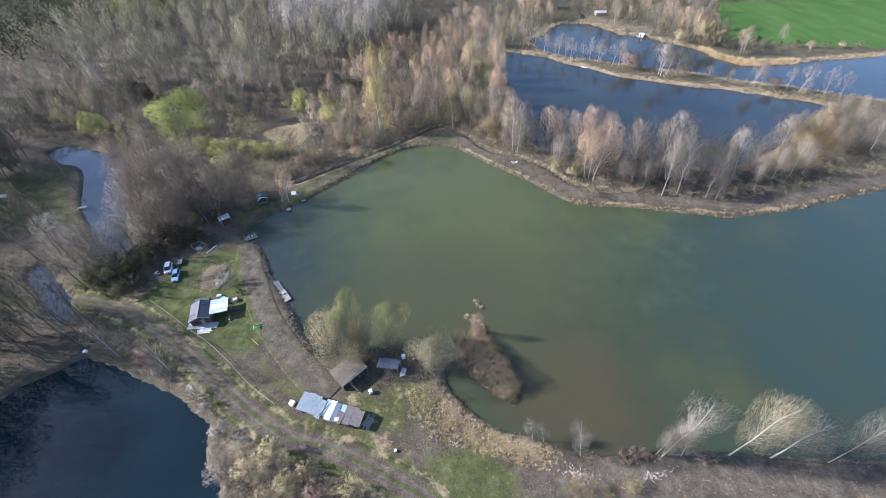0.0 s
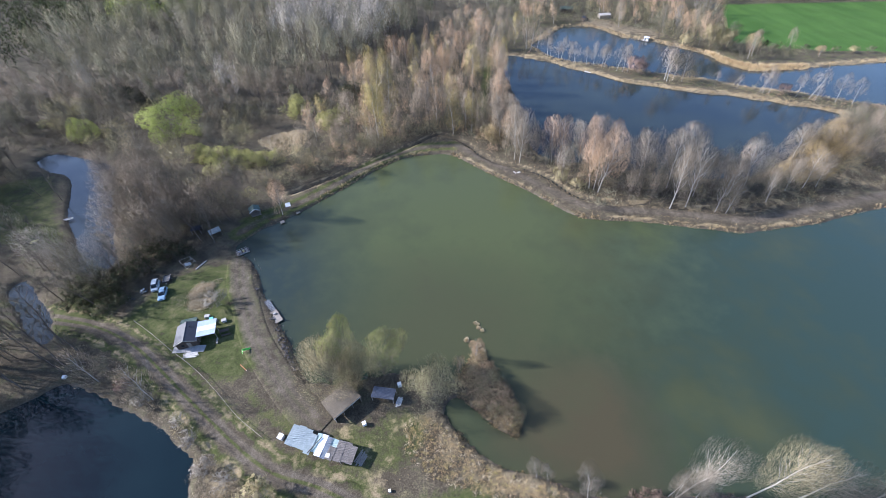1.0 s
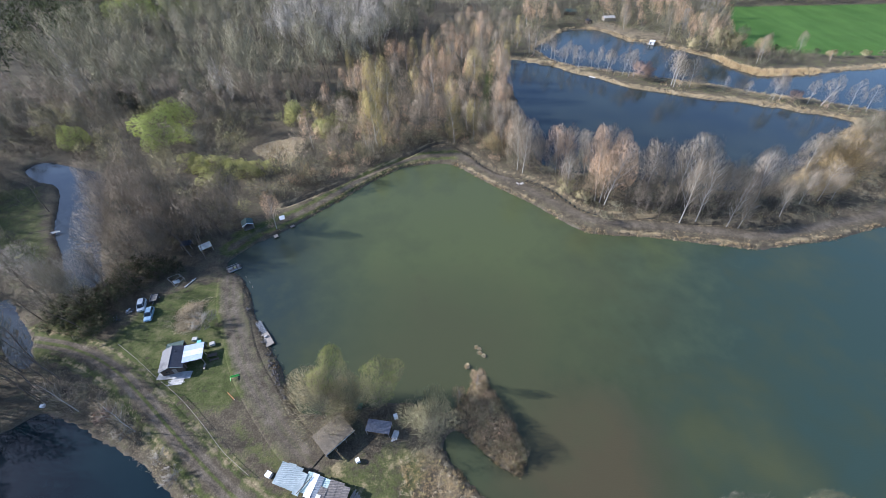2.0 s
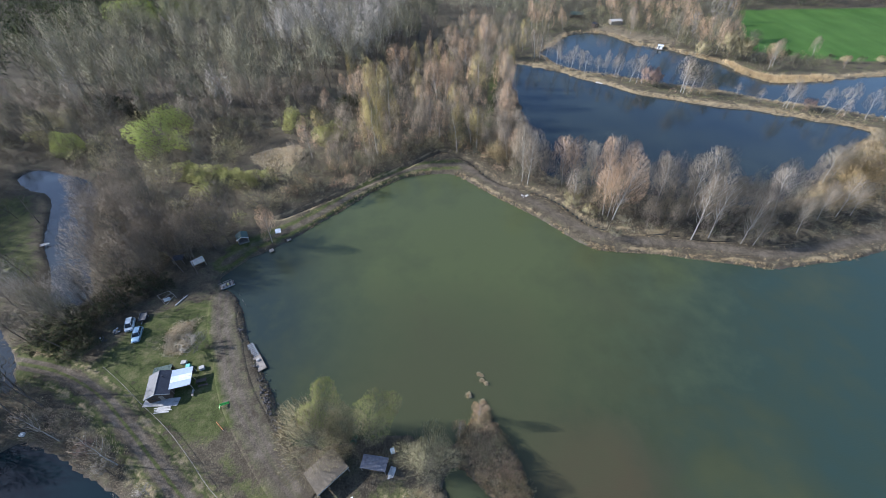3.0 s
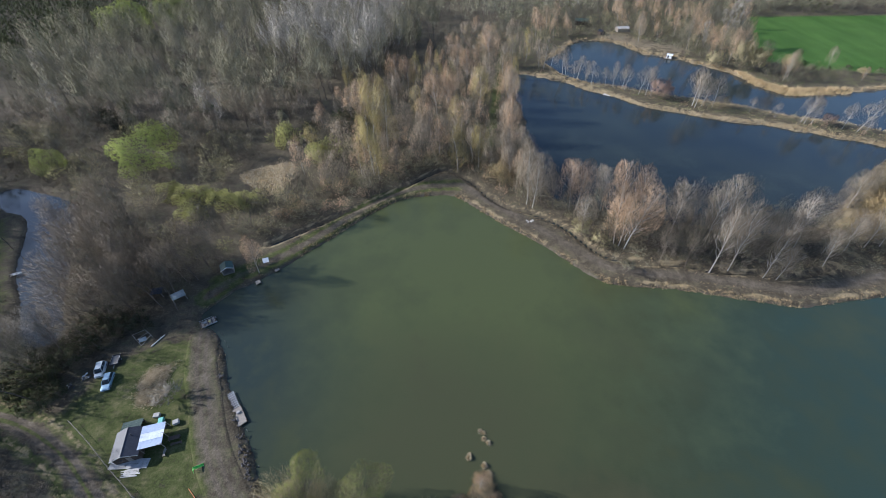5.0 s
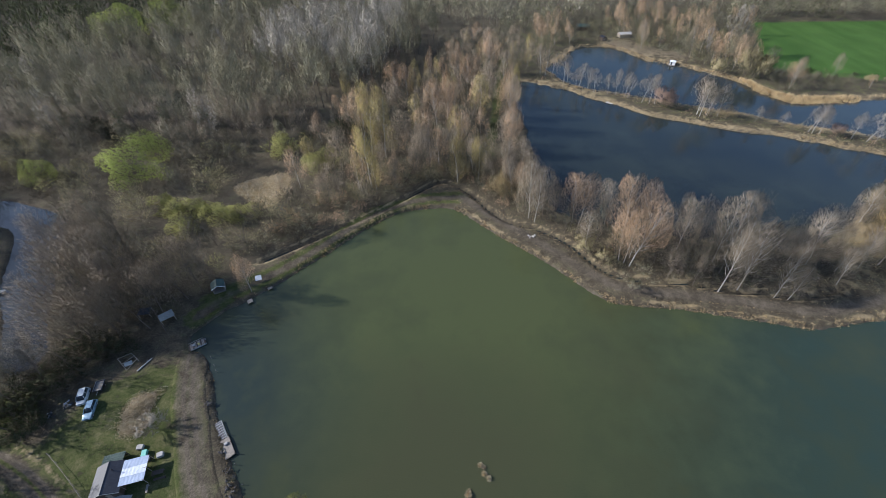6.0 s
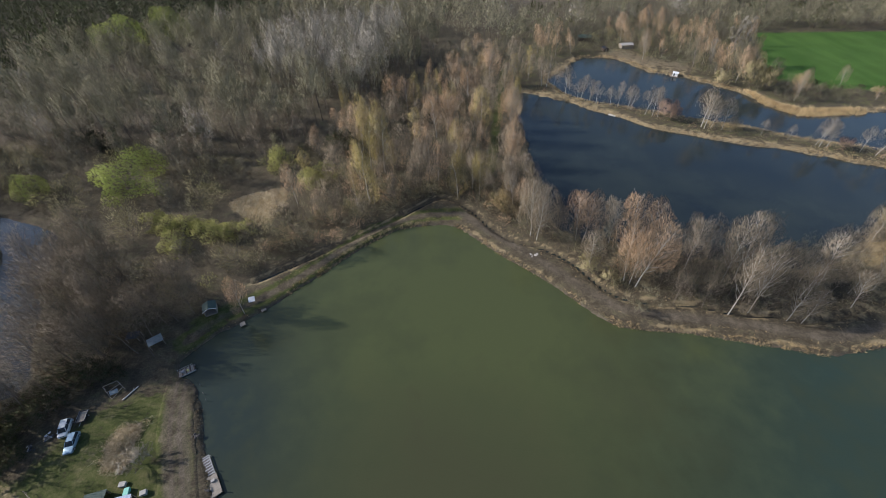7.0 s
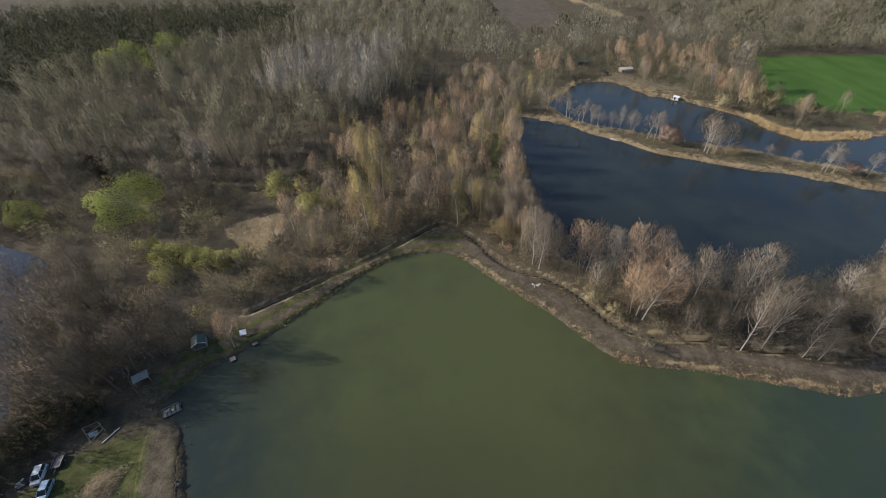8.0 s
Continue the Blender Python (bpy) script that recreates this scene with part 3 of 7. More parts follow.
def grow(rng, h, spread, start=0.3, limbs=18, second=6, fine=9, twig=1.2, width=0.05, rise=0.9, hang=0.0, shape="egg", stems=1, leaf=0, leaf_size=0.12, leaf_low=1.0, bend=0.03, girth=0.012, loose=0.6, stout=0.34, fan=0, lumps=0.06, taper=0.0, shell=0.36):
    """A bare or leafing tree: wood (stem and limbs) and crown (branches, twigs, leaves), each as corners and triangles."""
    wood, crown = [], []
    levels = np.linspace(0, 1, 6 if limbs > 12 else 4)
    joints = len(levels)
    # the rounded outline that all twigs keep within
    foot = 0.0 if shape == "dome" else start * 0.75
    heart = np.array([0, 0, h * (0.36 if shape == "dome" else (foot + 1.0) / 2)])
    reach = np.array([spread * 1.12, spread * 1.12, h * 0.66 if shape == "dome" else h * (1.02 - foot) / 2]) * rng.uniform(0.96, 1.04, 3)

    def within(q):
        far = np.linalg.norm((q - heart) / reach, axis=-1, keepdims=True) / (1 + 0.07 * np.sin(np.arctan2(q[:, 1:2], q[:, 0:1]) * 5 + q[:, 2:3] * 1.3))
        return heart + (q - heart) / np.maximum(1.0, far)

    per = max(1, limbs // stems)
    tops = []
    for s in range(stems):
        lean = rng.normal(size=2) * (bend * h if stems == 1 else 0.22 * spread + 0.05 * h)
        trunk = np.stack([lean[0] * levels ** 1.4 + rng.normal(size=joints) * 0.012 * h * levels, lean[1] * levels ** 1.4 + rng.normal(size=joints) * 0.012 * h * levels,
                          h * 0.96 * levels * (1 if stems == 1 else rng.uniform(0.5, 0.8))], -1)
        trunk = np.vstack([trunk[:2], within(trunk[2:])])
        r = girth * h / stems ** 0.5
        wood.append(rods_along(trunk[None], (r * (1.0 - 0.9 * levels ** 0.8))[None], 6 if limbs > 12 else 3))
        at = (np.arange(per) + rng.uniform(0.1, 0.9, per)) / per
        level = start + (0.97 - start) * at
        base = np.stack([np.interp(level, levels, trunk[:, k]) for k in range(3)], -1)
        girdle = {"egg": np.sin(math.pi * np.clip(at * 0.82 + 0.16, 0, 1)) ** 0.8, "broom": 0.45 + 0.55 * at * (1.25 - at * 0.75), "dome": np.sqrt(np.clip(1.02 - at ** 2.2, 0.02, 1)),
                  "column": 0.6 + 0.4 * np.sin(math.pi * at)}[shape]
        out = spread * girdle * rng.uniform(0.65, 1.1, per)
        az = np.arange(per) * 2.4 + rng.uniform(0, 1.2, per) + s
        flat = np.stack([np.cos(az), np.sin(az), np.zeros(per)], -1)
        lift = np.minimum(out * rise * rng.uniform(0.6, 1.2, per), np.maximum(0.4, h * 1.0 - base[:, 2]))
        tip = base + flat * out[:, None] + np.array([0, 0, 1.0]) * lift[:, None]
        mid = base + (tip - base) * 0.5 + np.array([0, 0, -0.10]) * out[:, None] + rng.normal(size=(per, 3)) * 0.05 * out[:, None]
        tip, mid = within(tip), within(mid)
        line = np.stack([base, mid, tip], 1)
        rr = np.stack([r * stout * (1.05 - level), r * stout * 0.72 * (1.1 - level), r * stout * 0.22 * np.ones(per)], 1) + 0.01
        wood.append(rods_along(line, rr, 3))
        tops.append((base, mid, tip, out))
    base, mid, tip, out = (np.concatenate(a) for a in zip(*tops))
    k = len(base)
    # branches along each limb
    u = rng.uniform(0.2, 1.0, (k, second))
    on = np.where(u[..., None] < 0.5, base[:, None] + (mid - base)[:, None] * (u[..., None] * 2), mid[:, None] + (tip - mid)[:, None] * (u[..., None] * 2 - 1)).reshape(-1, 3)
    along = np.repeat(unit(tip - base), second, 0)
    way = unit(along + rng.normal(size=along.shape) * 0.55 + np.array([0, 0, 0.4 * rise]))
    size = (np.repeat(out, second) * 0.42 + 0.25) * rng.uniform(0.6, 1.2, len(on))
    on = within(on)
    end = within(on + way * size[:, None])
    crown.append(spikes(on, end - on, np.linalg.norm(end - on, axis=1), width * 1.15, rng))
    # twigs along each branch
    u = rng.uniform(0.1, 1.0, (len(on), fine))
    p = (on[:, None] + (end - on)[:, None] * u[..., None]).reshape(-1, 3)
    p = within(p)
    d = unit(np.repeat(way, fine, 0) + rng.normal(size=p.shape) * loose + np.array([0, 0, 0.5 * rise - hang]))
    if fan:
        # the twigs fill a rounded, clumped crown and all point out and up
        ball = unit(rng.normal(size=(fan * 2, 3))) * (rng.uniform(0, 1, (fan * 2, 1)) ** shell)
        ball[:, :2] *= 1 - taper * ball[:, 2:3]
        clump = np.sin(ball[:, 0] * 4.3 + ball[:, 2] * 2.1 + rng.uniform(0, 6)) + np.sin(ball[:, 1] * 4.7 - ball[:, 2] * 2.6 + rng.uniform(0, 6)) + np.sin(ball[:, 2] * 5.1 + rng.uniform(0, 6)) * 0.6
        chosen = np.argsort(-(clump + rng.normal(size=len(ball)) * 0.45 + ball[:, 2] * 0.6))[:fan]
        p = heart + ball[chosen] * reach * (1 + lumps * clump[chosen][:, None])
        p = p[p[:, 2] > 0.1]
        reach = reach * (1 + 2.2 * lumps + 0.6 * abs(taper))
        d = unit(unit(p - np.array([0, 0, h * start * 0.8])) + rng.normal(size=p.shape) * loose * 0.55 + np.array([0, 0, 0.25 * rise - hang]))
    length = twig * rng.uniform(0.5, 1.3, len(p))
    d = within(p + d * length[:, None]) - p
    length = np.linalg.norm(d, axis=1)
    d = unit(d)
    crown.append(spikes(p, d, length, width, rng))
    green = None
    if leaf:
        order = np.argsort(p[:, 2] + rng.normal(size=len(p)) * 0.12 * h)
        pick = order[(len(p) * (1 - leaf_low * rng.uniform(0, 1, leaf))).astype(int) - 1]
        green = leaves(p[pick] + d[pick] * (length[pick] * rng.uniform(0.2, 1.0, leaf))[:, None], leaf_size * rng.uniform(0.6, 1.3, leaf), rng)
    wood = joined(*wood)
    if green is not None:
        green = rounded(*green, heart, reach, rng, 1.0)
    return (*wood, own_normals(*wood)), rounded(*joined(*crown), heart, reach, rng), green


# kinds: how they grow near at hand, and their materials
KINDS = {
    "birch_tree": dict(grow=dict(h=22, spread=4.3, start=0.22, limbs=26, second=5, fine=1, fan=2900, twig=0.85, width=0.078, lumps=0.13, taper=0.12, rise=1.5, hang=0.1, loose=0.6, shape="egg", girth=0.0085, stout=0.5), wood=BIRCH_BARK, crown=TWIG_RUST, label="bare birch with white trunk and rust-brown twigs"),
    "golden_birch_tree": dict(grow=dict(h=22, spread=2.7, start=0.1, limbs=24, second=4, fine=1, fan=2300, lumps=0.13, taper=0.2, twig=1.1, width=0.06, rise=1.2, hang=0.5, loose=0.7, shape="egg", girth=0.007), wood=BIRCH_BARK, crown=TWIG_GOLD, label="slender birch with golden catkins along its twigs"),
    "pale_birch_tree": dict(grow=dict(h=22, spread=3.1, start=0.32, limbs=40, second=8, fine=1, fan=7500, twig=0.85, width=0.027, rise=1.7, loose=0.8, stout=0.13, shape="egg", girth=0.0075, lumps=0.1, taper=-0.3, shell=0.42), wood=BIRCH_BARK, crown=TWIG_DUN, label="bare birch with white trunk and pale grey twigs"),
    "young_birch_tree": dict(grow=dict(h=14, spread=2.6, start=0.3, limbs=16, second=5, fine=1, fan=520, twig=0.9, width=0.075, taper=0.3, rise=1.6, shape="egg", girth=0.010, bend=0.06), wood=BIRCH_BARK, crown=TWIG_BIRCH, label="slim young birch with white trunk"),
    "alder_tree": dict(grow=dict(h=18, spread=4.2, start=0.18, limbs=22, second=4, fine=1, fan=1700, twig=0.75, width=0.075, lumps=0.13, taper=0.08, rise=1.5, loose=0.55, shape="egg", girth=0.008), wood=BARK, crown=TWIG_GREY, label="bare grey-brown alder with dense fine twigs"),
    "poplar_tree": dict(grow=dict(h=22, spread=4.0, start=0.3, limbs=24, second=7, fine=10, twig=1.4, width=0.09, rise=1.5, shape="broom", girth=0.008), wood=BARK, crown=TWIG_PALE, label="tall bare poplar with pale silvery twigs"),
    "willow_tree": dict(grow=dict(leaf_low=0.45, h=14, spread=3.9, start=0.2, limbs=50, second=5, fine=1, fan=5200, lumps=0.17, shell=0.3, taper=-0.1, twig=0.7, width=0.035, rise=1.4, hang=0.1, loose=1.0, shape="egg", stems=3, leaf=7500, leaf_size=0.12), wood=BARK, crown=TWIG_WILLOW, leaf=LEAF_FRESH, label="spreading willow with fresh yellow-green leaves"),
    "green_willow_tree": dict(grow=dict(h=15, spread=9.5, start=0.08, limbs=40, second=3, fine=1, fan=3500, lumps=0.16, shell=0.2, twig=0.6, width=0.07, rise=0.6, loose=1.2, shape="dome", stems=4, leaf=15000, leaf_size=0.3), wood=BARK, crown=TWIG_STRAW, leaf=LEAF_BRIGHT, label="broad willow in bright fresh green leaf"),
    "round_willow_tree": dict(grow=dict(h=10, spread=5.4, start=0.06, limbs=70, second=5, fine=1, fan=8500, lumps=0.09, twig=0.75, width=0.038, rise=1.4, loose=0.8, shape="dome", stems=9, leaf=300, leaf_size=0.1), wood=BARK, crown=TWIG_CREAM, leaf=LEAF_YELLOW, label="round bare willow with pale straw-coloured twigs"),
    "golden_willow_bush": dict(grow=dict(h=9, spread=4.6, start=0.06, limbs=36, second=5, fine=1, fan=3600, twig=0.75, width=0.055, lumps=0.14, rise=1.2, shape="dome", stems=6), wood=BARK, crown=TWIG_AMBER, label="wide willow bush with golden-brown twigs"),
    "grey_willow_tree": dict(grow=dict(h=16, spread=7.0, start=0.06, limbs=60, second=4, fine=1, fan=8500, lumps=0.12, twig=0.9, width=0.045, rise=1.5, shape="dome", stems=8, loose=0.7), wood=BARK, crown=TWIG_PALE, label="large bare willow with a fan of grey twigs"),
    "straw_bush": dict(grow=dict(h=4.5, spread=3.0, start=0.06, limbs=30, second=7, fine=10, twig=0.6, width=0.05, rise=1.0, shape="dome", stems=6, leaf=700, leaf_size=0.1), wood=BARK, crown=TWIG_WILLOW, leaf=LEAF_YELLOW, label="rounded straw-coloured bush breaking into leaf"),
    "reddish_bush": dict(grow=dict(h=4.0, spread=2.6, start=0.06, limbs=26, second=7, fine=10, twig=0.6, width=0.045, rise=1.0, shape="dome", stems=5), wood=BARK, crown=TWIG_RED, label="rounded bare bush with reddish twigs"),
    "sallow_bush": dict(grow=dict(h=5, spread=2.8, start=0.06, limbs=18, second=4, fine=1, fan=900, lumps=0.14, twig=0.7, width=0.07, rise=1.0, shape="dome", stems=4, leaf=3600, leaf_size=0.19), wood=BARK, crown=TWIG_STRAW, leaf=LEAF_YELLOW, label="sallow bush with yellow catkins"),
    "bare_bush": dict(grow=dict(h=4.2, spread=2.3, start=0.06, limbs=18, second=6, fine=9, twig=0.7, width=0.05, rise=1.0, shape="dome", stems=4), wood=BARK, crown=TWIG_GREY, label="bare brown bush with tangled twigs"),
    "pale_bush": dict(grow=dict(h=4.2, spread=2.6, start=0.06, limbs=24, second=7, fine=10, twig=0.6, width=0.045, rise=1.0, shape="dome", stems=5), wood=BARK, crown=TWIG_PALE, label="pale bare bush with fine twigs"),
    "dark_bush": dict(grow=dict(h=4.5, spread=3.2, start=0.06, limbs=16, second=6, fine=7, twig=0.7, width=0.06, rise=0.9, shape="dome", stems=4, leaf=1800, leaf_size=0.16), wood=BARK, crown=BRUSH, leaf=LEAF_DARK, label="dark evergreen bush with ivy"),
    "lanky_tree": dict(grow=dict(h=18, spread=3.0, start=0.42, limbs=16, second=4, fine=7, twig=1.0, width=0.042, rise=1.4, shape="broom", bend=0.08, girth=0.0095, stout=0.5), wood=BARK, crown=TWIG_SHADED, label="lanky bare tree with a long thin trunk"),
}
for _name, _like, _crown, _label in (
        ("tan_willow_tree", "round_willow_tree", TWIG_WILLOW, "low spreading bare willow with tan twigs"),
        ("grey_birch_tree", "birch_tree", TWIG_BIRCH, "bare birch with pale trunk and mauve-grey twigs"),
        ("tan_birch_tree", "birch_tree", TWIG_THICKET, "bare birch with pale trunk and brown twigs"),
        ("amber_birch_tree", "pale_birch_tree", TWIG_WILLOW, "bare birch with white trunk and amber twig tips"),
        ("low_gold_bush", "golden_willow_bush", TWIG_GOLD, "low golden bush on bare earth"),
        ("soft_alder_tree", "alder_tree", TWIG_THICKET, "bare alder with soft mauve-grey twigs"),
        ("dark_alder_tree", "alder_tree", TWIG_SHADED, "bare alder with dense brown twigs toned as in shade"),
        ("mauve_alder_tree", "alder_tree", TWIG_THICKET, "bare alder with dense mauve-brown twigs"),
        ("brown_willow_tree", "grey_willow_tree", TWIG_THICKET, "large bare willow with a fan of mauve-brown twigs")):
    KINDS[_name] = dict(KINDS[_like], crown=_crown, label=_label)
PROTOTYPES = {}


def prototypes(kind, count=3):
    """The first builds of a kind, as hidden-from-nothing mesh data that all its trees share."""
    if kind not in PROTOTYPES:
        spec, made = KINDS[kind], []
        for i in range(count):
            rng = np.random.default_rng(sum(map(ord, kind)) * 7 + i)
            wood, crown, green = grow(rng, **spec["grow"])
            parts = [("trunk", mesh_of("trunk", *wood[:2], [spec["wood"]], smooth_faces=True))]
            co, tri, nor = crown if green is None else joined(crown, green)
            mats = [spec["crown"]] if green is None else [spec["crown"], spec["leaf"]]
            parts.append(("crown", mesh_of("crown", co, tri, mats, np.arange(len(tri)) >= len(crown[1]), smooth_faces=True, normals=nor)))
            made.append(parts)
        PROTOTYPES[kind] = made
    return PROTOTYPES[kind]


tree_rng = random.Random(5)


def plant(kind, x, y, height=None, wide=1.0, lean=(0, 0), group="", label=""):
    """One tree or bush, its foot on the ground."""
    spec = KINDS[kind]
    root = new(kind)
    root.empty_display_size = 0.5
    for name, me in tree_rng.choice(prototypes(kind)):
        child = new(name, me)
        child.parent = root
    k = (height or spec["grow"]["h"]) / spec["grow"]["h"]
    z = float(ground_height(x, y)[0]) - 0.08
    root.matrix_basis = pose(x, y, z, lean[0], lean[1], 0) @ pose(0, 0, 0, 0, 0, tree_rng.uniform(0, 360)) @ Matrix.Diagonal((k * wide, k * wide, k, 1))
    return tagged(root, label or spec["label"], "bush" if "bush" in kind else "tree", group or kind.replace("_", " ") + "s")


def scatter(ring, spacing, seed, jitter=0.42, gap=1.2, narrow=1.0):
    """Loose places inside a ring of the plan."""
    ring, rng = np.asarray(ring, float), np.random.default_rng(seed)
    lo, hi = ring.min(0), ring.max(0)
    xs, ys = np.meshgrid(np.arange(lo[0], hi[0], spacing), np.arange(lo[1], hi[1], spacing))
    xs[1::2] += spacing / 2
    x = xs.ravel() + rng.uniform(-jitter, jitter, xs.size) * spacing
    y = ys.ravel() + rng.uniform(-jitter, jitter, xs.size) * spacing
    keep = inside(x, y, ring)
    x, y = x[keep], y[keep]
    d = shore_distance(x, y)
    for way, wide in ((TRACK, 3.0), (SHORE_ROAD, 3.2), (BANK_PATH, 3.4), (NORTH_PATH, 3.0), (DITCH, 1.6)):
        d = np.minimum(d, line_distance(x, y, way) - wide * narrow)
    keep = (d > gap) & ~inside(x, y, FIELD_RING)
    return x[keep], y[keep]


def wood_of(name, label, places, kinds, seed, low=0.8, high=1.15, category="woods", lean=0.0):
    """Many trees past counting, as one mesh. kinds: (wood mat, crown mat, leaf mat, grow settings, share)."""
    rng = np.random.default_rng(seed)
    mats, protos, share = [], [], []
    for wood_mat, crown_mat, leaf_mat, settings, part_share in kinds:
        for i in range(3):
            w, c, g = grow(rng, **settings)
            co, tri, nor = joined(w, c) if g is None else joined(w, c, g)
            for one in (wood_mat, crown_mat, leaf_mat):
                if one and one not in mats:
                    mats.append(one)
            idx = np.concatenate([np.full(len(w[1]), mats.index(wood_mat)), np.full(len(c[1]), mats.index(crown_mat))] + ([np.full(len(g[1]), mats.index(leaf_mat))] if g is not None else []))
            protos.append((co, tri, idx, nor))
            share.append(part_share / 3)
    x, y = places
    z = ground_height(x, y) - 0.1
    which = rng.choice(len(protos), len(x), p=np.array(share) / sum(share))
    co, tri, idx, tone, nor, k = [], [], [], [], [], 0
    for i, w in enumerate(which):
        v, f, m, out = protos[w]
        a, s = rng.uniform(0, 6.283), rng.uniform(low, high)
        c, sn = math.cos(a) * s * rng.uniform(0.9, 1.1), math.sin(a) * s
        tip = lean * rng.uniform(0.3, 1.3) + rng.normal() * 0.03
        co.append(np.stack([v[:, 0] * c - v[:, 1] * sn + x[i] + v[:, 2] * s * tip, v[:, 0] * sn + v[:, 1] * c + y[i], v[:, 2] * s + z[i]], -1))
        nor.append(np.stack([out[:, 0] * math.cos(a) - out[:, 1] * math.sin(a), out[:, 0] * math.sin(a) + out[:, 1] * math.cos(a), out[:, 2]], -1))
        tri.append(f + k)
        idx.append(m)
        tone.append(np.full(len(v), rng.uniform(0, 0.6)))
        k += len(v)
    me = mesh_of(name, np.concatenate(co), np.concatenate(tri), mats, np.concatenate(idx), np.concatenate(tone), True, np.concatenate(nor))
    return tagged(new(name, me), label, category, kind="stuff")


MID = dict(limbs=9, second=3, fine=1, fan=800, width=0.115, twig=1.1, loose=0.55, lumps=0.12)
BACK = dict(limbs=8, second=2, fine=1, fan=880, width=0.15, twig=1.3, loose=0.45, lumps=0.11)
FAR = dict(limbs=3, second=1, fine=1, fan=270, width=0.29, twig=1.6, loose=0.8, lumps=0.12, shell=0.22)
GREY_WOOD = (BARK, TWIG_GREY, None, dict(h=27, spread=5.6, start=0.5, rise=1.5, shape="broom", girth=0.007, taper=-0.12, **BACK), 0.7)
PALE_WOOD = (BARK, TWIG_PALE, None, dict(h=27, spread=3.8, start=0.35, rise=2.0, shape="broom", girth=0.007, **MID), 0.3)
RUST_WOOD = (BIRCH_BARK, TWIG_RUST, None, dict(h=20, spread=3.6, start=0.22, rise=1.4, shape="egg", girth=0.007, taper=0.25, **MID), 0.4)
GOLD_WOOD = (BIRCH_BARK, TWIG_GOLD, None, dict(h=21, spread=3.0, start=0.12, rise=1.4, hang=0.3, shape="column", girth=0.006, **MID), 0.2)
BROWN_WOOD = (BARK, TWIG_SHADED, None, dict(h=15, spread=4.0, start=0.12, rise=1.2, shape="egg", girth=0.007, taper=0.2, **MID), 0.5)
MAUVE_WOOD = (BARK, TWIG_BIRCH, None, dict(h=16, spread=4.3, start=0.15, rise=1.3, shape="egg", girth=0.007, taper=0.05, **MID), 0.5)
OLIVE_WOOD = (BARK, TWIG_STRAW, None, dict(h=11, spread=4.8, start=0.1, rise=1.0, shape="dome", stems=2, **MID), 0.25)
IVY_WOOD = (BARK, TWIG_GREY, LEAF_DARK, dict(h=16, spread=2.6, start=0.15, rise=1.0, shape="column", leaf=300, leaf_size=0.45, **MID), 0.2)
SHRUB = dict(limbs=5, second=2, fine=1, fan=170, width=0.11, twig=0.75, lumps=0.14)
BROWN_SHRUB = (BARK, BRUSH, None, dict(h=3.6, spread=2.4, start=0.05, rise=1.1, shape="dome", stems=2, **SHRUB), 0.7)
GREY_SHRUB = (BARK, TWIG_SHADED, None, dict(h=5.0, spread=2.6, start=0.05, rise=1.2, shape="dome", stems=2, **SHRUB), 0.5)
OLIVE_SHRUB = (BARK, TWIG_STRAW, None, dict(h=4.5, spread=2.6, start=0.05, rise=1.1, shape="dome", stems=2, **SHRUB), 0.25)
YELLOW_SHRUB = (BARK, TWIG_STRAW, LEAF_YELLOW, dict(h=5.0, spread=3.0, start=0.05, rise=1.0, shape="dome", stems=2, leaf=200, leaf_size=0.3, **SHRUB), 0.3)
RUST_SHRUB = (BARK, TWIG_RUST, None, dict(h=3.6, spread=2.2, start=0.05, rise=1.2, shape="dome", stems=2, **SHRUB), 0.3)
TAN_SHRUB = (BARK, TWIG_WILLOW, None, dict(h=3.8, spread=2.8, start=0.05, rise=0.9, shape="dome", stems=2, limbs=6, second=3, fine=1, fan=380, width=0.05, twig=0.6, loose=0.9, lumps=0.13), 0.5)
MAUVE_SHRUB = (BARK, TWIG_BIRCH, None, dict(TAN_SHRUB[3]), 0.6)
PALE_SHRUB = (BARK, TWIG_GREY, None, dict(h=4.6, spread=2.5, start=0.05, rise=1.2, shape="dome", stems=2, **SHRUB), 0.5)
FAR_GREY = (BARK, TWIG_GREY, None, dict(h=24, spread=7.2, start=0.25, rise=1.5, shape="broom", girth=0.008, **FAR), 0.8)
FAR_PALE = (BARK, TWIG_PALE, None, dict(h=25, spread=5.5, start=0.35, rise=1.6, shape="broom", girth=0.008, **FAR), 0.04)
FAR_OLIVE = (BARK, TWIG_GREY, None, dict(h=15, spread=6.6, start=0.15, rise=1.2, shape="egg", **FAR), 0.25)

FAR_DARK = (BARK, LEAF_DARK, None, dict(h=25, spread=7.5, start=0.1, rise=1.2, shape="egg", girth=0.008, taper=0.2, limbs=3, second=1, fine=1, fan=120, width=0.75, twig=2.0, loose=0.9, lumps=0.1, shell=0.2), 1.0)

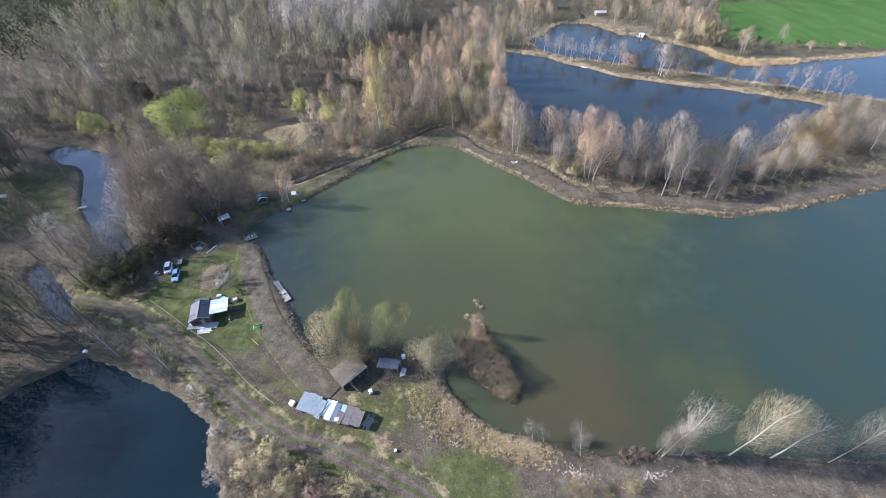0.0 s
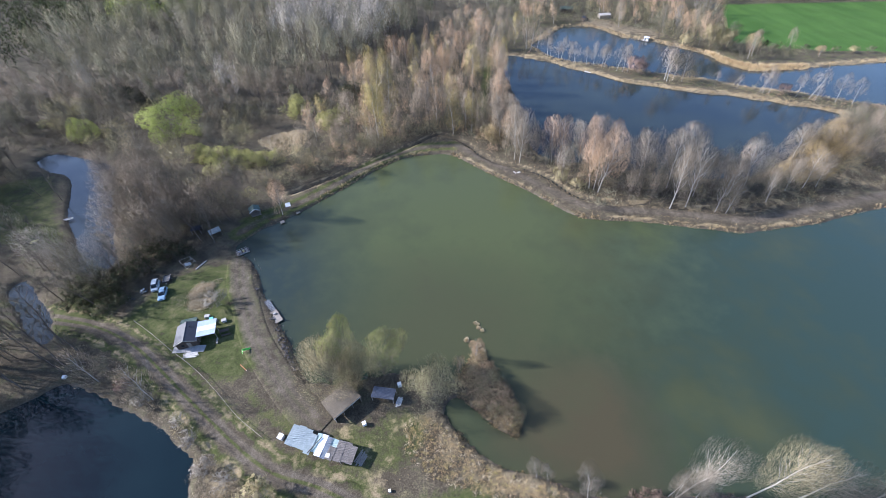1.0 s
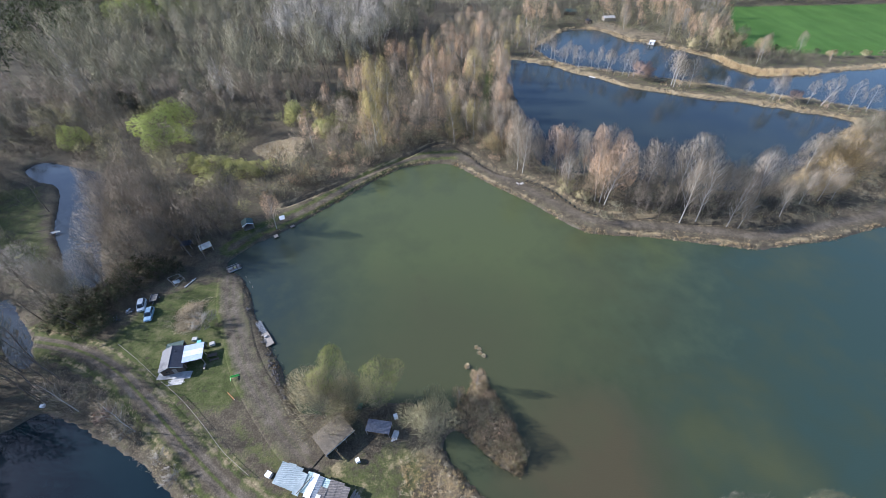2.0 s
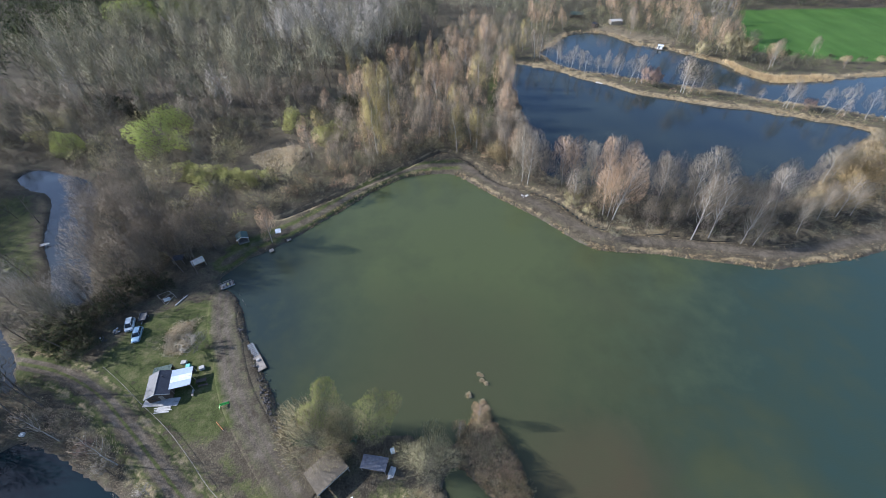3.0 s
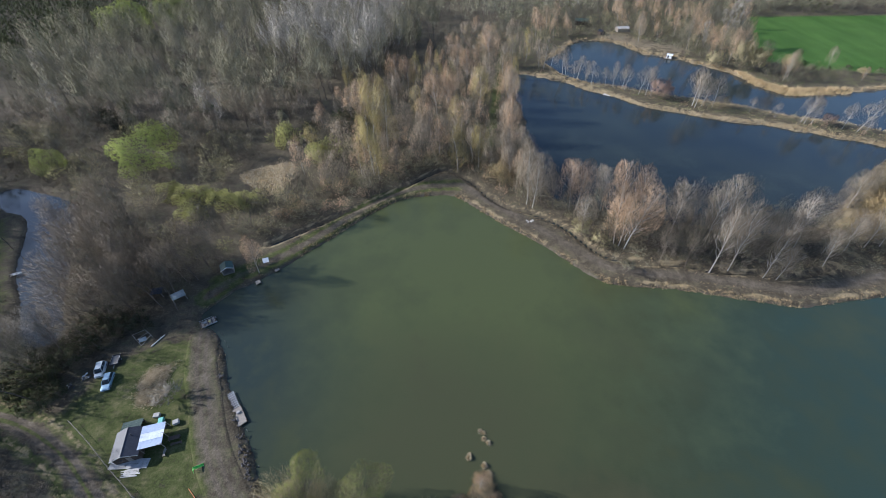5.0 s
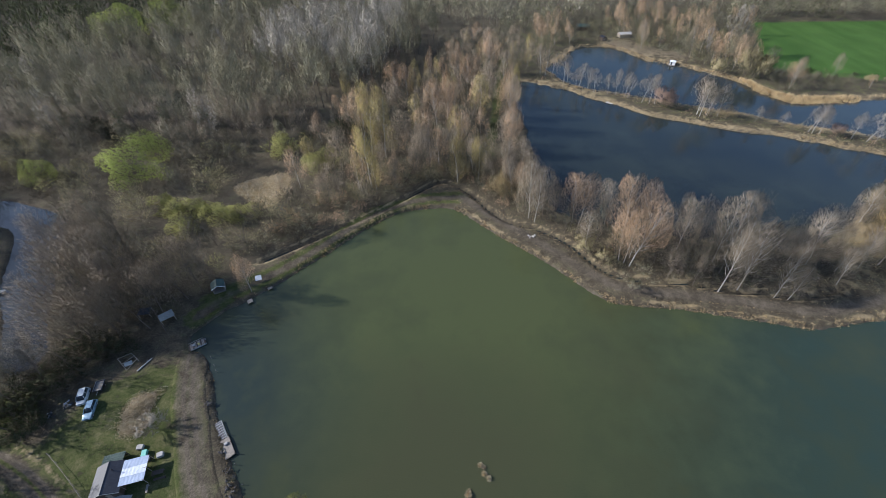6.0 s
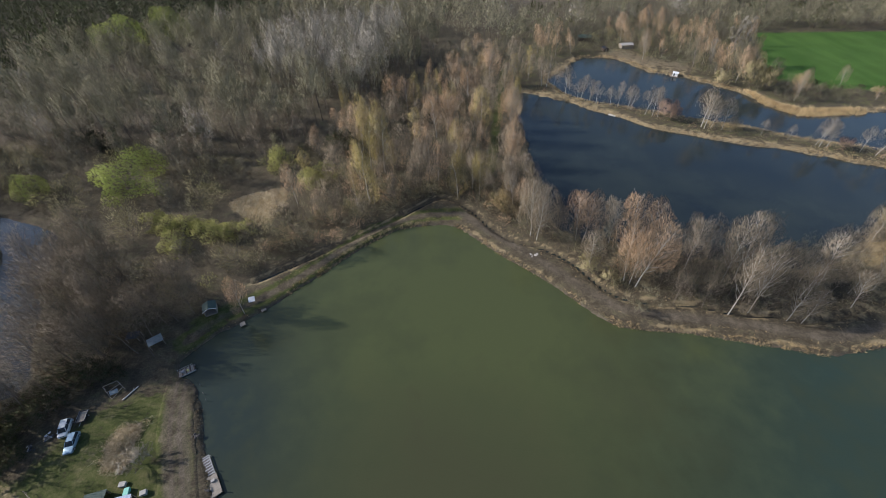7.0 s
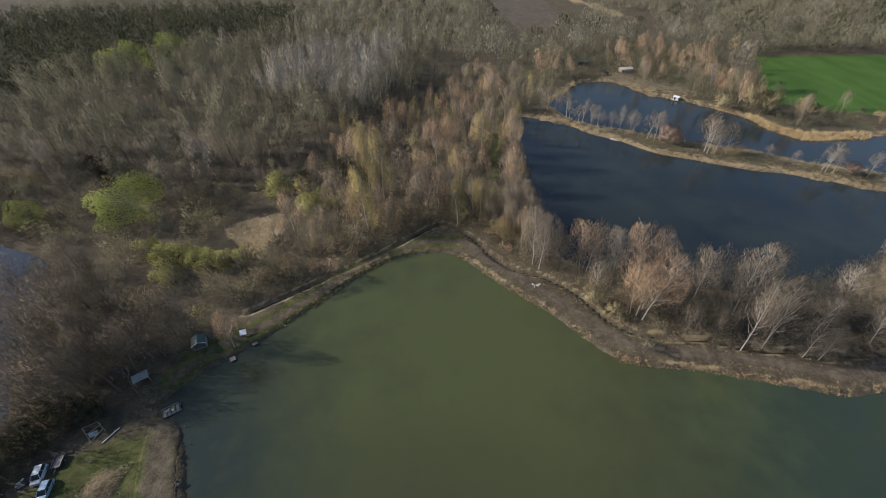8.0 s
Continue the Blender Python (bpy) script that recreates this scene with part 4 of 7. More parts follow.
REED_HEART = REED_BED_RING.mean(0) + (REED_BED_RING - REED_BED_RING.mean(0)) * 0.72
FIELD_FRONT_RING = np.array([(172, 240), (222, 246), (222, 272), (176, 272)], float)
SALLOW_RING = np.array([(-104, 134), (-90, 128), (-66, 134), (-64, 150), (-104, 154)], float)
GREEN_RING = np.array([(-134, 152), (-118, 144), (-104, 158), (-108, 180), (-130, 182)], float)
CREEK_BANK_RING = np.array([(-175, 158), (-140, 149), (-128, 142), (-116, 118), (-108, 118), (-116, 145), (-126, 158), (-160, 172), (-190, 190), (-205, 172)], float)
SLOPE_RING = np.array([(36, 134), (53, 114), (75, 112.5), (98, 108.5), (112, 110.5), (130, 114.5), (170, 125), (190, 150), (170, 140), (130, 123), (112, 118), (98, 114), (75, 119), (53, 121)], float)
MOUND_RING = np.array([(124, 128), (132, 127), (146, 134), (152, 140), (146, 142), (134, 139)], float)
RIDE_RING = np.array([(15, 185), (20, 185), (37, 300), (31, 300)], float)
FOREST_RING = np.array([(-60, 212), (-30, 250), (-10, 300), (0, 350), (-60, 420), (-124, 405), (-182, 351), (-212, 308), (-235, 262), (-215, 225), (-190, 195), (-140, 200), (-100, 190)], float)
POPLAR_RING = np.array([(-95, 255), (-40, 250), (-25, 300), (-35, 345), (-90, 330), (-105, 290)], float)
CLEAR_RING = np.array([(-165, 225), (-140, 222), (-118, 232), (-118, 244), (-140, 248), (-165, 242)], float)
CORNER_RING = np.array([(-58, 150), (-36, 146), (-24, 154), (-8, 165), (0, 168), (8, 166), (18, 158), (32, 150), (30, 210), (33, 262), (52, 290), (40, 330), (0, 330), (-15, 260), (-50, 215), (-60, 185)], float)
CORNER_EDGE_RING = np.array([(-62, 128), (-46, 133), (-34, 142), (-22, 151), (-12, 160), (-3, 168), (4, 168), (12, 160), (18, 152), (26, 146), (34, 148), (22, 166), (6, 182), (-12, 178), (-32, 164), (-52, 148)], float)
LEFT_RING = np.array([(-62, 122), (-40, 139), (-50, 150), (-66, 144), (-84, 160), (-72, 178), (-75, 190), (-110, 195), (-180, 202), (-215, 180), (-160, 160), (-128, 150), (-112, 122), (-98, 97), (-88, 94), (-82, 106), (-74, 110), (-68, 116)], float)
WEST_RING = np.array([(-108, 62), (-128, 84), (-145, 92), (-164, 110), (-166, 140), (-185, 172), (-215, 195), (-240, 232), (-262, 240), (-300, 225), (-255, 160), (-195, 70), (-150, 20), (-128, 40), (-108, 46), (-96, 55)], float)
FAR_RING_WOOD = np.array([(-470, 400), (-60, 415), (15, 345), (50, 345), (92, 356), (150, 394), (215, 368), (440, 366), (540, 520), (560, 640), (-480, 640)], float)
DARK_RING = np.array([(-262, 200), (-258, 240), (-244, 262), (-226, 306), (-196, 352), (-138, 408), (-150, 540), (-480, 540), (-480, 330), (-360, 200), (-300, 150)], float)
SOUTH_RING = SOUTH_SCRUB_RING
WEST_BUSH_RING = np.array([(-155, 100), (-128, 86), (-112, 64), (-96, 56), (-90, 66), (-97, 82), (-104, 94), (-118, 102), (-134, 104)], float)
HEDGE_RING = np.array([(-108, 72), (-98, 82), (-97, 92), (-84, 96), (-78, 92), (-86, 82), (-92, 72), (-98, 66)], float)
FAR_SHORE_RING = np.array([(50, 300), (72, 325), (100, 327), (125, 309), (150, 285), (165, 262), (172, 243), (215, 250), (213, 263), (184, 276), (200, 322), (218, 376), (150, 392), (60, 345)], float)
EAST_RING = np.array([(12, 165), (24, 148), (36, 138), (46, 126), (53, 119.5), (75, 118), (98, 113), (112, 117), (130, 122), (170, 138), (185, 172), (165, 163), (135, 141), (106, 127), (82, 131), (54, 139), (36, 146), (32, 166), (20, 172)], float)


def outside(places, *rings):
    x, y = places
    keep = np.ones(len(x), bool)
    for ring in rings:
        keep &= ~inside(x, y, ring)
    return x[keep], y[keep]


wood_of("forest_trees", "bare grey-brown deciduous forest in early spring", outside(scatter(FOREST_RING, 10.6, 11, 0.36), CLEAR_RING), [GREY_WOOD, IVY_WOOD, (*PALE_WOOD[:4], 0.03), (*BROWN_WOOD[:4], 0.15)], 12, 0.85, 1.1)
wood_of("poplar_wood", "pale silvery bare poplars standing close", scatter(POPLAR_RING, 7.5, 13), [PALE_WOOD], 14, 0.9, 1.2)
wood_of("birch_wood", "mixed bare birches with rusty and golden twigs", outside(scatter(CORNER_RING, 7.4, 15), RIDE_RING), [(*RUST_WOOD[:4], 0.14), (*GOLD_WOOD[:4], 0.08), (*MAUVE_WOOD[:4], 0.5), (*BROWN_WOOD[:4], 0.25), (*OLIVE_WOOD[:4], 0.12)], 16, 0.6, 0.95)
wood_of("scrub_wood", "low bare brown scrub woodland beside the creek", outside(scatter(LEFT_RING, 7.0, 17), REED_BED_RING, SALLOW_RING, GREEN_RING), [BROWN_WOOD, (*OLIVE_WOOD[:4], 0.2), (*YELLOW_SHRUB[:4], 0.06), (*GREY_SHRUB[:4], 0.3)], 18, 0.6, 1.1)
FRONT_RING = np.array([(-210, 192), (-140, 194), (-100, 184), (-62, 200), (-52, 222), (-100, 226), (-112, 230), (-118, 246), (-140, 250), (-168, 244), (-168, 224), (-230, 222)], float)
wood_of("forest_edge", "dense dark brown thicket along the forest edge", outside(scatter(FRONT_RING, 6.6, 27), CLEAR_RING, GREEN_RING), [(BARK, TWIG_THICKET, None, BROWN_WOOD[3], 0.6), (BARK, TWIG_THICKET, None, GREY_SHRUB[3], 0.4), (*IVY_WOOD[:4], 0.08)], 28, 0.5, 0.95)
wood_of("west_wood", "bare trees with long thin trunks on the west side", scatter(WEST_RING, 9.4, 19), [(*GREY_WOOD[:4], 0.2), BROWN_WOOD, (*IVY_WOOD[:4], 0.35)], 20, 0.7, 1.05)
wood_of("far_woods", "distant bare woods closing the view", outside(scatter(FAR_RING_WOOD, 12.6, 21), BARE_CLEAR_RING, CHALK_CLEAR_RING, DARK_RING), [FAR_GREY, FAR_PALE, FAR_OLIVE, (*FAR_DARK[:4], 0.1)], 22, 0.7, 1.1)
wood_of("field_edge_wood", "dense bare wood along the far side of the field", scatter([(214, 375), (440, 372), (470, 400), (216, 404)], 8.0, 31), [FAR_GREY, (*FAR_DARK[:4], 0.2), (*FAR_OLIVE[:4], 0.4)], 26, 0.55, 0.8)
# crowns in one dark tone fill the ground behind the forest
wood_of("dark_wood", "dark wood closing the view behind the forest", scatter(DARK_RING, 10.5, 29), [FAR_DARK], 30, 0.55, 0.85)
wood_of("far_shore_trees", "bare trees and shrubs on the far pond's bank", outside(scatter(FAR_SHORE_RING, 9.0, 23), FAR_LAWN_RING, FIELD_FRONT_RING), [RUST_WOOD, OLIVE_WOOD, (*BROWN_WOOD[:4], 0.5)], 24, 0.55, 0.95, lean=-0.2)
for ring, step, seed, kinds in ((CORNER_RING, 7.0, 32, [OLIVE_SHRUB, PALE_SHRUB, RUST_SHRUB]), (CORNER_EDGE_RING, 2.9, 45, [OLIVE_SHRUB, PALE_SHRUB, RUST_SHRUB, BROWN_SHRUB]), (LEFT_RING, 6.4, 33, [BROWN_SHRUB, (*YELLOW_SHRUB[:4], 0.08), (*OLIVE_SHRUB[:4], 0.15), GREY_SHRUB]),
                                (WEST_RING, 11.0, 34, [BROWN_SHRUB, OLIVE_SHRUB, GREY_SHRUB]), (CREEK_BANK_RING, 5.2, 49, [BROWN_SHRUB, (*OLIVE_SHRUB[:4], 0.1), GREY_SHRUB]), (WEST_BUSH_RING, 6.5, 46, [BROWN_SHRUB, GREY_SHRUB]), (HEDGE_RING, 3.6, 42, [BROWN_SHRUB, GREY_SHRUB]), (FAR_SHORE_RING, 6.0, 43, [OLIVE_SHRUB, PALE_SHRUB])):
    wood_of("undergrowth", "tangled brown undergrowth of bare shrubs", outside(scatter(ring, step, seed), REED_HEART, CLEAR_RING, RIDE_RING), kinds, seed + 40, 0.55, 1.15, "undergrowth")
wood_of("bank_shrubs", "low brown shrubs and saplings between lake and pond", outside(scatter(EAST_RING, 4.0, 35), MOUND_RING), [(*BROWN_SHRUB[:4], 0.5), GREY_SHRUB, (*PALE_SHRUB[:4], 0.35), (*OLIVE_SHRUB[:4], 0.2)], 36, 0.4, 1.1, "undergrowth")
wood_of("bank_shrubs", "low tan shrubs on the bank above the path", scatter(SLOPE_RING, 3.2, 38, gap=0.2, narrow=0.65), [(*OLIVE_SHRUB[:4], 0.3), PALE_SHRUB, (*BROWN_SHRUB[:4], 0.7)], 39, 0.25, 0.7, "undergrowth")
wood_of("bramble_scrub", "low tan and brown scrub beside the dark pond", scatter(SOUTH_RING, 2.2, 47), [(*TAN_SHRUB[:4], 0.25), (*OLIVE_SHRUB[:4], 0.2), MAUVE_SHRUB, (*BROWN_SHRUB[:4], 0.2)], 48, 0.3, 0.8, "undergrowth")
PENINSULA_RING = np.array([(3.5, 49), (9, 44), (12, 42), (15.5, 41), (16, 44), (14, 49), (11, 55), (8, 58.5), (6, 55)], float)
px_, py_ = np.random.default_rng(3).uniform((2, 40), (17, 60), (260, 2)).T
keep = inside(px_, py_, PENINSULA_RING)
wood_of("peninsula_scrub", "brown scrub covering the little spit", (px_[keep][::2], py_[keep][::2]), [TAN_SHRUB, RUST_SHRUB, OLIVE_SHRUB], 37, 0.4, 0.75, "undergrowth")


def tufts(name, label, x, y, height, blades, mats, seed, splay=0.5, width=0.05, category="reeds"):
    """Clumps of dry blades, past counting."""
    rng = np.random.default_rng(seed)
    z = np.maximum(ground_height(x, y), 0.0) - 0.05
    n = len(x)
    size = height * rng.uniform(0.5, 1.3, n)
    p = np.stack([np.repeat(x, blades), np.repeat(y, blades), np.repeat(z, blades)], -1)
    p[:, :2] += rng.normal(size=(n * blades, 2)) * 0.22 * np.repeat(size, blades)[:, None]
    d = np.concatenate([rng.normal(size=(n * blades, 2)) * splay, np.ones((n * blades, 1))], 1)
    co, tri = spikes(p, d, np.repeat(size, blades) * rng.uniform(0.6, 1.2, n * blades), width * (0.6 + height), rng)
    me = mesh_of(name, co, tri, mats, np.repeat(rng.integers(0, len(mats), n), blades), np.repeat(rng.uniform(0, 0.4, n), blades * 3))
    return tagged(new(name, me), label, category, kind="stuff")


def along_shore(ring, count, seed, lo, hi, where=None):
    """Loose places in a band beside a water's edge."""
    rng = np.random.default_rng(seed)
    i, t = rng.integers(0, len(ring), count), rng.uniform(0, 1, (count, 1))
    p = ring[i] * (1 - t) + ring[(i + 1) % len(ring)] * t + rng.normal(size=(count, 2)) * (hi - lo)
    d = shore_distance(p[:, 0], p[:, 1])
    keep = (d > lo) & (d < hi)
    if where is not None:
        keep &= where(p[:, 0], p[:, 1])
    return p[keep, 0], p[keep, 1]


PATCHES = scatter([(12, 27), (22, 26.5), (60, 26), (120, 24), (120, 14), (60, 14), (30, 16), (14, 20)], 0.9, 76)
tufts("lake_reeds", "dry straw-coloured reeds fringing the lake bank", *along_shore(LAKE_RING, 13000, 51, -0.1, 1.7, lambda x, y: (y > 100) & (x > -45) & (ragged(x, y, 3.5, 6.0) > -0.35)), 0.8, 9, [REED, REED, BRUSH], 52, width=0.038)
tufts("lake_reeds", "brown dead herbs along the muddy lake edge", *along_shore(LAKE_RING, 5000, 53, 0.0, 1.5, lambda x, y: (y <= 100) | (x <= -45)), 0.5, 6, [BRUSH, BRUSH, REED], 54)
tufts("pond_reeds", "dry straw-coloured reeds fringing the ponds", *along_shore(POND_RING, 5000, 55, -0.2, 2.5), 0.9, 6, [REED, BRUSH], 56)
tufts("pond_reeds", "dry straw-coloured reeds fringing the far pond", *along_shore(FAR_RING, 6000, 57, -0.5, 3.0, lambda x, y: x < 260), 1.1, 6, [REED, REED, BRUSH], 58, width=0.08)
tufts("reed_bed", "pale dry reed bed on the far pond's spit", *along_shore(FAR_RING, 9000, 59, -2.5, 4.0, lambda x, y: (x > 160) & (x < 205) & (y > 232)), 1.8, 8, [REED], 60, width=0.1)
tufts("reed_bed", "pale flattened reed clearing in the scrub", *scatter(REED_BED_RING, 0.75, 61), 0.9, 7, [SEDGE, SEDGE, SEDGE, REED], 62, splay=0.9, width=0.09)
tufts("reed_bed", "straw-coloured reeds and dead herbs by the inlet", *scatter([(-4, 44), (1, 41), (5, 37), (9, 33.5), (16, 31), (24, 29), (20, 25), (9, 28), (-2, 31), (-8, 36), (-8, 42)], 0.75, 63), 0.8, 38, [REED, REED, REED, SEDGE, TWIG_GOLD], 64, splay=0.8, width=0.022)
tufts("reed_bed", "golden reeds on the spit's tip", *scatter([(10.5, 44), (13, 41), (15.6, 39.8), (17, 43.2), (15.4, 48), (13.5, 47)], 0.8, 91, gap=0.1), 0.8, 34, [REED, REED, TWIG_GOLD], 92, splay=0.8, width=0.022)
tufts("reed_bed", "straw-coloured reeds along the spit's edge", *along_shore(LAKE_RING, 12000, 65, 0.0, 1.4, lambda x, y: (x > 3) & (x < 18) & (y > 38) & (y < 61)), 0.8, 12, [REED, BRUSH], 66, width=0.035)
tufts("rough_grass", "rough straw and moss-green tussocks beside the tracks", *scatter([(-90, 58), (-60, 42), (-35, 27), (-10, 18), (20, 16), (60, 12), (120, 12), (120, 22), (60, 24), (24, 26), (-4, 32), (-30, 42), (-52, 54), (-80, 68)], 1.5, 67), 0.35, 6, [REED, BRUSH, LEAF_DARK, TWIG_STRAW], 68, splay=0.8)
tufts("rough_grass", "straw tussocks and dead herbs on bare earth", *[v[ragged(*PATCHES, 2.6, 3.0) > -0.15] for v in PATCHES], 0.6, 9, [REED, BRUSH, TWIG_STRAW, LEAF_DARK], 78, splay=0.9, width=0.028)
tufts("reed_bed", "golden and rusty reed clumps at the foot of the birches", *scatter([(34, 26.6), (43, 26.6), (43.5, 28.8), (36, 29)], 0.8, 93, gap=0.1), 0.7, 30, [REED, REED, TWIG_RUST], 94, splay=0.8, width=0.024)
tufts("rough_grass", "dead herbs along the ditch", *outside(scatter([(-56, 128), (-34, 148), (-4, 172), (6, 172), (20, 154), (36, 140), (52, 122), (100, 116), (130, 124), (130, 108), (98, 103), (50, 111), (30, 130), (2, 155), (-20, 146), (-46, 120)], 1.0, 69, gap=0.1, narrow=0.45)), 0.6, 6, [REED, BRUSH, BRUSH], 70, splay=0.7)

GREEN_FAR = ((-232, 347), (-206, 369))
FIELD_EDGE = ((141, 288, 20, 1.0, "alder_tree"), (160, 278, 20, 1.0, "alder_tree"), (166, 284, 19, 1.0, "alder_tree"), (163, 266, 15, 0.75, "straw_bush"), (170, 262, 13, 0.7, "straw_bush"), (151.4, 271.7, 9, 0.9, "straw_bush"), (149.6, 284.6, 20, 0.9, "poplar_tree"), (147.7, 298.8, 18, 0.9, "grey_birch_tree"), (174.2, 300, 27, 1.2, "poplar_tree"), (166, 296, 24, 1.1, "poplar_tree"), (123.6, 315.1, 16, 1.0, "grey_birch_tree"),
              (177.5, 249.2, 15, 1.1, "birch_tree"), (182.3, 253.8, 14, 1.2, "grey_birch_tree"), (213, 267.9, 11, 1.0, "grey_birch_tree"), (218.2, 249.2, 7, 1.1, "birch_tree"), (196, 258, 6, 1.0, "bare_bush"), (203, 257, 5, 1.1, "bare_bush"), (192, 262, 6, 1.1, "dark_bush"),
              (178, 259, 5, 1.1, "bare_bush"), (216, 259, 4.5, 1.1, "bare_bush"), (224, 257, 4, 1.2, "straw_bush"), (232, 256, 4, 1.2, "bare_bush"), (242, 255, 4, 1.2, "straw_bush"), (252, 255, 4.5, 1.2, "bare_bush"))

# trees that stand by themselves
for x, y, h, wide in ((43, 28.0, 24, 0.85), (64.1, 27.4, 18, 1.35), (74.5, 26.4, 20, 0.9), (86, 25.5, 20, 1.0)):
    plant("pale_birch_tree", x, y, h, wide)
plant("amber_birch_tree", 56.2, 28.0, 23, 0.95)
plant("pale_birch_tree", 42.0, 28.4, 9, 1.0, label="small bare birch beside a taller white-trunked one")
for x, y, h, wide in ((25.8, 22.6, 3.4, 1.1), (34.1, 22.0, 3.0, 1.2), (29.5, 21.2, 2.4, 1.0), (23.5, 21.5, 2.2, 1.1)):
    plant("low_gold_bush", x, y, h, wide)
for x, y, h in ((37.6, 28.3, 2.0), (39.4, 28.2, 1.8), (50, 27.4, 2.0), (52.2, 27.3, 1.6), (35.5, 28.6, 1.4)):
    plant("reddish_bush", x, y, h, 1.3)
for x, y, h, wide, kind in ((-34.0, 28.2, 5.5, 0.9, "straw_bush"), (-37.5, 25.5, 4.5, 1.1, "straw_bush"), (-30, 22.5, 4.5, 1.0, "straw_bush"), (-23.6, 21.5, 4.2, 1.1, "reddish_bush"), (-27, 25.6, 3.4, 1.0, "straw_bush"),
                            (-41, 30.5, 4.0, 1.1, "pale_bush"), (-46.5, 33, 3.8, 1.1, "pale_bush"), (-43.5, 25, 4.2, 1.1, "pale_bush"), (-17.5, 21.5, 3.6, 1.1, "straw_bush"), (-33, 19, 5, 1.0, "straw_bush"), (-20, 17, 4.5, 1.0, "reddish_bush"),
                            (-56, 42.3, 3.2, 1.0, "pale_bush"), (-52, 38.5, 3.4, 1.1, "pale_bush"), (-66, 46.5, 3.6, 1.0, "pale_bush"), (-72, 50, 3.5, 1.0, "reddish_bush")):
    plant(kind, x, y, h, wide, group="bushes beside the dark pond")
for x, y, h, wide in ((-90, 94.5, 17, 1.0), (-85.5, 101, 16, 1.05), (-83, 108, 15, 1.0)):
    plant("brown_willow_tree", x, y, h, wide)
for x, y, h, wide in ((-112.5, 88.5, 15, 0.85), (-104.5, 84, 14, 0.8), (-98, 88, 13, 0.7)):
    plant("grey_willow_tree", x, y, h, wide, label="silvery grey bare willow beside the creek")
plant("dark_bush", -44, 197, 11, 0.9, label="tall ivy-green bush at the wood's edge")
plant("sallow_bush", -67, 186, 8, 1.0, label="pale green willow bush at the wood's edge")
for x, y, h, wide in ((-157, 203, 7, 1.2), (-150, 200, 8, 1.1), (-145, 196, 6, 1.2), (-164, 206, 8, 1.2), (-138, 194, 6, 1.2), (-60, 195, 6, 1.3), (-70, 192, 5, 1.3)):
    plant("dark_bush", x, y, h, wide, group="evergreen bushes at the forest edge")
# between the far pond and the field
for x, y, h, wide, kind in FIELD_EDGE:
    plant(kind, x, y, h, wide, (0, -8), "trees beside the green field")
for x, y, h in ((26.9, 28.3, 15), (43.4, 28.4, 12), (17.9, 31.6, 9.5), (20.1, 31.1, 8.5), (46.6, 27.9, 13)):
    plant("pale_birch_tree", x, y, h, 0.9, (0, -11), group="saplings at the water's edge", label="slim bare sapling at the water's edge")
plant("tan_willow_tree", -25.6, 51.0, 17, 0.72, (0, 5))
plant("tan_willow_tree", -20.5, 52.6, 13, 0.6, (0, 6))
plant("willow_tree", -24.2, 53.0, 21, 0.58, (-3, 6))
plant("willow_tree", -13.8, 53.0, 17, 0.7, (-2, 9))
plant("round_willow_tree", -2.6, 47.0, 13.5, 0.74)
plant("green_willow_tree", -118, 170, 16, 1.05)
plant("green_willow_tree", *GREEN_FAR[0], 22, 0.9)
plant("green_willow_tree", *GREEN_FAR[1], 22, 0.8)
plant("green_willow_tree", -157, 168, 9, 0.8, label="small willow in fresh green leaf")
plant("golden_willow_bush", 22.5, 158.5, 10, 0.9)
for x, y, h, w in ((135, 131, 9, 1.2), (142, 136, 11, 1.2), (150, 141, 12, 1.1), (146, 148, 9, 1.0), (158, 150, 12, 1.1), (128, 128, 7, 1.1)):
    plant("golden_willow_bush", x, y, h, w)
plant("birch_tree", -54.5, 112.2, 15, 0.85, (4, 6))
plant("birch_tree", 7.7, 56.8, 9, 0.8)
plant("birch_tree", 3.6, 53.6, 8, 0.8)
plant("pale_bush", -60.6, 73.8, 5.2, 1.15, label="pale bare bush beside the brush pile")
plant("bare_bush", 52.5, 112.5, 5, 0.9, label="small bare bush overhanging the lake bank")
for x, y, h in ((-99, 149, 6), (-93, 147, 5.5), (-86, 146, 6.5), (-80, 145, 5.5), (-75, 143, 6), (-71, 144, 5), (-88, 139, 5.5), (-84, 136, 5), (-66, 146, 4.5), (-50, 174, 6), (-54, 177, 5), (-48, 179, 7)):
    plant("sallow_bush", x, y, h * 0.95, 1.1)
for x, y, h in ((-89, 76, 4), (-91, 79, 5), (-88, 82, 5.5), (-87, 86, 5), (-86, 90, 5), (-90, 87, 5), (-94, 72, 4), (-95, 78, 4), (-83, 92, 5.5), (-80, 93.5, 5), (-86, 94, 6), (-89, 91, 6), (-92, 83, 5), (-77, 92.5, 4), (-85.5, 73.5, 5), (-88, 71, 5), (-94, 76, 6), (-98, 73, 6), (-97, 80, 6.5), (-100, 77, 6)):
    plant("dark_bush", x, y, h, group="dark hedge beside the yard")
side = random.Random(21)
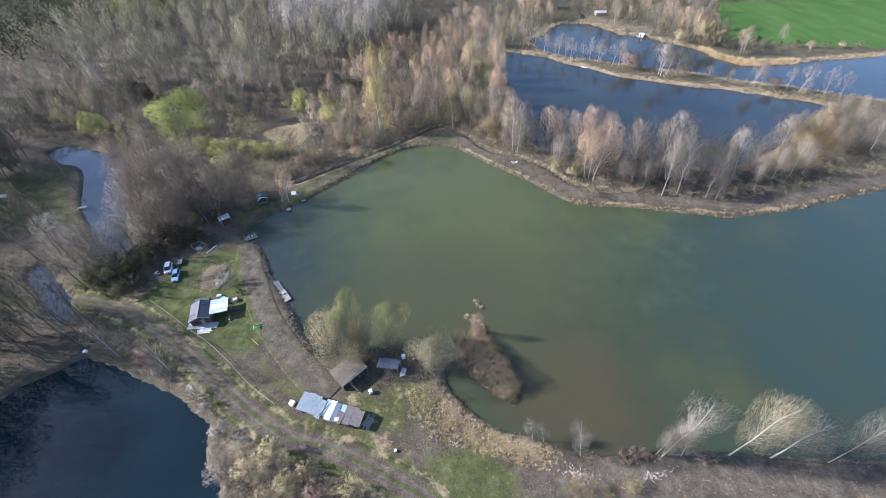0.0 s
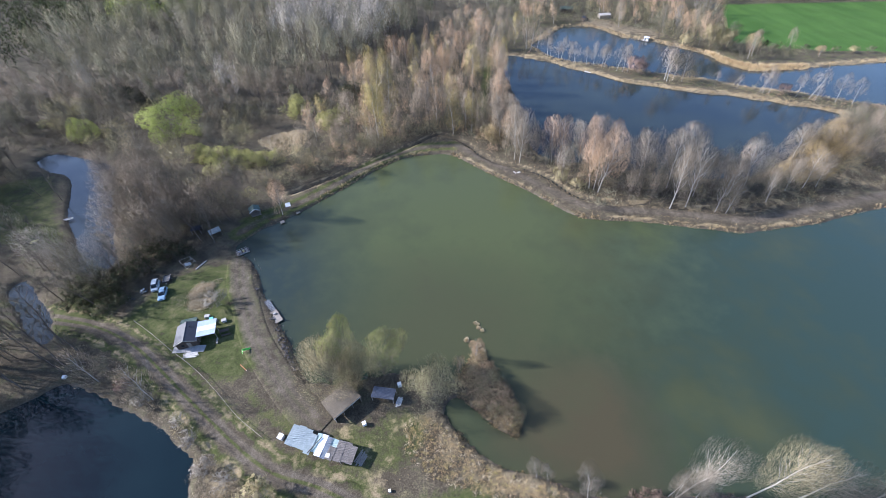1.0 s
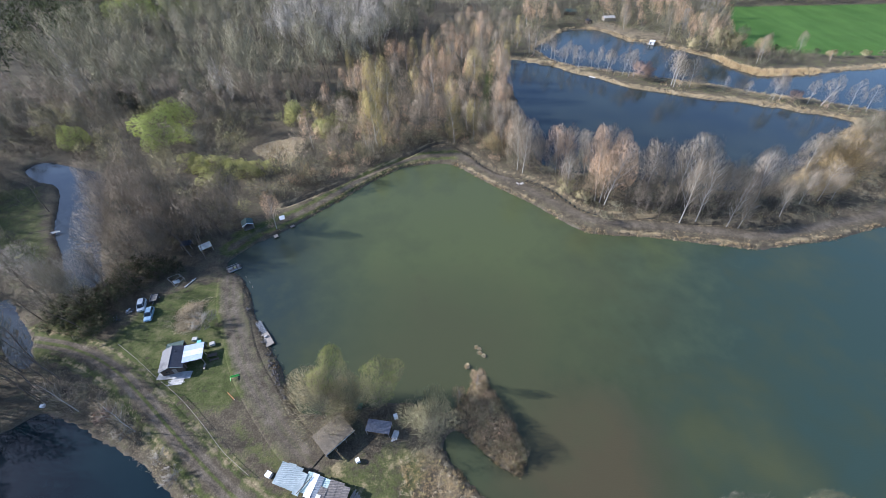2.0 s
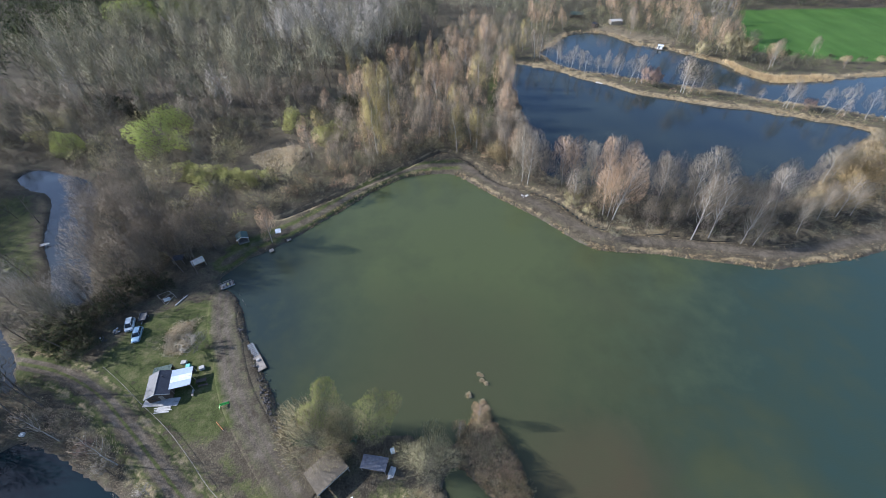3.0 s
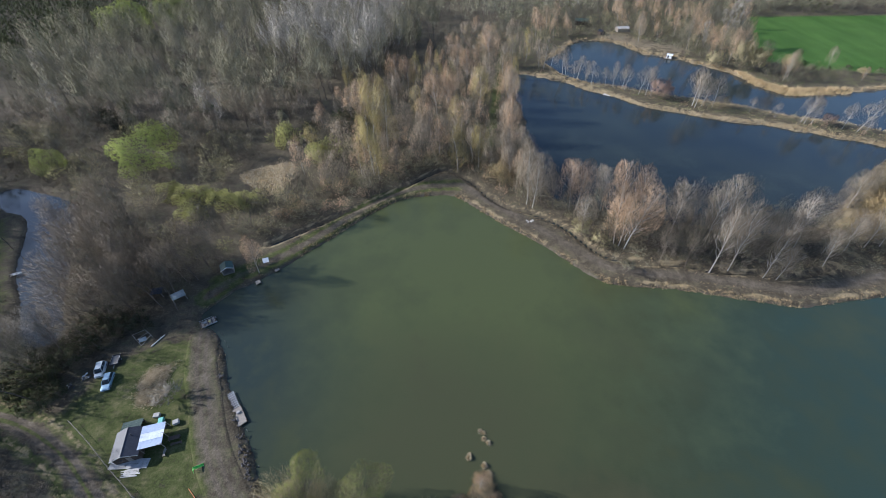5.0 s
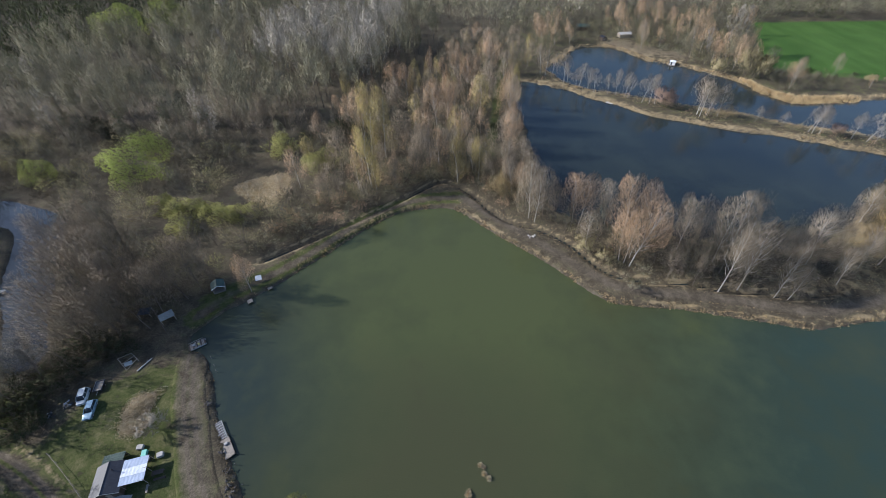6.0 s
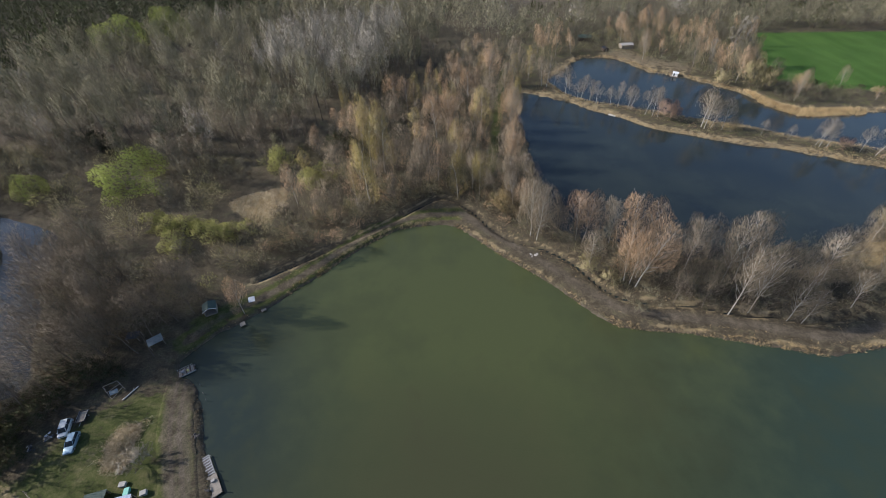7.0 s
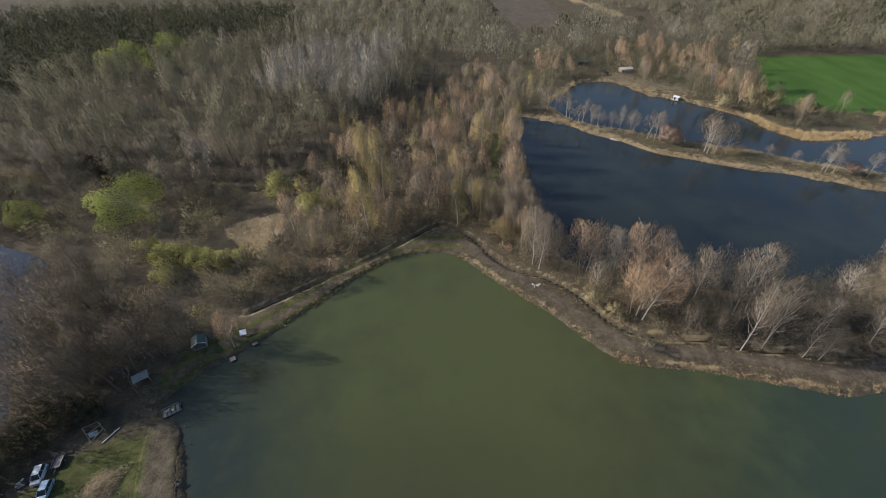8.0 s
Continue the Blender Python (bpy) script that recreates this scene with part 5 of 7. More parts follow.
for ring, step, seed, kinds, lo, hi, group in (
        (EAST_RING, 5.7, 37, (("mauve_alder_tree", 0.55), ("alder_tree", 0.25), ("grey_birch_tree", 0.2)), 9, 16, "trees between lake and pond"),
        ([(-164, 98), (-150, 94), (-164, 128), (-168, 146), (-190, 150), (-192, 98)], 5.0, 78, (("dark_alder_tree", 0.75), ("lanky_tree", 0.25)), 17, 24, "trees west of the meadow"),
        ([(-94, 57), (-72, 48.5), (-60, 43), (-57, 46), (-72, 54.5), (-92, 62)], 6.5, 79, (("lanky_tree", 0.6), ("young_birch_tree", 0.4)), 9, 14, "sparse trees between the dark pond and the track"),
        (HEDGE_RING, 5.2, 71, (("lanky_tree", 0.8), ("alder_tree", 0.2)), 13, 19, "lanky trees west of the yard"),
        ([(-118, 66), (-95, 74), (-84, 66), (-88, 54), (-112, 44), (-126, 42)], 5.2, 72, (("lanky_tree", 0.6), ("dark_alder_tree", 0.4)), 17, 23, "trees north of the dark pond"),
        ([(-122, 128), (-110, 112), (-98, 94), (-90, 97), (-84, 108), (-92, 124), (-108, 138)], 5.4, 73, (("soft_alder_tree", 0.6), ("mauve_alder_tree", 0.15), ("lanky_tree", 0.25)), 15, 21, "trees along the creek"),
        ([(-150, 96), (-128, 86), (-112, 66), (-100, 70), (-98, 82), (-104, 92), (-118, 100), (-134, 102)], 7.5, 75, (("lanky_tree", 0.85), ("alder_tree", 0.15)), 12, 18, "trees west of the yard"),
        ([(-92, 96), (-78, 92), (-69, 98), (-67, 107), (-68, 120), (-80, 120), (-94, 110)], 5.2, 76, (("soft_alder_tree", 0.7), ("lanky_tree", 0.3)), 13, 19, "trees behind the lakeside shelters"),
        ([(-104, 47), (-118, 44), (-122, 10), (-118, -12), (-103, -8), (-106, 20)], 4.2, 77, (("dark_alder_tree", 0.7), ("lanky_tree", 0.4)), 19, 25, "trees west of the dark pond"),
        ([(-150, 150), (-142, 140), (-133, 122), (-122, 108), (-128, 104), (-142, 118), (-160, 138)], 11.0, 74, (("lanky_tree", 0.9), ("alder_tree", 0.1)), 13, 19, "trees along the creek")):
    for x, y in zip(*outside(scatter(ring, step, seed), MOUND_RING)):
        kind = side.choices([k for k, _ in kinds], [w for _, w in kinds])[0]
        plant(kind, x, y, side.uniform(lo, hi), side.uniform(0.85, 1.15), (side.uniform(-4, 5), side.uniform(-9, 2) if ring is EAST_RING else side.uniform(-5, 5)), group)
# the tall birches and alders on the bank between lake and pond: place, height, width, lean
for kind, rows in (
        ("birch_tree", ((42.5, 142.3, 20, 1.0, -5), (44.5, 141.5, 19, 1.1, 4), (52.5, 124.6, 24, 0.9, -10), (53.8, 123.6, 22, 0.9, -3), (55, 122.2, 25, 1.0, 2), (58.7, 138.3, 22, 0.9, -8), (64.9, 138.3, 19.5, 1.0, -5))),
        ("grey_birch_tree", ((52.8, 140.9, 18.7, 0.9, -7), (30, 142.3, 22, 0.85, 2), (28.3, 144.5, 24, 0.8, -3), (106.6, 123, 20, 1.15, -10), (136.3, 142.3, 15, 1.2, -12), (84, 125, 25, 0.9, -8), (71.5, 129, 20, 1.0, -8), (109.8, 114.9, 14, 0.9, -10), (120, 121, 13, 1.0, -8))),
        ("tan_birch_tree", ((76.7, 112.9, 25, 0.8, -2), (82.2, 113.5, 24, 0.85, -5), (80, 124, 23, 0.9, -10), (91.1, 111.1, 15, 0.9, 1), (94.2, 110.2, 13, 0.9, 0), (98, 118, 14, 1.0, -4), (112.6, 119.9, 10, 1.1, -6), (125, 126, 12, 1.2, -6))),
        ("mauve_alder_tree", ((37, 145, 15.8, 0.9, -6), (68.3, 125, 22, 1.05, -8), (77.3, 130.8, 18.4, 1.1, -8), (63.7, 116.6, 14, 0.9, -4), (70.6, 115, 14, 0.85, -4), (89, 127, 21, 1.0, -8), (74, 120, 16, 1.0, -6), (60, 128, 13, 1.1, -4), (94, 124, 14, 1.1, -6))),
        ("straw_bush", ((43.4, 128.4, 7, 0.9, -8), (48.4, 123.9, 5, 1.0, -6)))):
    for x, y, h, wide, lean in rows:
        plant(kind, x, y, h, wide, (side.uniform(-3, 3), lean), "trees between lake and pond")
# the birches and alders of the wood in the lake's corner
for kind, rows in (
        ("golden_birch_tree", ((-27.6, 163.1, 25, 1.3, -2), (-30.6, 186, 28, 1.2, 0), (-24.6, 183, 28, 1.1, 0), (-48.6, 229.7, 18, 1.0, 0), (4.6, 165.8, 18, 1.5, 0), (15.6, 219.7, 19, 1.6, 0), (32.2, 231.3, 19, 1.1, 0), (-16.6, 242, 17, 1.4, 0), (-5.6, 252, 15, 1.2, 0), (12.6, 167.5, 19, 1.3, 0))),
        ("birch_tree", ((-4.6, 211.7, 21, 1.1, -3), (0.6, 211.6, 23, 0.9, 0), (3.4, 214.3, 20, 0.9, 2), (27.4, 208.6, 24, 0.9, -1), (26.2, 187.2, 20, 0.9, 3), (-26.4, 238.9, 19.5, 1.1, 0), (-20.1, 238.8, 18, 1.0, 0), (5.4, 267.4, 19, 0.8, 0), (23.2, 275.2, 22, 1.2, 0), (10.4, 244.9, 20, 1.0, 0), (-36, 200, 22, 1.0, 0))),
        ("grey_birch_tree", ((10.2, 171.2, 16, 1.0, 0), (3.9, 196.5, 13, 1.0, 0), (30, 258, 18, 0.9, 0), (36, 270, 18, 0.9, 0), (30, 222, 20, 0.8, 0), (29, 172, 15, 0.9, 0), (22, 166, 17, 0.9, 0))),
        ("mauve_alder_tree", ((-5.5, 168.6, 23, 0.85, -4), (0.3, 173.2, 19, 0.9, 0), (-9.5, 173.2, 19, 0.9, 0), (-11.1, 166.9, 14.5, 0.9, -4), (-17.6, 158.8, 15, 0.9, 0), (-41, 150, 14, 1.0, 0), (-14, 182, 18, 1.0, 0), (16, 180, 14, 1.0, 0), (-36, 152, 13, 1.0, 0)))):
    for x, y, h, wide, lean in rows:
        plant(kind, x, y, h, wide, (side.uniform(-3, 3), lean), "trees in the corner wood")
# slim birches on the strip between the two ponds
for rows in (((52.5, 272.4, 16.5), (55.1, 271, 16.5), (58.2, 268, 13.6), (63.5, 260.2, 16), (66, 262, 11), (69.5, 257, 10.5), (70.4, 254.3, 13), (74.5, 252.4, 11), (76.5, 247.5, 11.5), (83, 244.8, 10), (86.5, 243.7, 13), (90.6, 241.2, 11.5), (91.5, 239.8, 11.5), (96.7, 234.1, 13.5), (99.9, 233.1, 13.6)),
             ((102.2, 232, 14.6), (121, 224.8, 7), (117.8, 220.6, 19), (118.3, 218.9, 17), (121.5, 219.5, 13), (125.8, 217.8, 15), (139.7, 211.9, 8), (148.9, 207.5, 7), (157.8, 202.8, 12.6), (158.4, 201.4, 13.7), (161, 200.8, 12), (171.7, 196.6, 11.4), (176.4, 194.2, 14.8), (178.6, 192.8, 8), (186, 190, 13), (192, 187.5, 12))):
    for x, y, h in rows:
        plant("young_birch_tree", x, y, h, side.uniform(1.0, 1.4), (side.uniform(-5, 5), side.uniform(-8, 2)), "birches on the strip between the ponds", "slim bare birch on the strip between ponds")
for x, y, h, kind in ((104, 229.5, 10, "reddish_bush"), (106.5, 228, 8, "reddish_bush"), (128, 215.5, 7, "golden_willow_bush"), (166, 199, 6, "reddish_bush")):
    plant(kind, x, y, h, 0.9, (0, 0), "bushes on the strip between the ponds")
tufts("dry_grass", "dry straw grass under the trees between lake and pond", *scatter(np.vstack([EAST_RING[3:10], SLOPE_RING[6::-1]]), 1.3, 80), 0.5, 6, [REED, BRUSH, BRUSH], 79, splay=0.8, width=0.06)
tufts("dry_grass", "dry straw grass under the trees between lake and pond", *scatter(EAST_RING, 1.5, 81), 0.4, 6, [BRUSH, BRUSH, TWIG_SHADED, REED], 82, splay=0.9, width=0.06)
tufts("dry_grass", "dry straw grass on the strip between the ponds", *scatter([(46, 268), (66, 256), (92, 236), (118, 216), (150, 200), (182, 184), (205, 182), (160, 206), (120, 228), (90, 244), (66, 262)], 1.3, 83), 0.5, 6, [REED, BRUSH, TWIG_STRAW], 84, splay=0.8, width=0.1)
tufts("spit_herbs", "brown dead herbs and brambles on the spit", *scatter(PENINSULA_RING, 0.6, 85), 0.8, 14, [TWIG_RUST, REED, REED, TWIG_WILLOW, BRUSH], 86, splay=1.1, width=0.045)
wood_of("strip_shrubs", "rusty and straw-coloured shrubs on the strip between ponds", scatter([(46, 268), (66, 256), (92, 236), (118, 216), (150, 200), (182, 184), (205, 182), (160, 206), (120, 228), (90, 244), (66, 262)], 4.2, 87), [RUST_SHRUB, OLIVE_SHRUB, PALE_SHRUB], 88, 0.25, 0.75, "undergrowth")
# ---- things: helpers ----
def part(name, bm, mat, parent, label="", smooth_faces=False):
    """Links a bmesh as one mesh object under a thing or a part."""
    me = bpy.data.meshes.new(name)
    bmesh.ops.recalc_face_normals(bm, faces=bm.faces[:])
    bm.to_mesh(me)
    bm.free()
    for one in mat if isinstance(mat, (list, tuple)) else (mat,):
        me.materials.append(one)
    if smooth_faces:
        for f in me.polygons:
            f.use_smooth = True
    ob = new(name, me)
    ob.parent = parent
    return tagged(ob, label)


def thing(name, x, y, turn, label, category, group="", z=None, lift=0.0):
    root = new(name)
    root.empty_display_size = 0.3
    root.matrix_basis = pose(x, y, (float(ground_height(x, y)[0]) if z is None else z) + lift, 0, 0, turn)
    return tagged(root, label, category, group)


def box(bm, x, y, z, sx, sy, sz, m=None, bevel=0.0):
    """A box round (x, y), standing on z, its edges eased."""
    made = bmesh.ops.create_cube(bm, size=1.0)["verts"]
    for v in made:
        v.co = Vector((v.co.x * sx + x, v.co.y * sy + y, (v.co.z + 0.5) * sz + z))
    if bevel:
        edges = list({e for v in made for e in v.link_edges})
        made = [v for v in bmesh.ops.bevel(bm, geom=edges, offset=bevel, segments=1, affect="EDGES", profile=0.5)["verts"]]
    if m is not None:
        bmesh.ops.transform(bm, matrix=m, verts=made)
    return made


def solid(*boxes):
    bm = bmesh.new()
    for b in boxes:
        box(bm, *b)
    return bm


def rod(a, b, r0, r1=None, n=8):
    """A round bar from a to b."""
    bm = bmesh.new()
    a, b = Vector(a), Vector(b)
    turn = (b - a).to_track_quat("Z", "Y").to_matrix().to_4x4()
    bmesh.ops.create_cone(bm, cap_ends=True, segments=n, radius1=r0, radius2=r0 if r1 is None else r1, depth=(b - a).length, matrix=Matrix.Translation((a + b) / 2) @ turn)
    return bm


def corrugated(sx, sy, pitch=0.18, amp=0.025, thick=0.012):
    """A corrugated sheet, waves across x, round the origin."""
    bm = bmesh.new()
    n = max(8, int(sx / pitch * 4))
    rows = []
    for top in (thick, 0.0):
        for y in (-sy / 2, sy / 2):
            rows.append([bm.verts.new((-sx / 2 + sx * i / n, y, amp * math.sin(i * math.pi / 2) + top)) for i in range(n + 1)])
    for i in range(n):
        bm.faces.new((rows[0][i], rows[0][i + 1], rows[1][i + 1], rows[1][i]))
        bm.faces.new((rows[2][i], rows[3][i], rows[3][i + 1], rows[2][i + 1]))
        bm.faces.new((rows[0][i], rows[2][i], rows[2][i + 1], rows[0][i + 1]))
        bm.faces.new((rows[1][i], rows[1][i + 1], rows[3][i + 1], rows[3][i]))
    return bm


def moved(bm, m):
    bmesh.ops.transform(bm, matrix=m, verts=bm.verts[:])
    return bm


def prism(outline, y0, y1):
    """An outline in x and z, drawn out along y."""
    bm = bmesh.new()
    a = [bm.verts.new((x, y0, z)) for x, z in outline]
    b = [bm.verts.new((x, y1, z)) for x, z in outline]
    bm.faces.new(a)
    bm.faces.new(b[::-1])
    for i in range(len(a)):
        j = (i + 1) % len(a)
        bm.faces.new((a[i], b[i], b[j], a[j]))
    return bm


SLATE = plain("dark_roof_felt", (0.022, 0.024, 0.032), (0.05, 0.052, 0.065), 5.0, 0.6)
FELT_GREY = plain("grey_roof_felt", (0.022, 0.026, 0.036), (0.05, 0.056, 0.07), 5.0, 0.55)
FELT_GREEN = plain("green_roof_sheet", (0.03, 0.06, 0.05), (0.08, 0.12, 0.10), 4.0, 0.6)
PLASTIC_WHITE = plain("white_translucent_sheet", (0.62, 0.66, 0.72), (0.86, 0.88, 0.92), 2.0, 0.35, relief=0.05)
ZINC = plain("bluish_zinc_sheet", (0.17, 0.21, 0.222), (0.30, 0.345, 0.355), 1.5, 0.4, 0.3, relief=0.1)
ZINC_GREEN = plain("green_grey_sheet", (0.24, 0.34, 0.32), (0.42, 0.50, 0.47), 1.5, 0.5, relief=0.1)
RUSTY = plain("rusty_brown_sheet", (0.095, 0.082, 0.072), (0.20, 0.178, 0.16), 2.5, 0.8)
PLANK = plain("weathered_planks", (0.17, 0.145, 0.12), (0.36, 0.32, 0.27), 6.0, 0.85, stretch=(1.0, 6.0, 1.0))
PLANK_DARK = plain("dark_stained_planks", (0.045, 0.032, 0.024), (0.11, 0.08, 0.06), 6.0, 0.8, stretch=(6.0, 6.0, 1.0))
PLANK_PALE = plain("pale_boards", (0.36, 0.34, 0.31), (0.62, 0.60, 0.56), 5.0, 0.8)
MOSSY = plain("mossy_roof_boards", (0.085, 0.07, 0.05), (0.19, 0.16, 0.118), 4.0, 0.95, relief=0.6)
TARP_BLUE = plain("grey_blue_tarpaulin", (0.07, 0.075, 0.095), (0.17, 0.18, 0.215), 2.0, 0.5)
STEEL = plain("galvanised_steel", (0.34, 0.35, 0.36), (0.55, 0.56, 0.57), 8.0, 0.4, 0.6)
DARK_STEEL = plain("dark_steel", (0.03, 0.03, 0.035), (0.09, 0.09, 0.10), 8.0, 0.5, 0.4)
RUBBER = plain("black_rubber", (0.012, 0.012, 0.013), (0.03, 0.03, 0.032), 8.0, 0.8)
WHITE = plain("white_paint", (0.66, 0.66, 0.65), (0.84, 0.84, 0.83), 4.0, 0.5, relief=0.1)
BLUE_PAINT = plain("pale_blue_car_paint", (0.26, 0.38, 0.46), (0.34, 0.47, 0.56), 3.0, 0.25, 0.3, relief=0.0)
SILVER_PAINT = plain("silver_white_paint", (0.50, 0.53, 0.54), (0.66, 0.69, 0.69), 3.0, 0.3, 0.1, relief=0.0)
GLASS = plain("dark_tinted_glass", (0.012, 0.018, 0.024), (0.03, 0.042, 0.05), 2.0, 0.08, relief=0.0)
LENS = plain("headlight_lens", (0.6, 0.62, 0.64), (0.8, 0.82, 0.84), 8.0, 0.15, relief=0.0)
RED_LENS = plain("red_tail_light", (0.25, 0.01, 0.01), (0.4, 0.02, 0.02), 8.0, 0.2, relief=0.0)
GREEN_PLASTIC = plain("bright_green_plastic", (0.10, 0.42, 0.06), (0.18, 0.58, 0.10), 4.0, 0.4, relief=0.0)
TURQUOISE = plain("turquoise_plastic", (0.12, 0.40, 0.34), (0.22, 0.55, 0.47), 3.0, 0.4, relief=0.0)
ORANGE = plain("orange_painted_pole", (0.50, 0.17, 0.06), (0.66, 0.26, 0.10), 4.0, 0.6, relief=0.1)
GREEN_BOAT = plain("green_boat_hull", (0.03, 0.10, 0.06), (0.06, 0.17, 0.10), 3.0, 0.5, relief=0.1)
STONE = plain("pale_stone", (0.34, 0.32, 0.29), (0.56, 0.54, 0.50), 4.0, 0.9, relief=0.6)
CONCRETE = plain("weathered_concrete", (0.26, 0.25, 0.24), (0.44, 0.43, 0.41), 4.0, 0.9, relief=0.5)
CANOPY_BLUE = plain("pale_blue_sheet", (0.40, 0.46, 0.57), (0.56, 0.62, 0.72), 2.0, 0.35, relief=0.05)
YELLOW = plain("faded_yellow_plastic", (0.42, 0.40, 0.12), (0.56, 0.52, 0.18), 4.0, 0.5)
DARK_SHEET = plain("dark_blue_sheet", (0.06, 0.08, 0.11), (0.13, 0.16, 0.20), 2.0, 0.5, 0.2)
MOUND = plain("heaped_litter", (0.07, 0.052, 0.035), (0.24, 0.185, 0.125), 3.0, 0.95, relief=0.8)
RUBBLE = plain("dark_rubble", (0.03, 0.027, 0.025), (0.12, 0.108, 0.10), 5.0, 0.9, relief=0.8)
FRESH_WOOD = plain("split_firewood", (0.26, 0.21, 0.165), (0.50, 0.43, 0.36), 5.0, 0.9)


# ---- the hut in the yard ----
def hut():
    root = thing("wooden_hut", -63.4, 63.3, 17, "dark-roofed wooden hut with a white canopy beside it", "hut")
    w, l, eave, ridge = 2.55, 3.0, 2.1, 3.2
    for name, x in (("side_wall", -w + 0.25), ("side_wall", w - 0.25)):
        wall = part(name, solid((x, 0, 0, 0.1, 2 * l - 0.5, eave)), PLANK_DARK, root)
        for k in range(12):
            part("board", solid((x + (0.07 if x > 0 else -0.07), -l + 0.5 + k * 0.44, 0.05, 0.03, 0.40, eave - 0.1, None, 0.008)), PLANK_DARK, wall)
    for y in (-l + 0.3, l - 0.3):
        gable = part("gable_wall", prism([(-w + 0.3, 0), (w - 0.3, 0), (w - 0.3, eave), (0, ridge - 0.12), (-w + 0.3, eave)], y - 0.05, y + 0.05), PLANK_DARK, root)
        for k in range(9):
            x = -w + 0.55 + k * 0.43
            part("board", solid((x, y - math.copysign(0.07, -y) if y > 0 else y - 0.07, 0.05, 0.39, 0.03, eave - 0.05, None, 0.008)), PLANK_DARK, gable)
    part("door", solid((0.5, -l + 0.2, 0.0, 0.85, 0.05, 1.9, None, 0.01)), PLANK, root, "weathered plank door")
    part("window", solid((-0.9, -l + 0.2, 0.95, 0.7, 0.05, 0.6, None, 0.01)), GLASS, root, "small dark window")
    slope = math.atan2(ridge - eave, w)
    size = w / math.cos(slope) + 0.12
    # sunlit and shaded slope are told apart by felt colour, the west one lighter
    for sign, mat, label in ((-1, FELT_GREY, "felt roof slope toned lighter as sunlit"), (1, SLATE, "felt roof slope toned darker as in shade")):
        m = Matrix.Translation((sign * w / 2, 0, (eave + ridge) / 2 + 0.06)) @ Matrix.Rotation(sign * slope, 4, "Y")
        roof = part("roof", moved(solid((0, 0, 0, size, 2 * l, 0.06)), m), mat, root, label)
        for k in range(4):
            part("felt_strip", moved(solid((0, -l + 0.74 + k * 1.475, 0.058, size + 0.02, 1.45, 0.012)), m @ Matrix.Rotation(0.002 * k, 4, "Y")), mat, roof)
    part("ridge_cap", rod((0, -l - 0.02, ridge + 0.12), (0, l + 0.02, ridge + 0.12), 0.07), SLATE, root)
    for sign in (-1, 1):
        part("bargeboard", moved(solid((0, -l - 0.02, -0.1, size, 0.04, 0.16)), Matrix.Translation((sign * w / 2, 0, (eave + ridge) / 2 + 0.06)) @ Matrix.Rotation(sign * slope, 4, "Y")), PLANK_PALE, root)
    part("chimney_pipe", rod((0.9, 1.2, 2.6), (0.9, 1.2, 3.6), 0.09), DARK_STEEL, root)
    # lean-to behind
    part("lean_to_roof", moved(corrugated(3.9, 2.2), Matrix.Translation((-0.3, l + 1.05, 1.95)) @ Matrix.Rotation(radians(-8), 4, "X")), FELT_GREEN, root, "mossy green lean-to roof")
    for x in (-2.0, 1.4):
        part("post", rod((x, l + 1.9, 0), (x, l + 1.9, 1.85), 0.05), PLANK, root)
    part("lean_to_wall", solid((-0.3, l + 2.0, 0, 3.6, 0.06, 1.75)), PLANK_DARK, root)
    # canopy of three clear sheets on posts
    for k, (y, mat) in enumerate(((-1.15, ZINC), (0.42, PLASTIC_WHITE), (2.0, ZINC))):
        m = Matrix.Translation((4.45, y - 0.05, 2.30 + 0.02 * k)) @ Matrix.Rotation(radians(3), 4, "Y") @ Matrix.Rotation(radians(90), 4, "Z")
        part("canopy_sheet", moved(corrugated(1.62, 4.35), m), PLASTIC_WHITE if k == 1 else CANOPY_BLUE, root, "white sheet" if k == 1 else "pale blue-white sheet")
    for x, y in ((2.5, -1.9), (6.5, -1.9), (6.5, 2.7), (2.5, 2.7), (6.5, 0.4)):
        part("post", rod((x, y, 0), (x, y, 2.25), 0.05), PLANK, root)
    for y in (-1.9, 0.4, 2.7):
        part("beam", solid((4.5, y, 2.13, 4.3, 0.08, 0.12)), PLANK, root)
    return root


hut()


def boards(name, x, y, turn, count, sx, sy, mat, label, category, seed, lift=0.0):
    """Loose boards lying about on one another."""
    rng = random.Random(seed)
    root = thing(name, x, y, turn, label, category, lift=lift)
    for k in range(count):
        m = pose(rng.uniform(-0.3, 0.3), (k - count / 2) * sy / count, 0.03 * (k % 3), rng.uniform(-2, 2), rng.uniform(-2, 2), rng.uniform(-4, 4))
        part("board", moved(solid((0, 0, 0.01, sx * rng.uniform(0.7, 1.0), sy / count * 0.95, 0.035, None, 0.008)), m), mat, root)
    return root


terrace = thing("paved_terrace", -62.4, 60.2, 3, "pale weathered concrete slabs laid as a terrace before the hut", "terrace")
for k in range(7):
    for row in range(2):
        part("slab", solid((-3.3 + k * 1.1, -0.45 + row * 0.95, 0.02 + 0.008 * ((k + row) % 3), 1.06, 0.91, 0.1, None, 0.015)), CONCRETE, terrace)
boards("board_heap", -61.2, 58.7, 6, 7, 3.6, 1.5, PLANK_PALE, "heap of pale boards beside the terrace", "boards", 3)


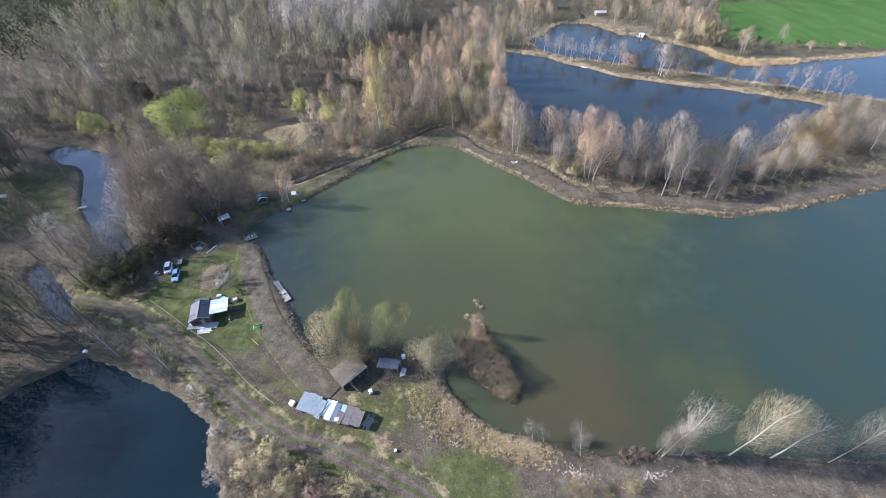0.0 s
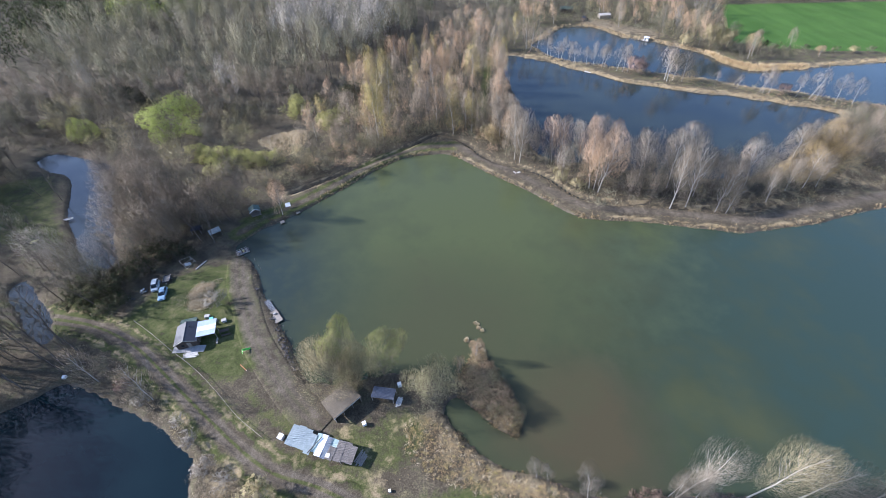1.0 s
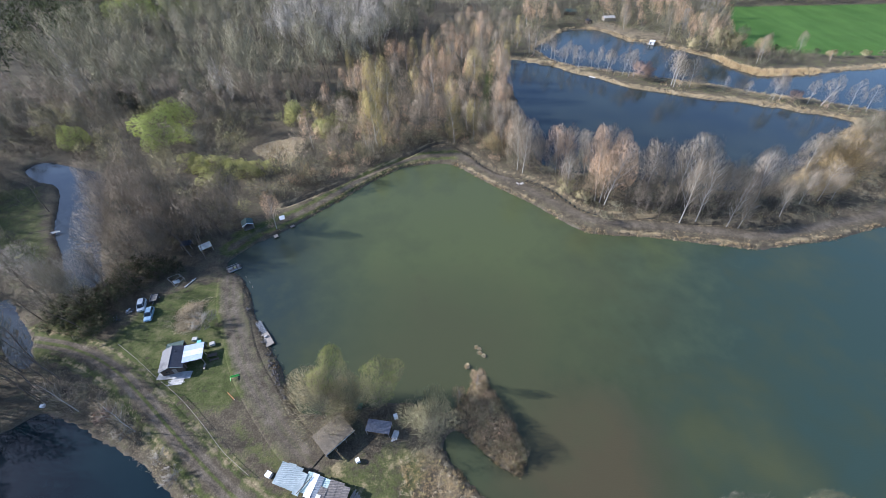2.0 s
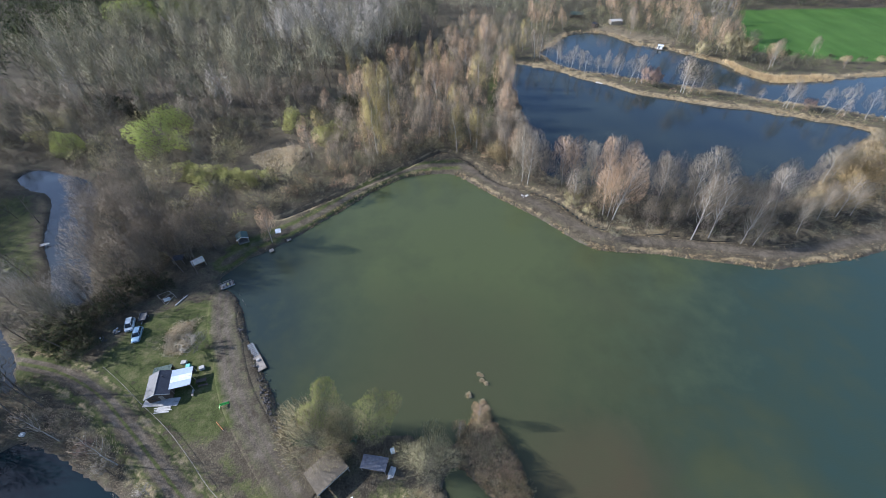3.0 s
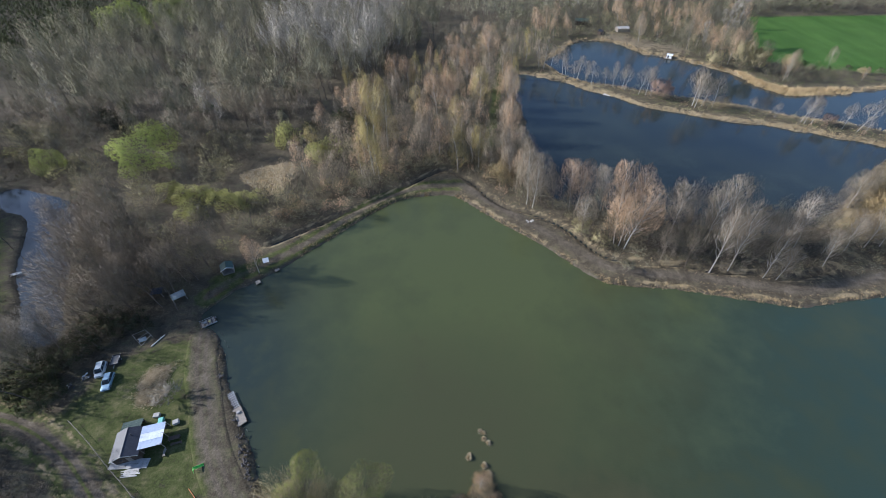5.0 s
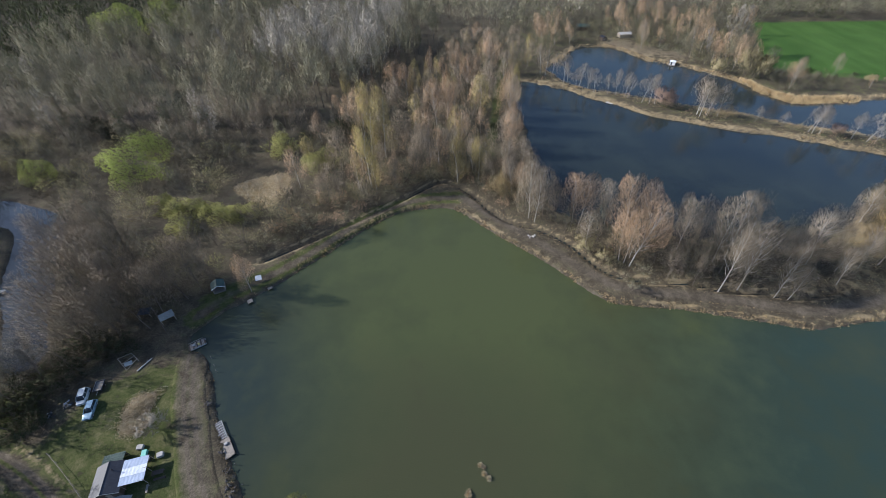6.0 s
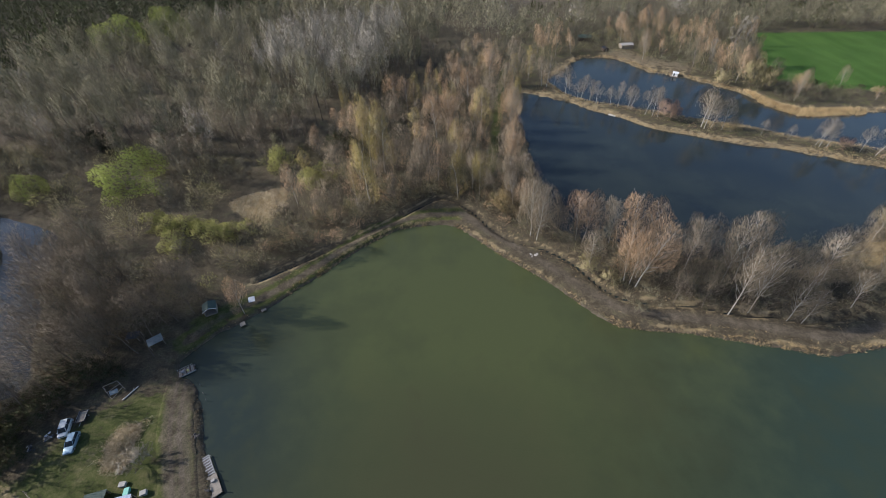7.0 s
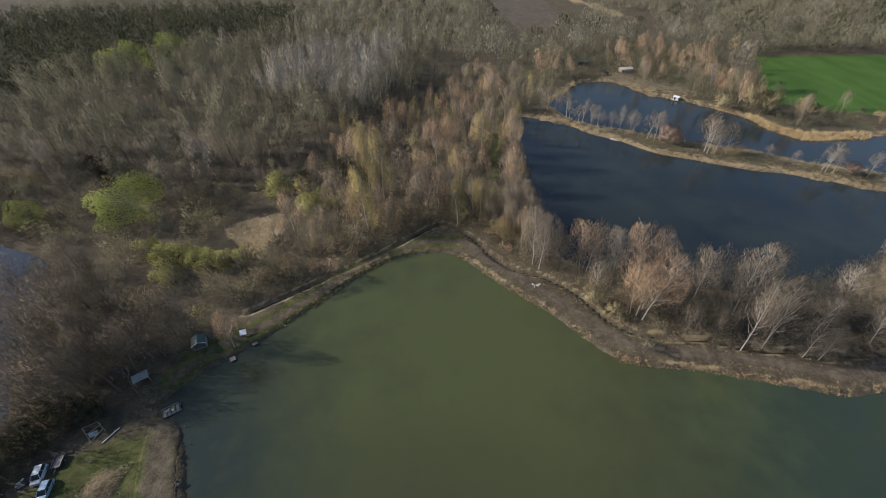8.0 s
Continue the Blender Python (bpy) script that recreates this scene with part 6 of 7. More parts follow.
def table(x, y, turn, sx, sy, h, mat, label):
    root = thing("garden_table", x, y, turn, label, "table")
    for k in range(5):
        part("slat", solid((0, (k - 2) * sy / 5, h - 0.04, sx, sy / 5 * 0.92, 0.04, None, 0.006)), mat, root)
    for px in (-sx / 2 + 0.12, sx / 2 - 0.12):
        for py in (-sy / 2 + 0.1, sy / 2 - 0.1):
            part("leg", solid((px, py, 0, 0.07, 0.07, h - 0.04)), mat, root)
    return root


def bench(x, y, turn, sx, mat, label):
    root = thing("bench", x, y, turn, label, "bench")
    for k in (-0.11, 0.11):
        part("slat", solid((0, k, 0.41, sx, 0.19, 0.04, None, 0.006)), mat, root)
    for px in (-sx / 2 + 0.2, sx / 2 - 0.2):
        part("leg", solid((px, 0, 0, 0.06, 0.36, 0.41)), mat, root)
    return root


table(-55.6, 65.2, 17, 2.2, 0.9, 0.75, PLANK_DARK, "dark wooden table beside the canopy")
bench(-54.8, 64.2, 17, 2.2, PLANK_DARK, "dark wooden bench beside the table")
bench(-56.3, 62.4, 107, 1.6, PLANK, "weathered bench beside the hut")


def crate(name, x, y, turn, sx, sy, sz, mat, label, category, lid=True):
    root = thing(name, x, y, turn, label, category)
    part("body", solid((0, 0, 0, sx, sy, sz, None, 0.03)), mat, root)
    if lid:
        part("lid", solid((0, 0, sz, sx + 0.06, sy + 0.06, 0.06, None, 0.02)), mat, root)
    for px in (-sx / 2 + 0.08, sx / 2 - 0.08):
        part("foot", solid((px, 0, -0.08, 0.1, sy * 0.8, 0.08)), PLANK_DARK, root)
    return root


crate("turquoise_chest", -60.2, 68.3, 17, 0.9, 2.0, 0.7, TURQUOISE, "turquoise plastic chest behind the canopy", "chest")
crate("storage_box", -62.0, 69.9, 10, 1.2, 0.9, 0.6, CONCRETE, "grey storage box behind the hut", "box")
crate("storage_box", -57.0, 68.5, 25, 1.1, 0.9, 0.7, CONCRETE, "grey storage box near the canopy", "box")
crate("storage_box", -59.0, 67.6, 5, 0.7, 0.6, 0.6, DARK_STEEL, "dark box under the canopy's edge", "box")


def slide(x, y, turn):
    root = thing("toy_slide", x, y, turn, "bright green plastic toy slide on the lawn", "toy slide")
    part("chute", moved(solid((0, 0, 0, 1.9, 0.5, 0.05, None, 0.01), (0, 0.25, 0, 1.9, 0.05, 0.16), (0, -0.25, 0, 1.9, 0.05, 0.16)), pose(-0.2, 0, 0.55, 0, 30, 0)), GREEN_PLASTIC, root)
    for y0 in (-0.25, 0.25):
        part("ladder_rail", rod((-1.5, y0, 0), (-1.0, y0, 1.15), 0.04), GREEN_PLASTIC, root)
    for k in range(3):
        part("rung", rod((-1.4 + k * 0.13, -0.25, 0.25 + k * 0.3), (-1.4 + k * 0.13, 0.25, 0.25 + k * 0.3), 0.03), GREEN_PLASTIC, root)


slide(-47.8, 59.9, 40)
pole = thing("orange_pole", -47.3, 55.2, -38, "orange painted pole lying on the grass", "pole")
part("shaft", rod((-1.35, 0, 0.08), (1.35, 0, 0.1), 0.05), ORANGE, pole)
part("end_cap", rod((1.35, 0, 0.1), (1.45, 0, 0.1), 0.06), WHITE, pole)


# ---- vehicles ----
def car(x, y, turn, length, width, height, paint, label, boxy=False):
    """A parked car, its nose towards its own -y."""
    root = thing("parked_car", x, y, turn, label, "car", "parked cars")
    h, L, W2 = height, length / 2, width / 2
    belt = 0.56 * h
    low = [(-L, 0.30), (-L * 0.98, belt * 0.86), (-L * 0.42, belt), (L * 0.97, belt * 1.02), (L, 0.34), (L * 0.9, 0.2), (-L * 0.9, 0.2)]
    bm = bmesh.new()
    ring = []
    for s in (-1, 1):
        ring.append([bm.verts.new((s * W2 * (0.93 if z > belt * 0.8 or abs(y0) > L * 0.97 else 1.0), y0, z)) for y0, z in low])
    bm.faces.new(ring[0])
    bm.faces.new(ring[1][::-1])
    for i in range(len(low)):
        j = (i + 1) % len(low)
        bm.faces.new((ring[0][i], ring[1][i], ring[1][j], ring[0][j]))
    bmesh.ops.bevel(bm, geom=bm.edges[:], offset=0.06, segments=2, affect="EDGES", profile=0.6)
    body = part("body", bm, paint, root, smooth_faces=True)
    front = -L * (0.62 if boxy else 0.40)
    cab = [(front, belt), (front + L * 0.34, h * 0.97), (L * 0.80, h * 0.98), (L * 0.95, belt)]
    bm = bmesh.new()
    ring = [[bm.verts.new((s * W2 * (0.9 if z < h * 0.8 else 0.74), y0, z)) for y0, z in cab] for s in (-1, 1)]
    bm.faces.new(ring[0])
    bm.faces.new(ring[1][::-1])
    for i in range(4):
        j = (i + 1) % 4
        bm.faces.new((ring[0][i], ring[1][i], ring[1][j], ring[0][j]))
    bmesh.ops.bevel(bm, geom=bm.edges[:], offset=0.04, segments=2, affect="EDGES")
    part("windows", bm, GLASS, root, "dark tinted windows", True)
    part("roof_panel", solid((0, L * 0.40 if not boxy else L * 0.3, h * 0.965, W2 * 1.44, L * (0.84 if not boxy else 1.05), 0.05, None, 0.02)), paint, root)
    for s in (-1, 1):
        for y0, z0, y1, z1 in ((front + 0.02, belt, front + L * 0.34, h * 0.97), (L * 0.18, belt, L * 0.2, h * 0.97), (L * 0.94, belt, L * 0.8, h * 0.97)):
            part("pillar", rod((s * W2 * 0.9, y0, z0), (s * W2 * 0.74, y1, z1), 0.045, n=6), paint, root)
        part("roof_rail", rod((s * W2 * 0.66, front + L * 0.4, h + 0.04), (s * W2 * 0.66, L * 0.8, h + 0.04), 0.02, n=6), STEEL, root)
        part("headlight", solid((s * W2 * 0.68, -L * 0.985, belt * 0.64, 0.34, 0.08, 0.14, None, 0.03)), LENS, root)
        part("tail_light", solid((s * W2 * 0.78, L * 0.985, belt * 0.7, 0.16, 0.06, 0.26, None, 0.02)), RED_LENS, root)
        part("door_mirror", solid((s * (W2 + 0.06), front + 0.18, belt * 1.0, 0.16, 0.1, 0.12, None, 0.03)), paint, root)
        part("door_seam", solid((s * (W2 - 0.005), L * 0.16, 0.42, 0.02, 0.015, belt * 0.45)), RUBBER, root)
        for y0 in (-L * 0.62, L * 0.62):
            tyre = part("wheel", rod((s * (W2 - 0.2), y0, 0.31), (s * (W2 + 0.01), y0, 0.31), 0.31, n=18), RUBBER, root)
            part("rim", rod((s * (W2 - 0.02), y0, 0.31), (s * (W2 + 0.02), y0, 0.31), 0.2, n=14), STEEL, tyre)
    for y0, z in ((-L, 0.34), (L, 0.36)):
        part("bumper", solid((0, y0, z, width * 0.9, 0.12, 0.18, None, 0.03)), paint, root)
    part("grille", solid((0, -L * 0.995, belt * 0.55, width * 0.42, 0.05, 0.12, None, 0.01)), RUBBER, root)
    part("wiper", rod((-0.4, front + 0.02, belt + 0.05), (0.1, front + 0.12, belt + 0.16), 0.012, n=5), RUBBER, root)
    return root


car(-77.5, 77.4, 17, 4.5, 1.85, 1.5, BLUE_PAINT, "pale blue estate car parked on the grass")
car(-81.1, 80.4, 20, 3.9, 1.85, 1.75, SILVER_PAINT, "silvery white old van parked beside the blue car", True)


def trailer(x, y, turn):
    root = thing("car_trailer", x, y, turn, "dark flat car trailer with open side frames", "trailer")
    bed = part("bed", solid((0, 0, 0.5, 1.7, 2.7, 0.06)), PLANK_DARK, root)
    for k in range(6):
        part("plank", solid((-0.7 + k * 0.28, 0, 0.56, 0.26, 2.64, 0.03, None, 0.005)), PLANK, bed)
    for s in (-1, 1):
        part("side_board", solid((s * 0.85, 0, 0.5, 0.04, 2.7, 0.34)), DARK_STEEL, root)
        part("tail_board", solid((0, s * 1.35, 0.5, 1.7, 0.04, 0.34)), DARK_STEEL, root)
        part("side_rail", rod((s * 0.85, -1.35, 0.88), (s * 0.85, 1.35, 0.88), 0.03), STEEL, root)
        wheel = part("wheel", rod((s * 0.9, 0.1, 0.28), (s * 1.06, 0.1, 0.28), 0.28, n=16), RUBBER, root)
        part("rim", rod((s * 1.05, 0.1, 0.28), (s * 1.08, 0.1, 0.28), 0.16, n=12), STEEL, wheel)
        part("mudguard", solid((s * 0.98, 0.1, 0.58, 0.22, 0.7, 0.03)), DARK_STEEL, root)
    part("drawbar", rod((0, -1.35, 0.45), (0, -2.4, 0.42), 0.04), STEEL, root)
    part("hitch", solid((0, -2.45, 0.38, 0.12, 0.2, 0.1, None, 0.02)), DARK_STEEL, root)


trailer(-79.1, 83.0, 17)


def scrap_heap(x, y, size, label, seed):
    rng = random.Random(seed)
    root = thing("scrap_heap", x, y, rng.uniform(0, 90), label, "scrap heap")
    for k in range(11):
        m = pose(rng.uniform(-size, size), rng.uniform(-size, size), rng.uniform(0, 0.25), rng.uniform(-25, 25), rng.uniform(-25, 25), rng.uniform(0, 180))
        mat = rng.choice((DARK_STEEL, DARK_STEEL, STEEL, PLANK, WHITE))
        part("scrap_piece", moved(solid((0, 0, 0, rng.uniform(0.2, 0.9), rng.uniform(0.1, 0.4), rng.uniform(0.1, 0.5), None, 0.02)), m), mat, root)


scrap_heap(-83.9, 79.0, 0.8, "heap of dark scrap metal beside the van", 11)
scrap_heap(-86.0, 76.2, 0.9, "heap of grey scrap by the dark hedge", 12)


def brush_pile(x, y, sx, sy, h, turn, label, mats, seed, count=1500):
    """A heap of cut branches: a rough mound with sticks lying over it."""
    rng = np.random.default_rng(seed)
    root = thing("brush_pile", x, y, turn, label, "brush pile")
    bm = bmesh.new()
    rings = []
    for k in range(7):
        r = 1 - k / 6.5
        rings.append([bm.verts.new((sx * r * math.cos(a) * rng.uniform(0.85, 1.1), sy * r * math.sin(a) * rng.uniform(0.85, 1.1), h * (1 - r ** 1.6) * rng.uniform(0.75, 1.15) - 0.1)) for a in np.arange(20) * math.pi / 10])
    for a, b in zip(rings, rings[1:]):
        for i in range(20):
            bm.faces.new((a[i], a[(i + 1) % 20], b[(i + 1) % 20], b[i]))
    bm.faces.new(rings[-1])
    part("mound", bm, MOUND, root)
    u, a = np.sqrt(rng.uniform(0, 1, count)), rng.uniform(0, 6.283, count)
    p = np.stack([sx * u * np.cos(a), sy * u * np.sin(a), h * (1 - u ** 1.6) + rng.uniform(-0.1, 0.25, count)], -1)
    d = np.stack([rng.normal(size=count), rng.normal(size=count), rng.normal(size=count) * 0.25], -1)
    p[:, :2] *= (rng.uniform(0.7, 1.25, count) * (1 + 0.2 * np.sin(a * 3 + seed) + 0.12 * np.sin(a * 5 - seed)))[:, None]
    co, tri = spikes(p, d, rng.uniform(0.4, 1.4, count), 0.05, rng)
    ob = new("brushwood", mesh_of("brushwood", co, tri, mats, rng.integers(0, len(mats), count)))
    ob.parent = root
    return root


brush_pile(-67.2, 78.2, 3.0, 4.6, 0.9, -22, "long pile of cut straw-coloured branches in the yard", [REED, SEDGE, SEDGE], 5, 3600)
brush_pile(-66.0, 74.2, 3.4, 2.2, 0.5, 10, "low spread of cut straw-coloured branches in the yard", [REED, SEDGE, SEDGE], 6, 2400)


# ---- the lakeside: jetty, raft, shelters ----
def jetty():
    root = thing("jetty", -45.6, 71.9, 39.5, "fishing jetty with a steel grating ramp and plank platform", "jetty", z=0.35)
    ramp = part("ramp_frame", solid((-0.75, 2.4, 0, 0.08, 4.4, 0.14), (0.75, 2.4, 0, 0.08, 4.4, 0.14), (0, 4.55, 0, 1.5, 0.08, 0.14)), STEEL, root, "steel grating ramp")
    for k in range(14):
        part("slat", solid((0, 0.45 + k * 0.30, 0.10, 1.44, 0.17, 0.03)), DARK_STEEL if k % 2 else STEEL, ramp)
    deck = part("deck_frame", solid((-0.95, -2.1, -0.05, 0.1, 4.4, 0.16), (0.95, -2.1, -0.05, 0.1, 4.4, 0.16), (0, -4.25, -0.05, 1.9, 0.1, 0.16), (0, 0.05, -0.05, 1.9, 0.1, 0.16)), PLANK, root)
    for k in range(17):
        part("plank", solid((0.0, -4.1 + k * 0.255, 0.12, 2.0, 0.235, 0.035, None, 0.006)), PLANK, deck)
    for s in (-1, 1):
        for y in (-4.2, -1.6, 0.6):
            part("pile", rod((s * 1.05, y, -1.9), (s * 1.05, y, 0.75 if y < 0 else 0.5), 0.08), PLANK_DARK, root)
    part("float_beam", solid((-1.55, -1.9, -0.2, 0.28, 4.6, 0.26, None, 0.05)), PLANK_PALE, root, "pale beam alongside")
    part("crate", solid((0.1, -1.2, 0.155, 0.7, 0.5, 0.35, None, 0.02)), CONCRETE, root)


jetty()
buoy = thing("white_buoy", -43.9, 67.3, 0, "small white plastic buoy beside the jetty", "buoy", z=0.1)
bm_ = bmesh.new()
bmesh.ops.create_icosphere(bm_, subdivisions=2, radius=0.3, matrix=Matrix.Scale(0.8, 4, (0, 0, 1)))
part("float", bm_, WHITE, buoy, smooth_faces=True)
part("ring", rod((0, 0, 0.22), (0, 0, 0.34), 0.06), DARK_STEEL, buoy)


def raft():
    root = thing("wooden_raft", -62.3, 95.0, 35, "weathered wooden raft with pontoons moored at the bank", "raft", z=0.12)
    for s in (-1, 1):
        part("pontoon", rod((-2.0, s * 0.8, 0.05), (2.0, s * 0.8, 0.05), 0.22, n=12), STEEL, root)
    for k in range(13):
        part("plank", solid((-1.8 + k * 0.3, 0, 0.27, 0.27, 2.0, 0.04, None, 0.006)), PLANK if k % 3 else PLANK_DARK, root)
    part("rail", rod((-1.8, 0.95, 0.75), (1.6, 0.95, 0.75), 0.03), PLANK_PALE, root)
    for x in (-1.8, 0.0, 1.6):
        part("rail_post", rod((x, 0.95, 0.3), (x, 0.95, 0.78), 0.035), PLANK, root)
    part("yellow_tub", rod((0.4, -0.2, 0.31), (0.4, -0.2, 0.66), 0.22, 0.26, 12), YELLOW, root)
    part("box", solid((-0.7, 0.1, 0.31, 0.7, 0.5, 0.4, None, 0.03)), CONCRETE, root)


raft()


def gable_shelter(x, y, turn, w, l, eave, ridge, roof_mat, trim_mat, label):
    """A small open-fronted shelter under a pitched roof."""
    root = thing("open_shelter", x, y, turn, label, "shelter")
    slope = math.atan2(ridge - eave, w / 2)
    for s in (-1, 1):
        m = Matrix.Translation((s * w / 4, 0, (eave + ridge) / 2)) @ Matrix.Rotation(s * slope, 4, "Y")
        roof = part("roof", moved(solid((0, 0, 0, w / 2 / math.cos(slope) + 0.1, l, 0.05)), m), roof_mat, root)
        for k in range(5):
            part("roof_batten", moved(solid((0, -l / 2 + (k + 0.5) * l / 5, 0.05, w / 2 / math.cos(slope) + 0.08, 0.05, 0.025)), m), roof_mat, roof)
        part("bargeboard", moved(solid((0, -l / 2 - 0.02, -0.08, w / 2 / math.cos(slope) + 0.12, 0.05, 0.18)), m), trim_mat, root, "white bargeboard")
        for py in (-l / 2 + 0.15, l / 2 - 0.15):
            part("post", solid((s * (w / 2 - 0.2), py, 0, 0.1, 0.1, eave)), PLANK, root)
        part("side_wall", solid((s * (w / 2 - 0.2), 0, 0, 0.04, l - 0.3, eave - 0.1)), PLANK, root)
    part("back_wall", solid((0, l / 2 - 0.15, 0, w - 0.4, 0.05, eave)), PLANK, root)
    part("seat", solid((0, l / 2 - 0.5, 0.42, w - 0.5, 0.45, 0.05)), PLANK, root)
    part("floor_deck", solid((0, 0, 0.0, w - 0.3, l - 0.2, 0.1)), PLANK, root)


gable_shelter(-63.6, 112.6, 28, 3.4, 3.2, 1.9, 2.75, FELT_GREEN, WHITE, "small open shelter with a green pitched roof and white trim")


def lean_shelter(x, y, turn, sx, sy, h, tilt, roof_mat, label, wall=PLANK_DARK):
    root = thing("open_shelter", x, y, turn, label, "shelter")
    n = 3
    for k in range(n):
        m = Matrix.Translation(((k - 1) * sx / n, 0, h + 0.012 * (k % 2))) @ Matrix.Rotation(radians(tilt), 4, "X")
        part("roof_sheet", moved(corrugated(sx / n + 0.05, sy), m), roof_mat, root)
    rise = math.tan(radians(tilt)) * sy / 2
    for px in (-sx / 2 + 0.15, sx / 2 - 0.15):
        for py, dz in ((-sy / 2 + 0.15, -rise), (sy / 2 - 0.15, rise)):
            part("post", solid((px, py, 0, 0.1, 0.1, h + dz * 0.88 - 0.04)), PLANK, root)
    part("back_wall", solid((0, sy / 2 - 0.12, 0, sx - 0.3, 0.05, h + rise * 0.85 - 0.15)), wall, root)
    return root


lean_shelter(-72.8, 102.0, 40, 3.4, 2.4, 1.9, 8, ZINC, "small shelter with a pale metal roof among the trees")
lean_shelter(-79.4, 103.4, 10, 3.0, 2.2, 1.7, 6, FELT_GREY, "small grey-roofed shelter among bare bushes")


def panel_table(x, y, turn):
    root = thing("white_notice_board", x, y, turn, "white tilted board on short posts near the bank", "notice board")
    m = pose(0, 0, 1.05, 30, 0, 0)
    part("panel", moved(solid((0, 0, 0, 1.7, 1.5, 0.04, None, 0.01)), m), WHITE, root)
    part("panel_frame", moved(solid((0, -0.76, -0.03, 1.76, 0.05, 0.08), (0, 0.76, -0.03, 1.76, 0.05, 0.08)), m), PLANK, root)
    for px in (-0.7, 0.7):
        part("post", rod((px, -0.1, 0), (px, -0.1, 1.05), 0.05), PLANK, root)


panel_table(-53.6, 116.2, 20)


def fishing_peg(x, y, turn, label):
    root = thing("fishing_peg", x, y, turn, label, "platform", "fishing pegs along the bank", z=0.3)
    for k in range(6):
        part("plank", solid((0, -0.6 + k * 0.24, 0.1, 1.2, 0.22, 0.04, None, 0.006)), PLANK, root)
    for px in (-0.65, 0.65):
        part("bearer", solid((px, 0, 0.0, 0.08, 1.5, 0.1)), PLANK, root)
        for py in (-0.6, 0.6):
            part("pile", rod((px, py, -1.7), (px, py, 0.3), 0.05), PLANK_DARK, root)


for x, y, turn in ((-50.0, 114.0, 38), (-53.9, 109.0, 35)):
    fishing_peg(x, y, turn, "small plank fishing platform at the lake edge")


def collapsed_frame():
    root = thing("collapsed_pergola", -76.0, 88.6, 12, "collapsed pale timber frame lying under the trees", "pergola")
    for a, b in (((-2.4, 1.6, 1.2), (0.2, -1.4, 0.1)), ((0.2, -1.4, 0.12), (2.2, 0.8, 1.1)), ((-2.4, 1.6, 1.2), (0.4, 2.6, 1.3)), ((0.4, 2.6, 1.3), (2.2, 0.8, 1.1)), ((-1.2, 0.2, 0.7), (1.4, 1.8, 1.2)),
                 ((-2.4, 1.6, 0), (-2.4, 1.6, 1.2)), ((2.2, 0.8, 0), (2.2, 0.8, 1.1)), ((0.4, 2.6, 0), (0.4, 2.6, 1.3))):
        part("beam", rod(a, b, 0.06, n=6), PLANK, root)
    part("sheet", moved(corrugated(1.6, 1.1), pose(0.2, 0.2, 0.55, 18, 12, 30)), ZINC, root, "bent metal sheet")


collapsed_frame()
log_ = thing("fallen_log", -72.0, 88.8, 62, "pale fallen log lying on the grass", "log")
part("trunk", rod((-1.9, 0, 0.15), (1.9, 0.1, 0.18), 0.16, 0.11), PLANK_PALE, log_)
part("branch_stub", rod((0.6, 0, 0.2), (1.1, 0.35, 0.5), 0.06, 0.04), PLANK_PALE, log_)


# ---- sheds by the track ----
def patched_shed():
    root = thing("patched_shed", -24.6, 37.1, -17, "long low shed roofed with patched metal sheets", "shed")
    rng = random.Random(9)
    x = -7.0
    for k, (w, mat, dy, l) in enumerate(((1.5, ZINC, 0.0, 3.9), (1.5, ZINC, 0.1, 4.1), (1.5, ZINC, 0.0, 4.0), (1.3, ZINC, -0.5, 3.8), (0.9, ZINC_GREEN, 0.1, 3.6), (1.3, PLASTIC_WHITE, -0.1, 4.1),
                                         (1.1, DARK_SHEET, -0.2, 4.0), (1.4, ZINC_GREEN, 0.9, 1.8), (1.4, RUSTY, -0.9, 2.4), (1.6, RUSTY, 0.0, 3.8), (1.2, RUSTY, 0.2, 3.6), (1.3, RUSTY, 0.0, 3.3))):
        if k == 8:
            x -= 1.4
        m = Matrix.Translation((x + w / 2, dy, 2.0 + 0.02 * (k % 2) - 0.02 * k)) @ Matrix.Rotation(radians(7 + rng.uniform(-2, 2)), 4, "X") @ Matrix.Rotation(radians(rng.uniform(-3, 3)), 4, "Z")
        part("roof_sheet", moved(corrugated(w + 0.06, l), m), mat, root)
        x += w
    for px in (-6.1, -3.2, -0.4, 2.4, 5.2):
        for py in (-1.7, 1.7):
            part("post", rod((px, py, 0), (px, py, 1.75), 0.07), PLANK, root)
    part("back_wall", solid((-0.4, 1.75, 0, 11.5, 0.05, 1.6)), PLANK_DARK, root)
    part("end_wall", solid((-6.1, 0, 0, 0.05, 3.4, 1.6)), PLANK_DARK, root)
    part("end_wall", solid((5.4, 0, 0, 0.05, 3.4, 1.5)), PLANK_DARK, root)
    part("weight_pole", rod((-1.6, -2.2, 1.95), (-0.2, 1.2, 2.25), 0.08), PLANK_DARK, root, "dark pole holding the sheets down")
    part("patch_board", moved(solid((2.3, -1.5, 2.02, 0.9, 0.8, 0.04)), pose(0, 0, 0, 5, 0, 6)), PLANK_PALE, root)


patched_shed()
crate("white_chest", -33.4, 39.1, -20, 1.1, 1.0, 0.9, WHITE, "white chest beside the patched shed", "chest")
boards("board_heap", -16.5, 35.2, 60, 6, 3.0, 1.8, PLANK, "heap of old boards beside the patched shed", "boards", 8)


